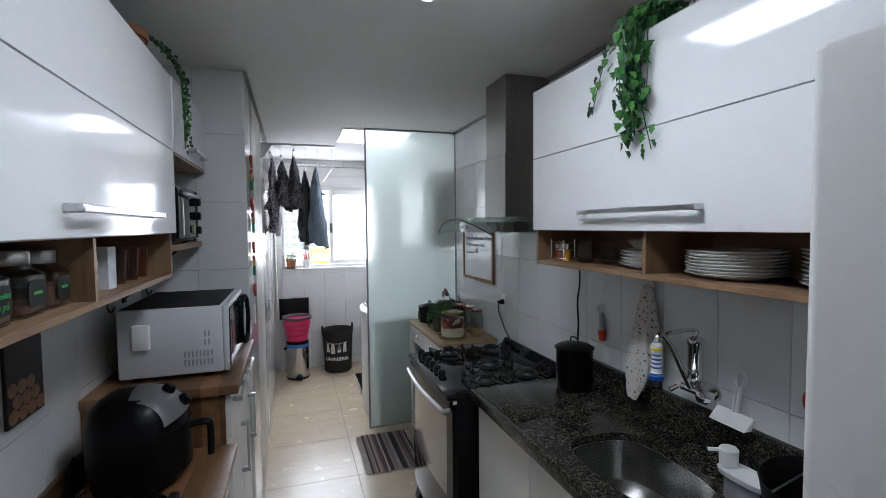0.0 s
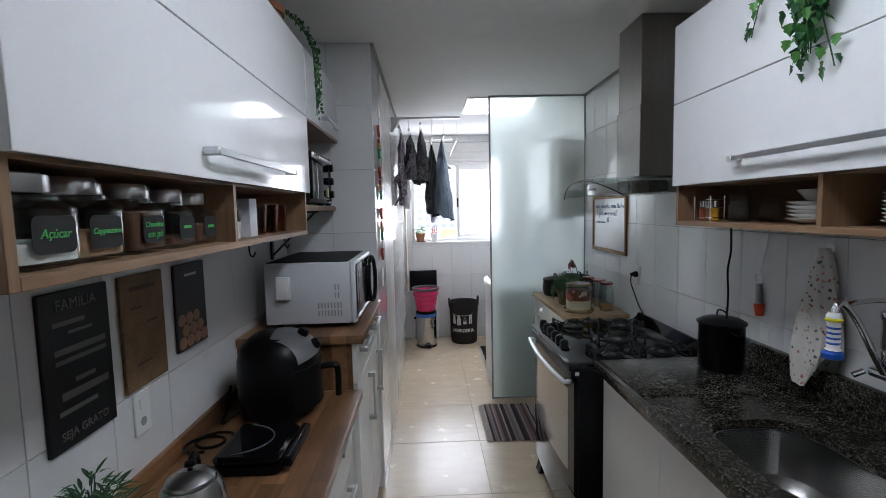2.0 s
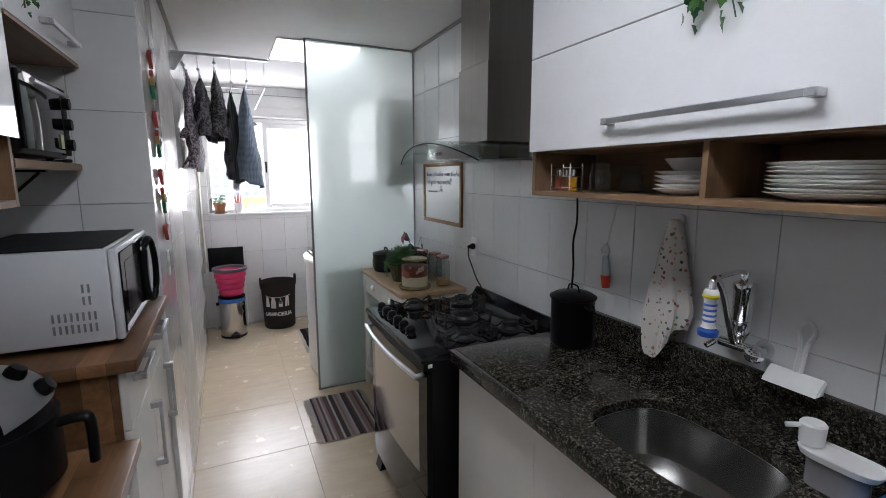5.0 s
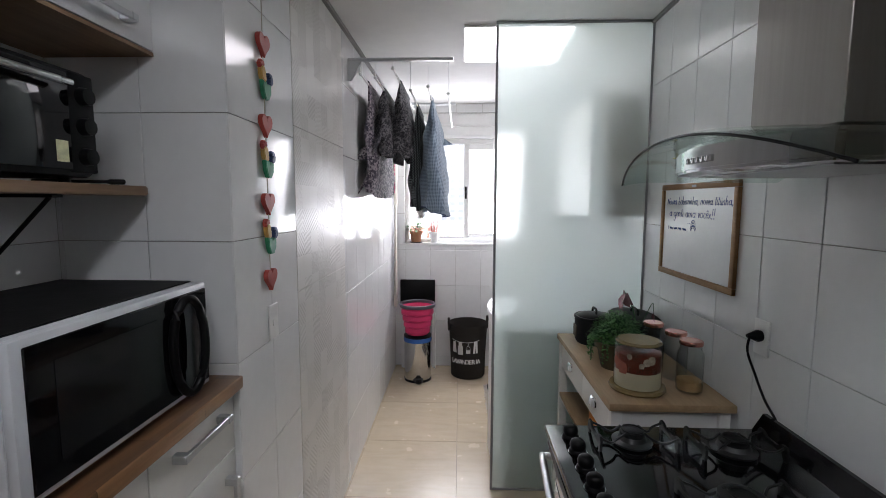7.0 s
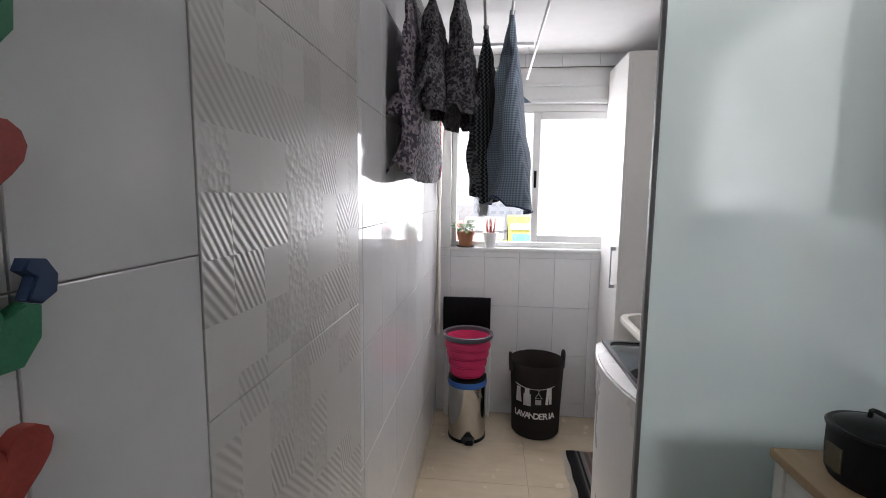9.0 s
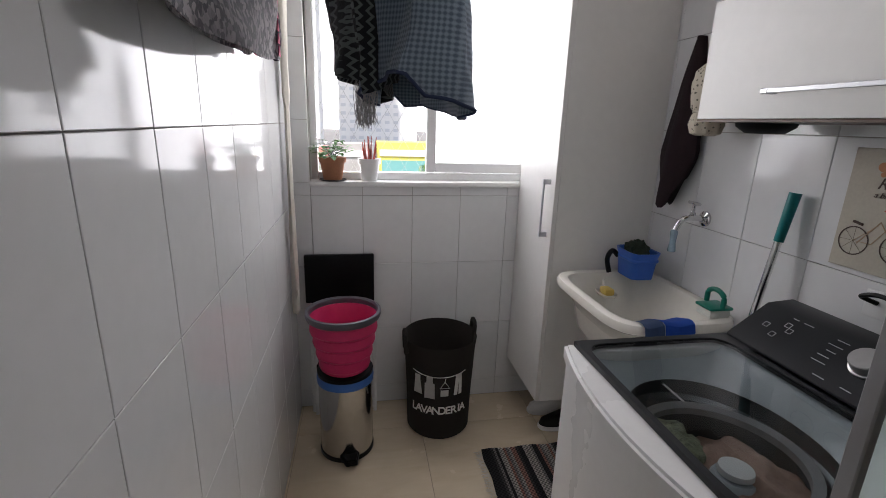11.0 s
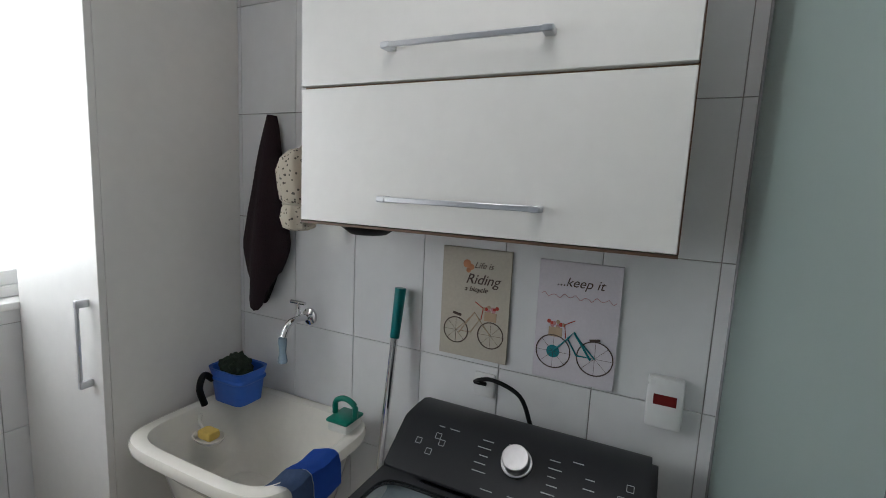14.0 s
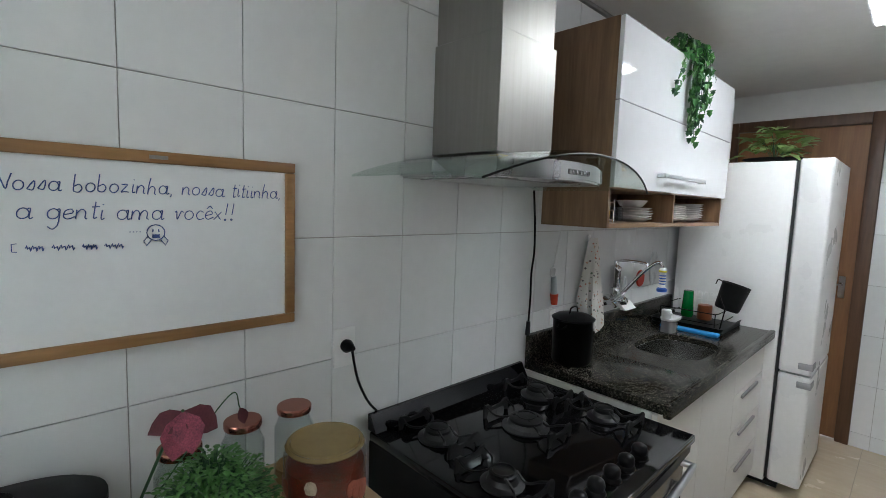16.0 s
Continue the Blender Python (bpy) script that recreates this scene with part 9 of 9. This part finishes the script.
vine(iv, [(0.95, 0.34, 2.39), (0.86, 0.38, 2.37), (0.855, 0.42, 2.30), (0.86, 0.47, 2.20), (0.865, 0.49, 2.16)], IV, -1, rr, 0.012)
for k in range(4):
    y0 = 0.18 + 0.04 * k
    vine(iv, [(1.05, y0, 2.39), (0.98, y0 + 0.02, 2.43), (0.92, y0, 2.40)], IV, -1, rr, 0.04)
for k in range(6):
    y0 = 0.13 + 0.04 * k
    vine(iv, [(1.02, y0, 2.385), (0.95, y0 + 0.01, 2.45), (0.90, y0 - 0.01, 2.465), (0.855, y0, 2.43)], IV, -1, rr, 0.05, 0.014)
tp_ = flower_pot("potted_plant", -0.78, 0.96, 2.3355, 0.085, 0.13, M_TERRA, "trailing plant in a terracotta pot on the cabinet")
SL = [ivy_leaf(0.016, M_LEAF2), ivy_leaf(0.014, M_LEAF)]
for k in range(4):
    vine(tp_, [(-0.76, 0.97, 2.465), (-0.68, 1.0, 2.45), (-0.615, 1.055 + 0.008 * k, 2.36), (-0.606, 1.075 + 0.008 * k, 2.25), (-0.606, 1.09 + 0.008 * k, 2.07 + 0.03 * k)], SL, 1, rr, 0.012, 0.007)
ft = thing("potted_plant", (0.74, -0.93, 1.965), "variegated leafy plant in a dark shallow dish", "potted plant", "potted plants")
part("dish", lathe([(0, 0.0005), (0.10, 0.0005), (0.17, 0.03), (0.175, 0.033), (0.165, 0.034), (0, 0.02)], (0.74, -0.93, 1.9655), 36), M_BLACKM, ft)
bush(ft, 0.74, -0.93, 1.99, 0.21, 0.26, 70, 0.105, 0.066, M_LEAFP, 8, True)

# ---- rag rugs ----
def rag(name, palette, scale, weave=0.5):
    m, n, l = nodes_of(name)
    b = n["Principled BSDF"]
    co, sp__ = n.new("ShaderNodeTexCoord"), n.new("ShaderNodeSeparateXYZ")
    l.new(co.outputs["Object"], sp__.inputs[0])
    k = n.new("ShaderNodeMath")
    k.operation = "MULTIPLY"
    k.inputs[1].default_value = scale
    l.new(sp__.outputs[0], k.inputs[0])
    fl, wn2 = n.new("ShaderNodeMath"), n.new("ShaderNodeTexWhiteNoise")
    fl.operation, wn2.noise_dimensions = "FLOOR", "1D"
    l.new(k.outputs[0], fl.inputs[0]), l.new(fl.outputs[0], wn2.inputs["W"])
    r = n.new("ShaderNodeValToRGB")
    r.color_ramp.interpolation = "CONSTANT"
    e = r.color_ramp.elements
    for q, c in enumerate(palette):
        el = e[q] if q < 2 else e.new(q / len(palette))
        el.position, el.color = q / len(palette), (*c, 1)
    l.new(wn2.outputs["Value"], r.inputs[0])
    w = n.new("ShaderNodeTexChecker")
    w.inputs["Scale"].default_value = 110
    l.new(co.outputs["Object"], w.inputs[0])
    mx = n.new("ShaderNodeMix")
    mx.data_type, mx.blend_type = "RGBA", "MULTIPLY"
    mx.inputs[0].default_value = weave
    l.new(r.outputs[0], mx.inputs[6]), l.new(w.outputs["Fac"], mx.inputs[7]), l.new(mx.outputs[2], b.inputs["Base Color"])
    b.inputs["Roughness"].default_value = 0.95
    bp = n.new("ShaderNodeBump")
    bp.inputs["Strength"].default_value, bp.inputs["Distance"].default_value = 0.8, 0.004
    l.new(w.outputs["Fac"], bp.inputs["Height"]), l.new(bp.outputs[0], b.inputs["Normal"])
    return m


def rug(x0, x1, y0, y1, material, label, seed):
    t = thing("rug", ((x0 + x1) / 2, (y0 + y1) / 2, 0), label, "rug", "rag rugs")
    bm = B()
    nx, ny = 30, 30
    g = [[bm.verts.new((x0 + (x1 - x0) * i / nx + 0.004 * math.sin(j * 0.7 + seed), y0 + (y1 - y0) * j / ny + 0.004 * math.sin(i * 0.5), 0.007 + 0.002 * noise.noise(Vector((i * 0.3, j * 0.3, seed))))) for j in range(ny + 1)] for i in range(nx + 1)]
    for i in range(nx):
        for j in range(ny):
            bm.faces.new((g[i][j], g[i + 1][j], g[i + 1][j + 1], g[i][j + 1]))
    bmesh.ops.solidify(bm, geom=list(bm.faces), thickness=0.005)
    part("weave", bm, material, t)
    rr_ = random.Random(seed)
    for xe, s in ((x0, -1), (x1, 1)):
        fb = B()
        for k in range(int((y1 - y0) / 0.007)):
            y = y0 + k * 0.007
            tube([(xe, y, 0.006), (xe + s * rr_.uniform(0.012, 0.02), y + rr_.uniform(-0.005, 0.005), 0.003), (xe + s * rr_.uniform(0.025, 0.04), y + rr_.uniform(-0.008, 0.008), 0.002)], 0.0016, 4, fb)
        part("fringe", fb, M_FRINGE, t, "pale cotton fringe")["kind"] = "stuff"


M_FRINGE = mat("cotton_fringe", (0.6, 0.57, 0.52), 0.95)
rug(0.275, 0.655, 2.185, 2.805, rag("brown_rag_weave", ((0.09, 0.07, 0.065), (0.5, 0.44, 0.42), (0.72, 0.68, 0.68), (0.2, 0.12, 0.11), (0.42, 0.3, 0.28), (0.07, 0.07, 0.10), (0.62, 0.57, 0.58)), 68, 0.2), "brown and grey striped rag rug on the kitchen floor", 2)
rug(0.455, 0.90, 3.76, 4.47, rag("black_rag_weave", ((0.03, 0.03, 0.032), (0.62, 0.59, 0.55), (0.08, 0.075, 0.075), (0.46, 0.25, 0.2), (0.5, 0.48, 0.45), (0.03, 0.03, 0.03), (0.3, 0.28, 0.27)), 80, 0.7), "black and white woven rag rug on the laundry floor", 5)
rug(0.20, 0.60, -0.30, 1.09, rag("dark_rag_weave", ((0.02, 0.018, 0.018), (0.5, 0.46, 0.42), (0.12, 0.03, 0.03), (0.03, 0.03, 0.03), (0.45, 0.42, 0.4)), 70, 0.75), "dark patterned rag rug before the sink", 9)
# ---- tiles ----
TILES = {}


def tile_mesh(w, h, t, material, bev=0.0014):
    key = (round(w, 3), round(h, 3), t, material.name)
    if key not in TILES:
        bm = B()
        w2, h2 = w / 2 - 0.0011, h / 2 - 0.0011
        rim = [bm.verts.new((x * w2, y * h2, 0)) for x, y in ((-1, -1), (1, -1), (1, 1), (-1, 1))]
        mid = [bm.verts.new((x * w2, y * h2, t - bev * 0.6)) for x, y in ((-1, -1), (1, -1), (1, 1), (-1, 1))]
        top = [bm.verts.new((x * (w2 - bev), y * (h2 - bev), t)) for x, y in ((-1, -1), (1, -1), (1, 1), (-1, 1))]
        for a, b in ((rim, mid), (mid, top)):
            for k in range(4):
                bm.faces.new((a[k], a[(k + 1) % 4], b[(k + 1) % 4], b[k]))
        bm.faces.new(top)
        me = bpy.data.meshes.new("tile")
        bm.to_mesh(me)
        bm.free()
        me.materials.append(material)
        TILES[key] = me
    return TILES[key]


def cuts(lo, hi, seam, step):
    out, v = [lo], seam + math.ceil((lo - seam) / step + 1e-6) * step
    while v < hi - 0.004:
        if v - out[-1] > 0.012:
            out.append(v)
        v += step
    return out + [hi]


rnd = random.Random(4)


def lay(parent, us, vs, place, holes=(), t=0.0075, material=None, tilt=0.0012):
    """Tiles a flat wall: place(u, v) gives the pose of a tile's middle on the backing."""
    for u0, u1 in zip(us, us[1:]):
        for v0, v1 in zip(vs, vs[1:]):
            u, v = (u0 + u1) / 2, (v0 + v1) / 2
            if any(a <= u <= b and c <= v <= d for a, b, c, d in holes):
                continue
            ob = new("tile", tile_mesh(u1 - u0, v1 - v0, t, material or M_TILE))
            ob.parent = parent
            ob.matrix_basis = place(u, v) @ pose(0, 0, 0, math.degrees(rnd.uniform(-tilt, tilt)), math.degrees(rnd.uniform(-tilt, tilt)), 0)


ZS = cuts(0, ZC, 1.177, 0.357)
ZE = cuts(0, ZC, 1.179, 0.357)
lay(wall_east, cuts(YK, YB, 1.979, 0.25), ZE, lambda u, v: pose(XR + 0.006, u, v, 90, 0, -90))
lay(wall_pillar, cuts(YP, 2.205, YP, 0.25) , ZS, lambda u, v: pose(XC - 0.006, u, v, 90, 0, 90))
lay(wall_pillar, cuts(2.955, YB, 2.999, 0.25), cuts(0, ZC, 1.13, 0.385), lambda u, v: pose(XC - 0.006, u, v, 90, 0, 90))
lay(wall_pillar, cuts(XL, XC, -0.685, 0.25), ZS, lambda u, v: pose(u, YP + 0.006, v, 90, 0, 0))
lay(wall_west, cuts(YK, YP, YP, 0.25), ZS, lambda u, v: pose(XL - 0.006, u, v, 90, 0, 90))
lay(wall_north, cuts(XC, XR, -0.342, 0.25), cuts(0, WZ0, 1.177, 0.357), lambda u, v: pose(u, YB + 0.006, v, 90, 0, 0))
lay(wall_north_left, [XC, WX0], cuts(WZ0, ZC, 1.177, 0.357), lambda u, v: pose(u, YB + 0.006, v, 90, 0, 0))
lay(wall_north_right, cuts(WX1, XR, -0.342, 0.25), cuts(WZ0, ZC, 1.177, 0.357), lambda u, v: pose(u, YB + 0.006, v, 90, 0, 0))
lay(wall_north_top, cuts(WX0, WX1, -0.342, 0.25), [WZ1, ZC], lambda u, v: pose(u, YB + 0.006, v, 90, 0, 0))
lay(wall_south, cuts(XL, DX0 - 0.08, -0.342, 0.25), cuts(0, 2.25, 1.177, 0.357), lambda u, v: pose(u, YK - 0.006, v, 90, 0, 180))
lay(floor, cuts(XL, XR, 0.19, 0.62), cuts(YK - 0.15, YB, 2.22, 0.62), lambda u, v: pose(u, v, -0.0075), material=M_FLOOR, tilt=0.0004)
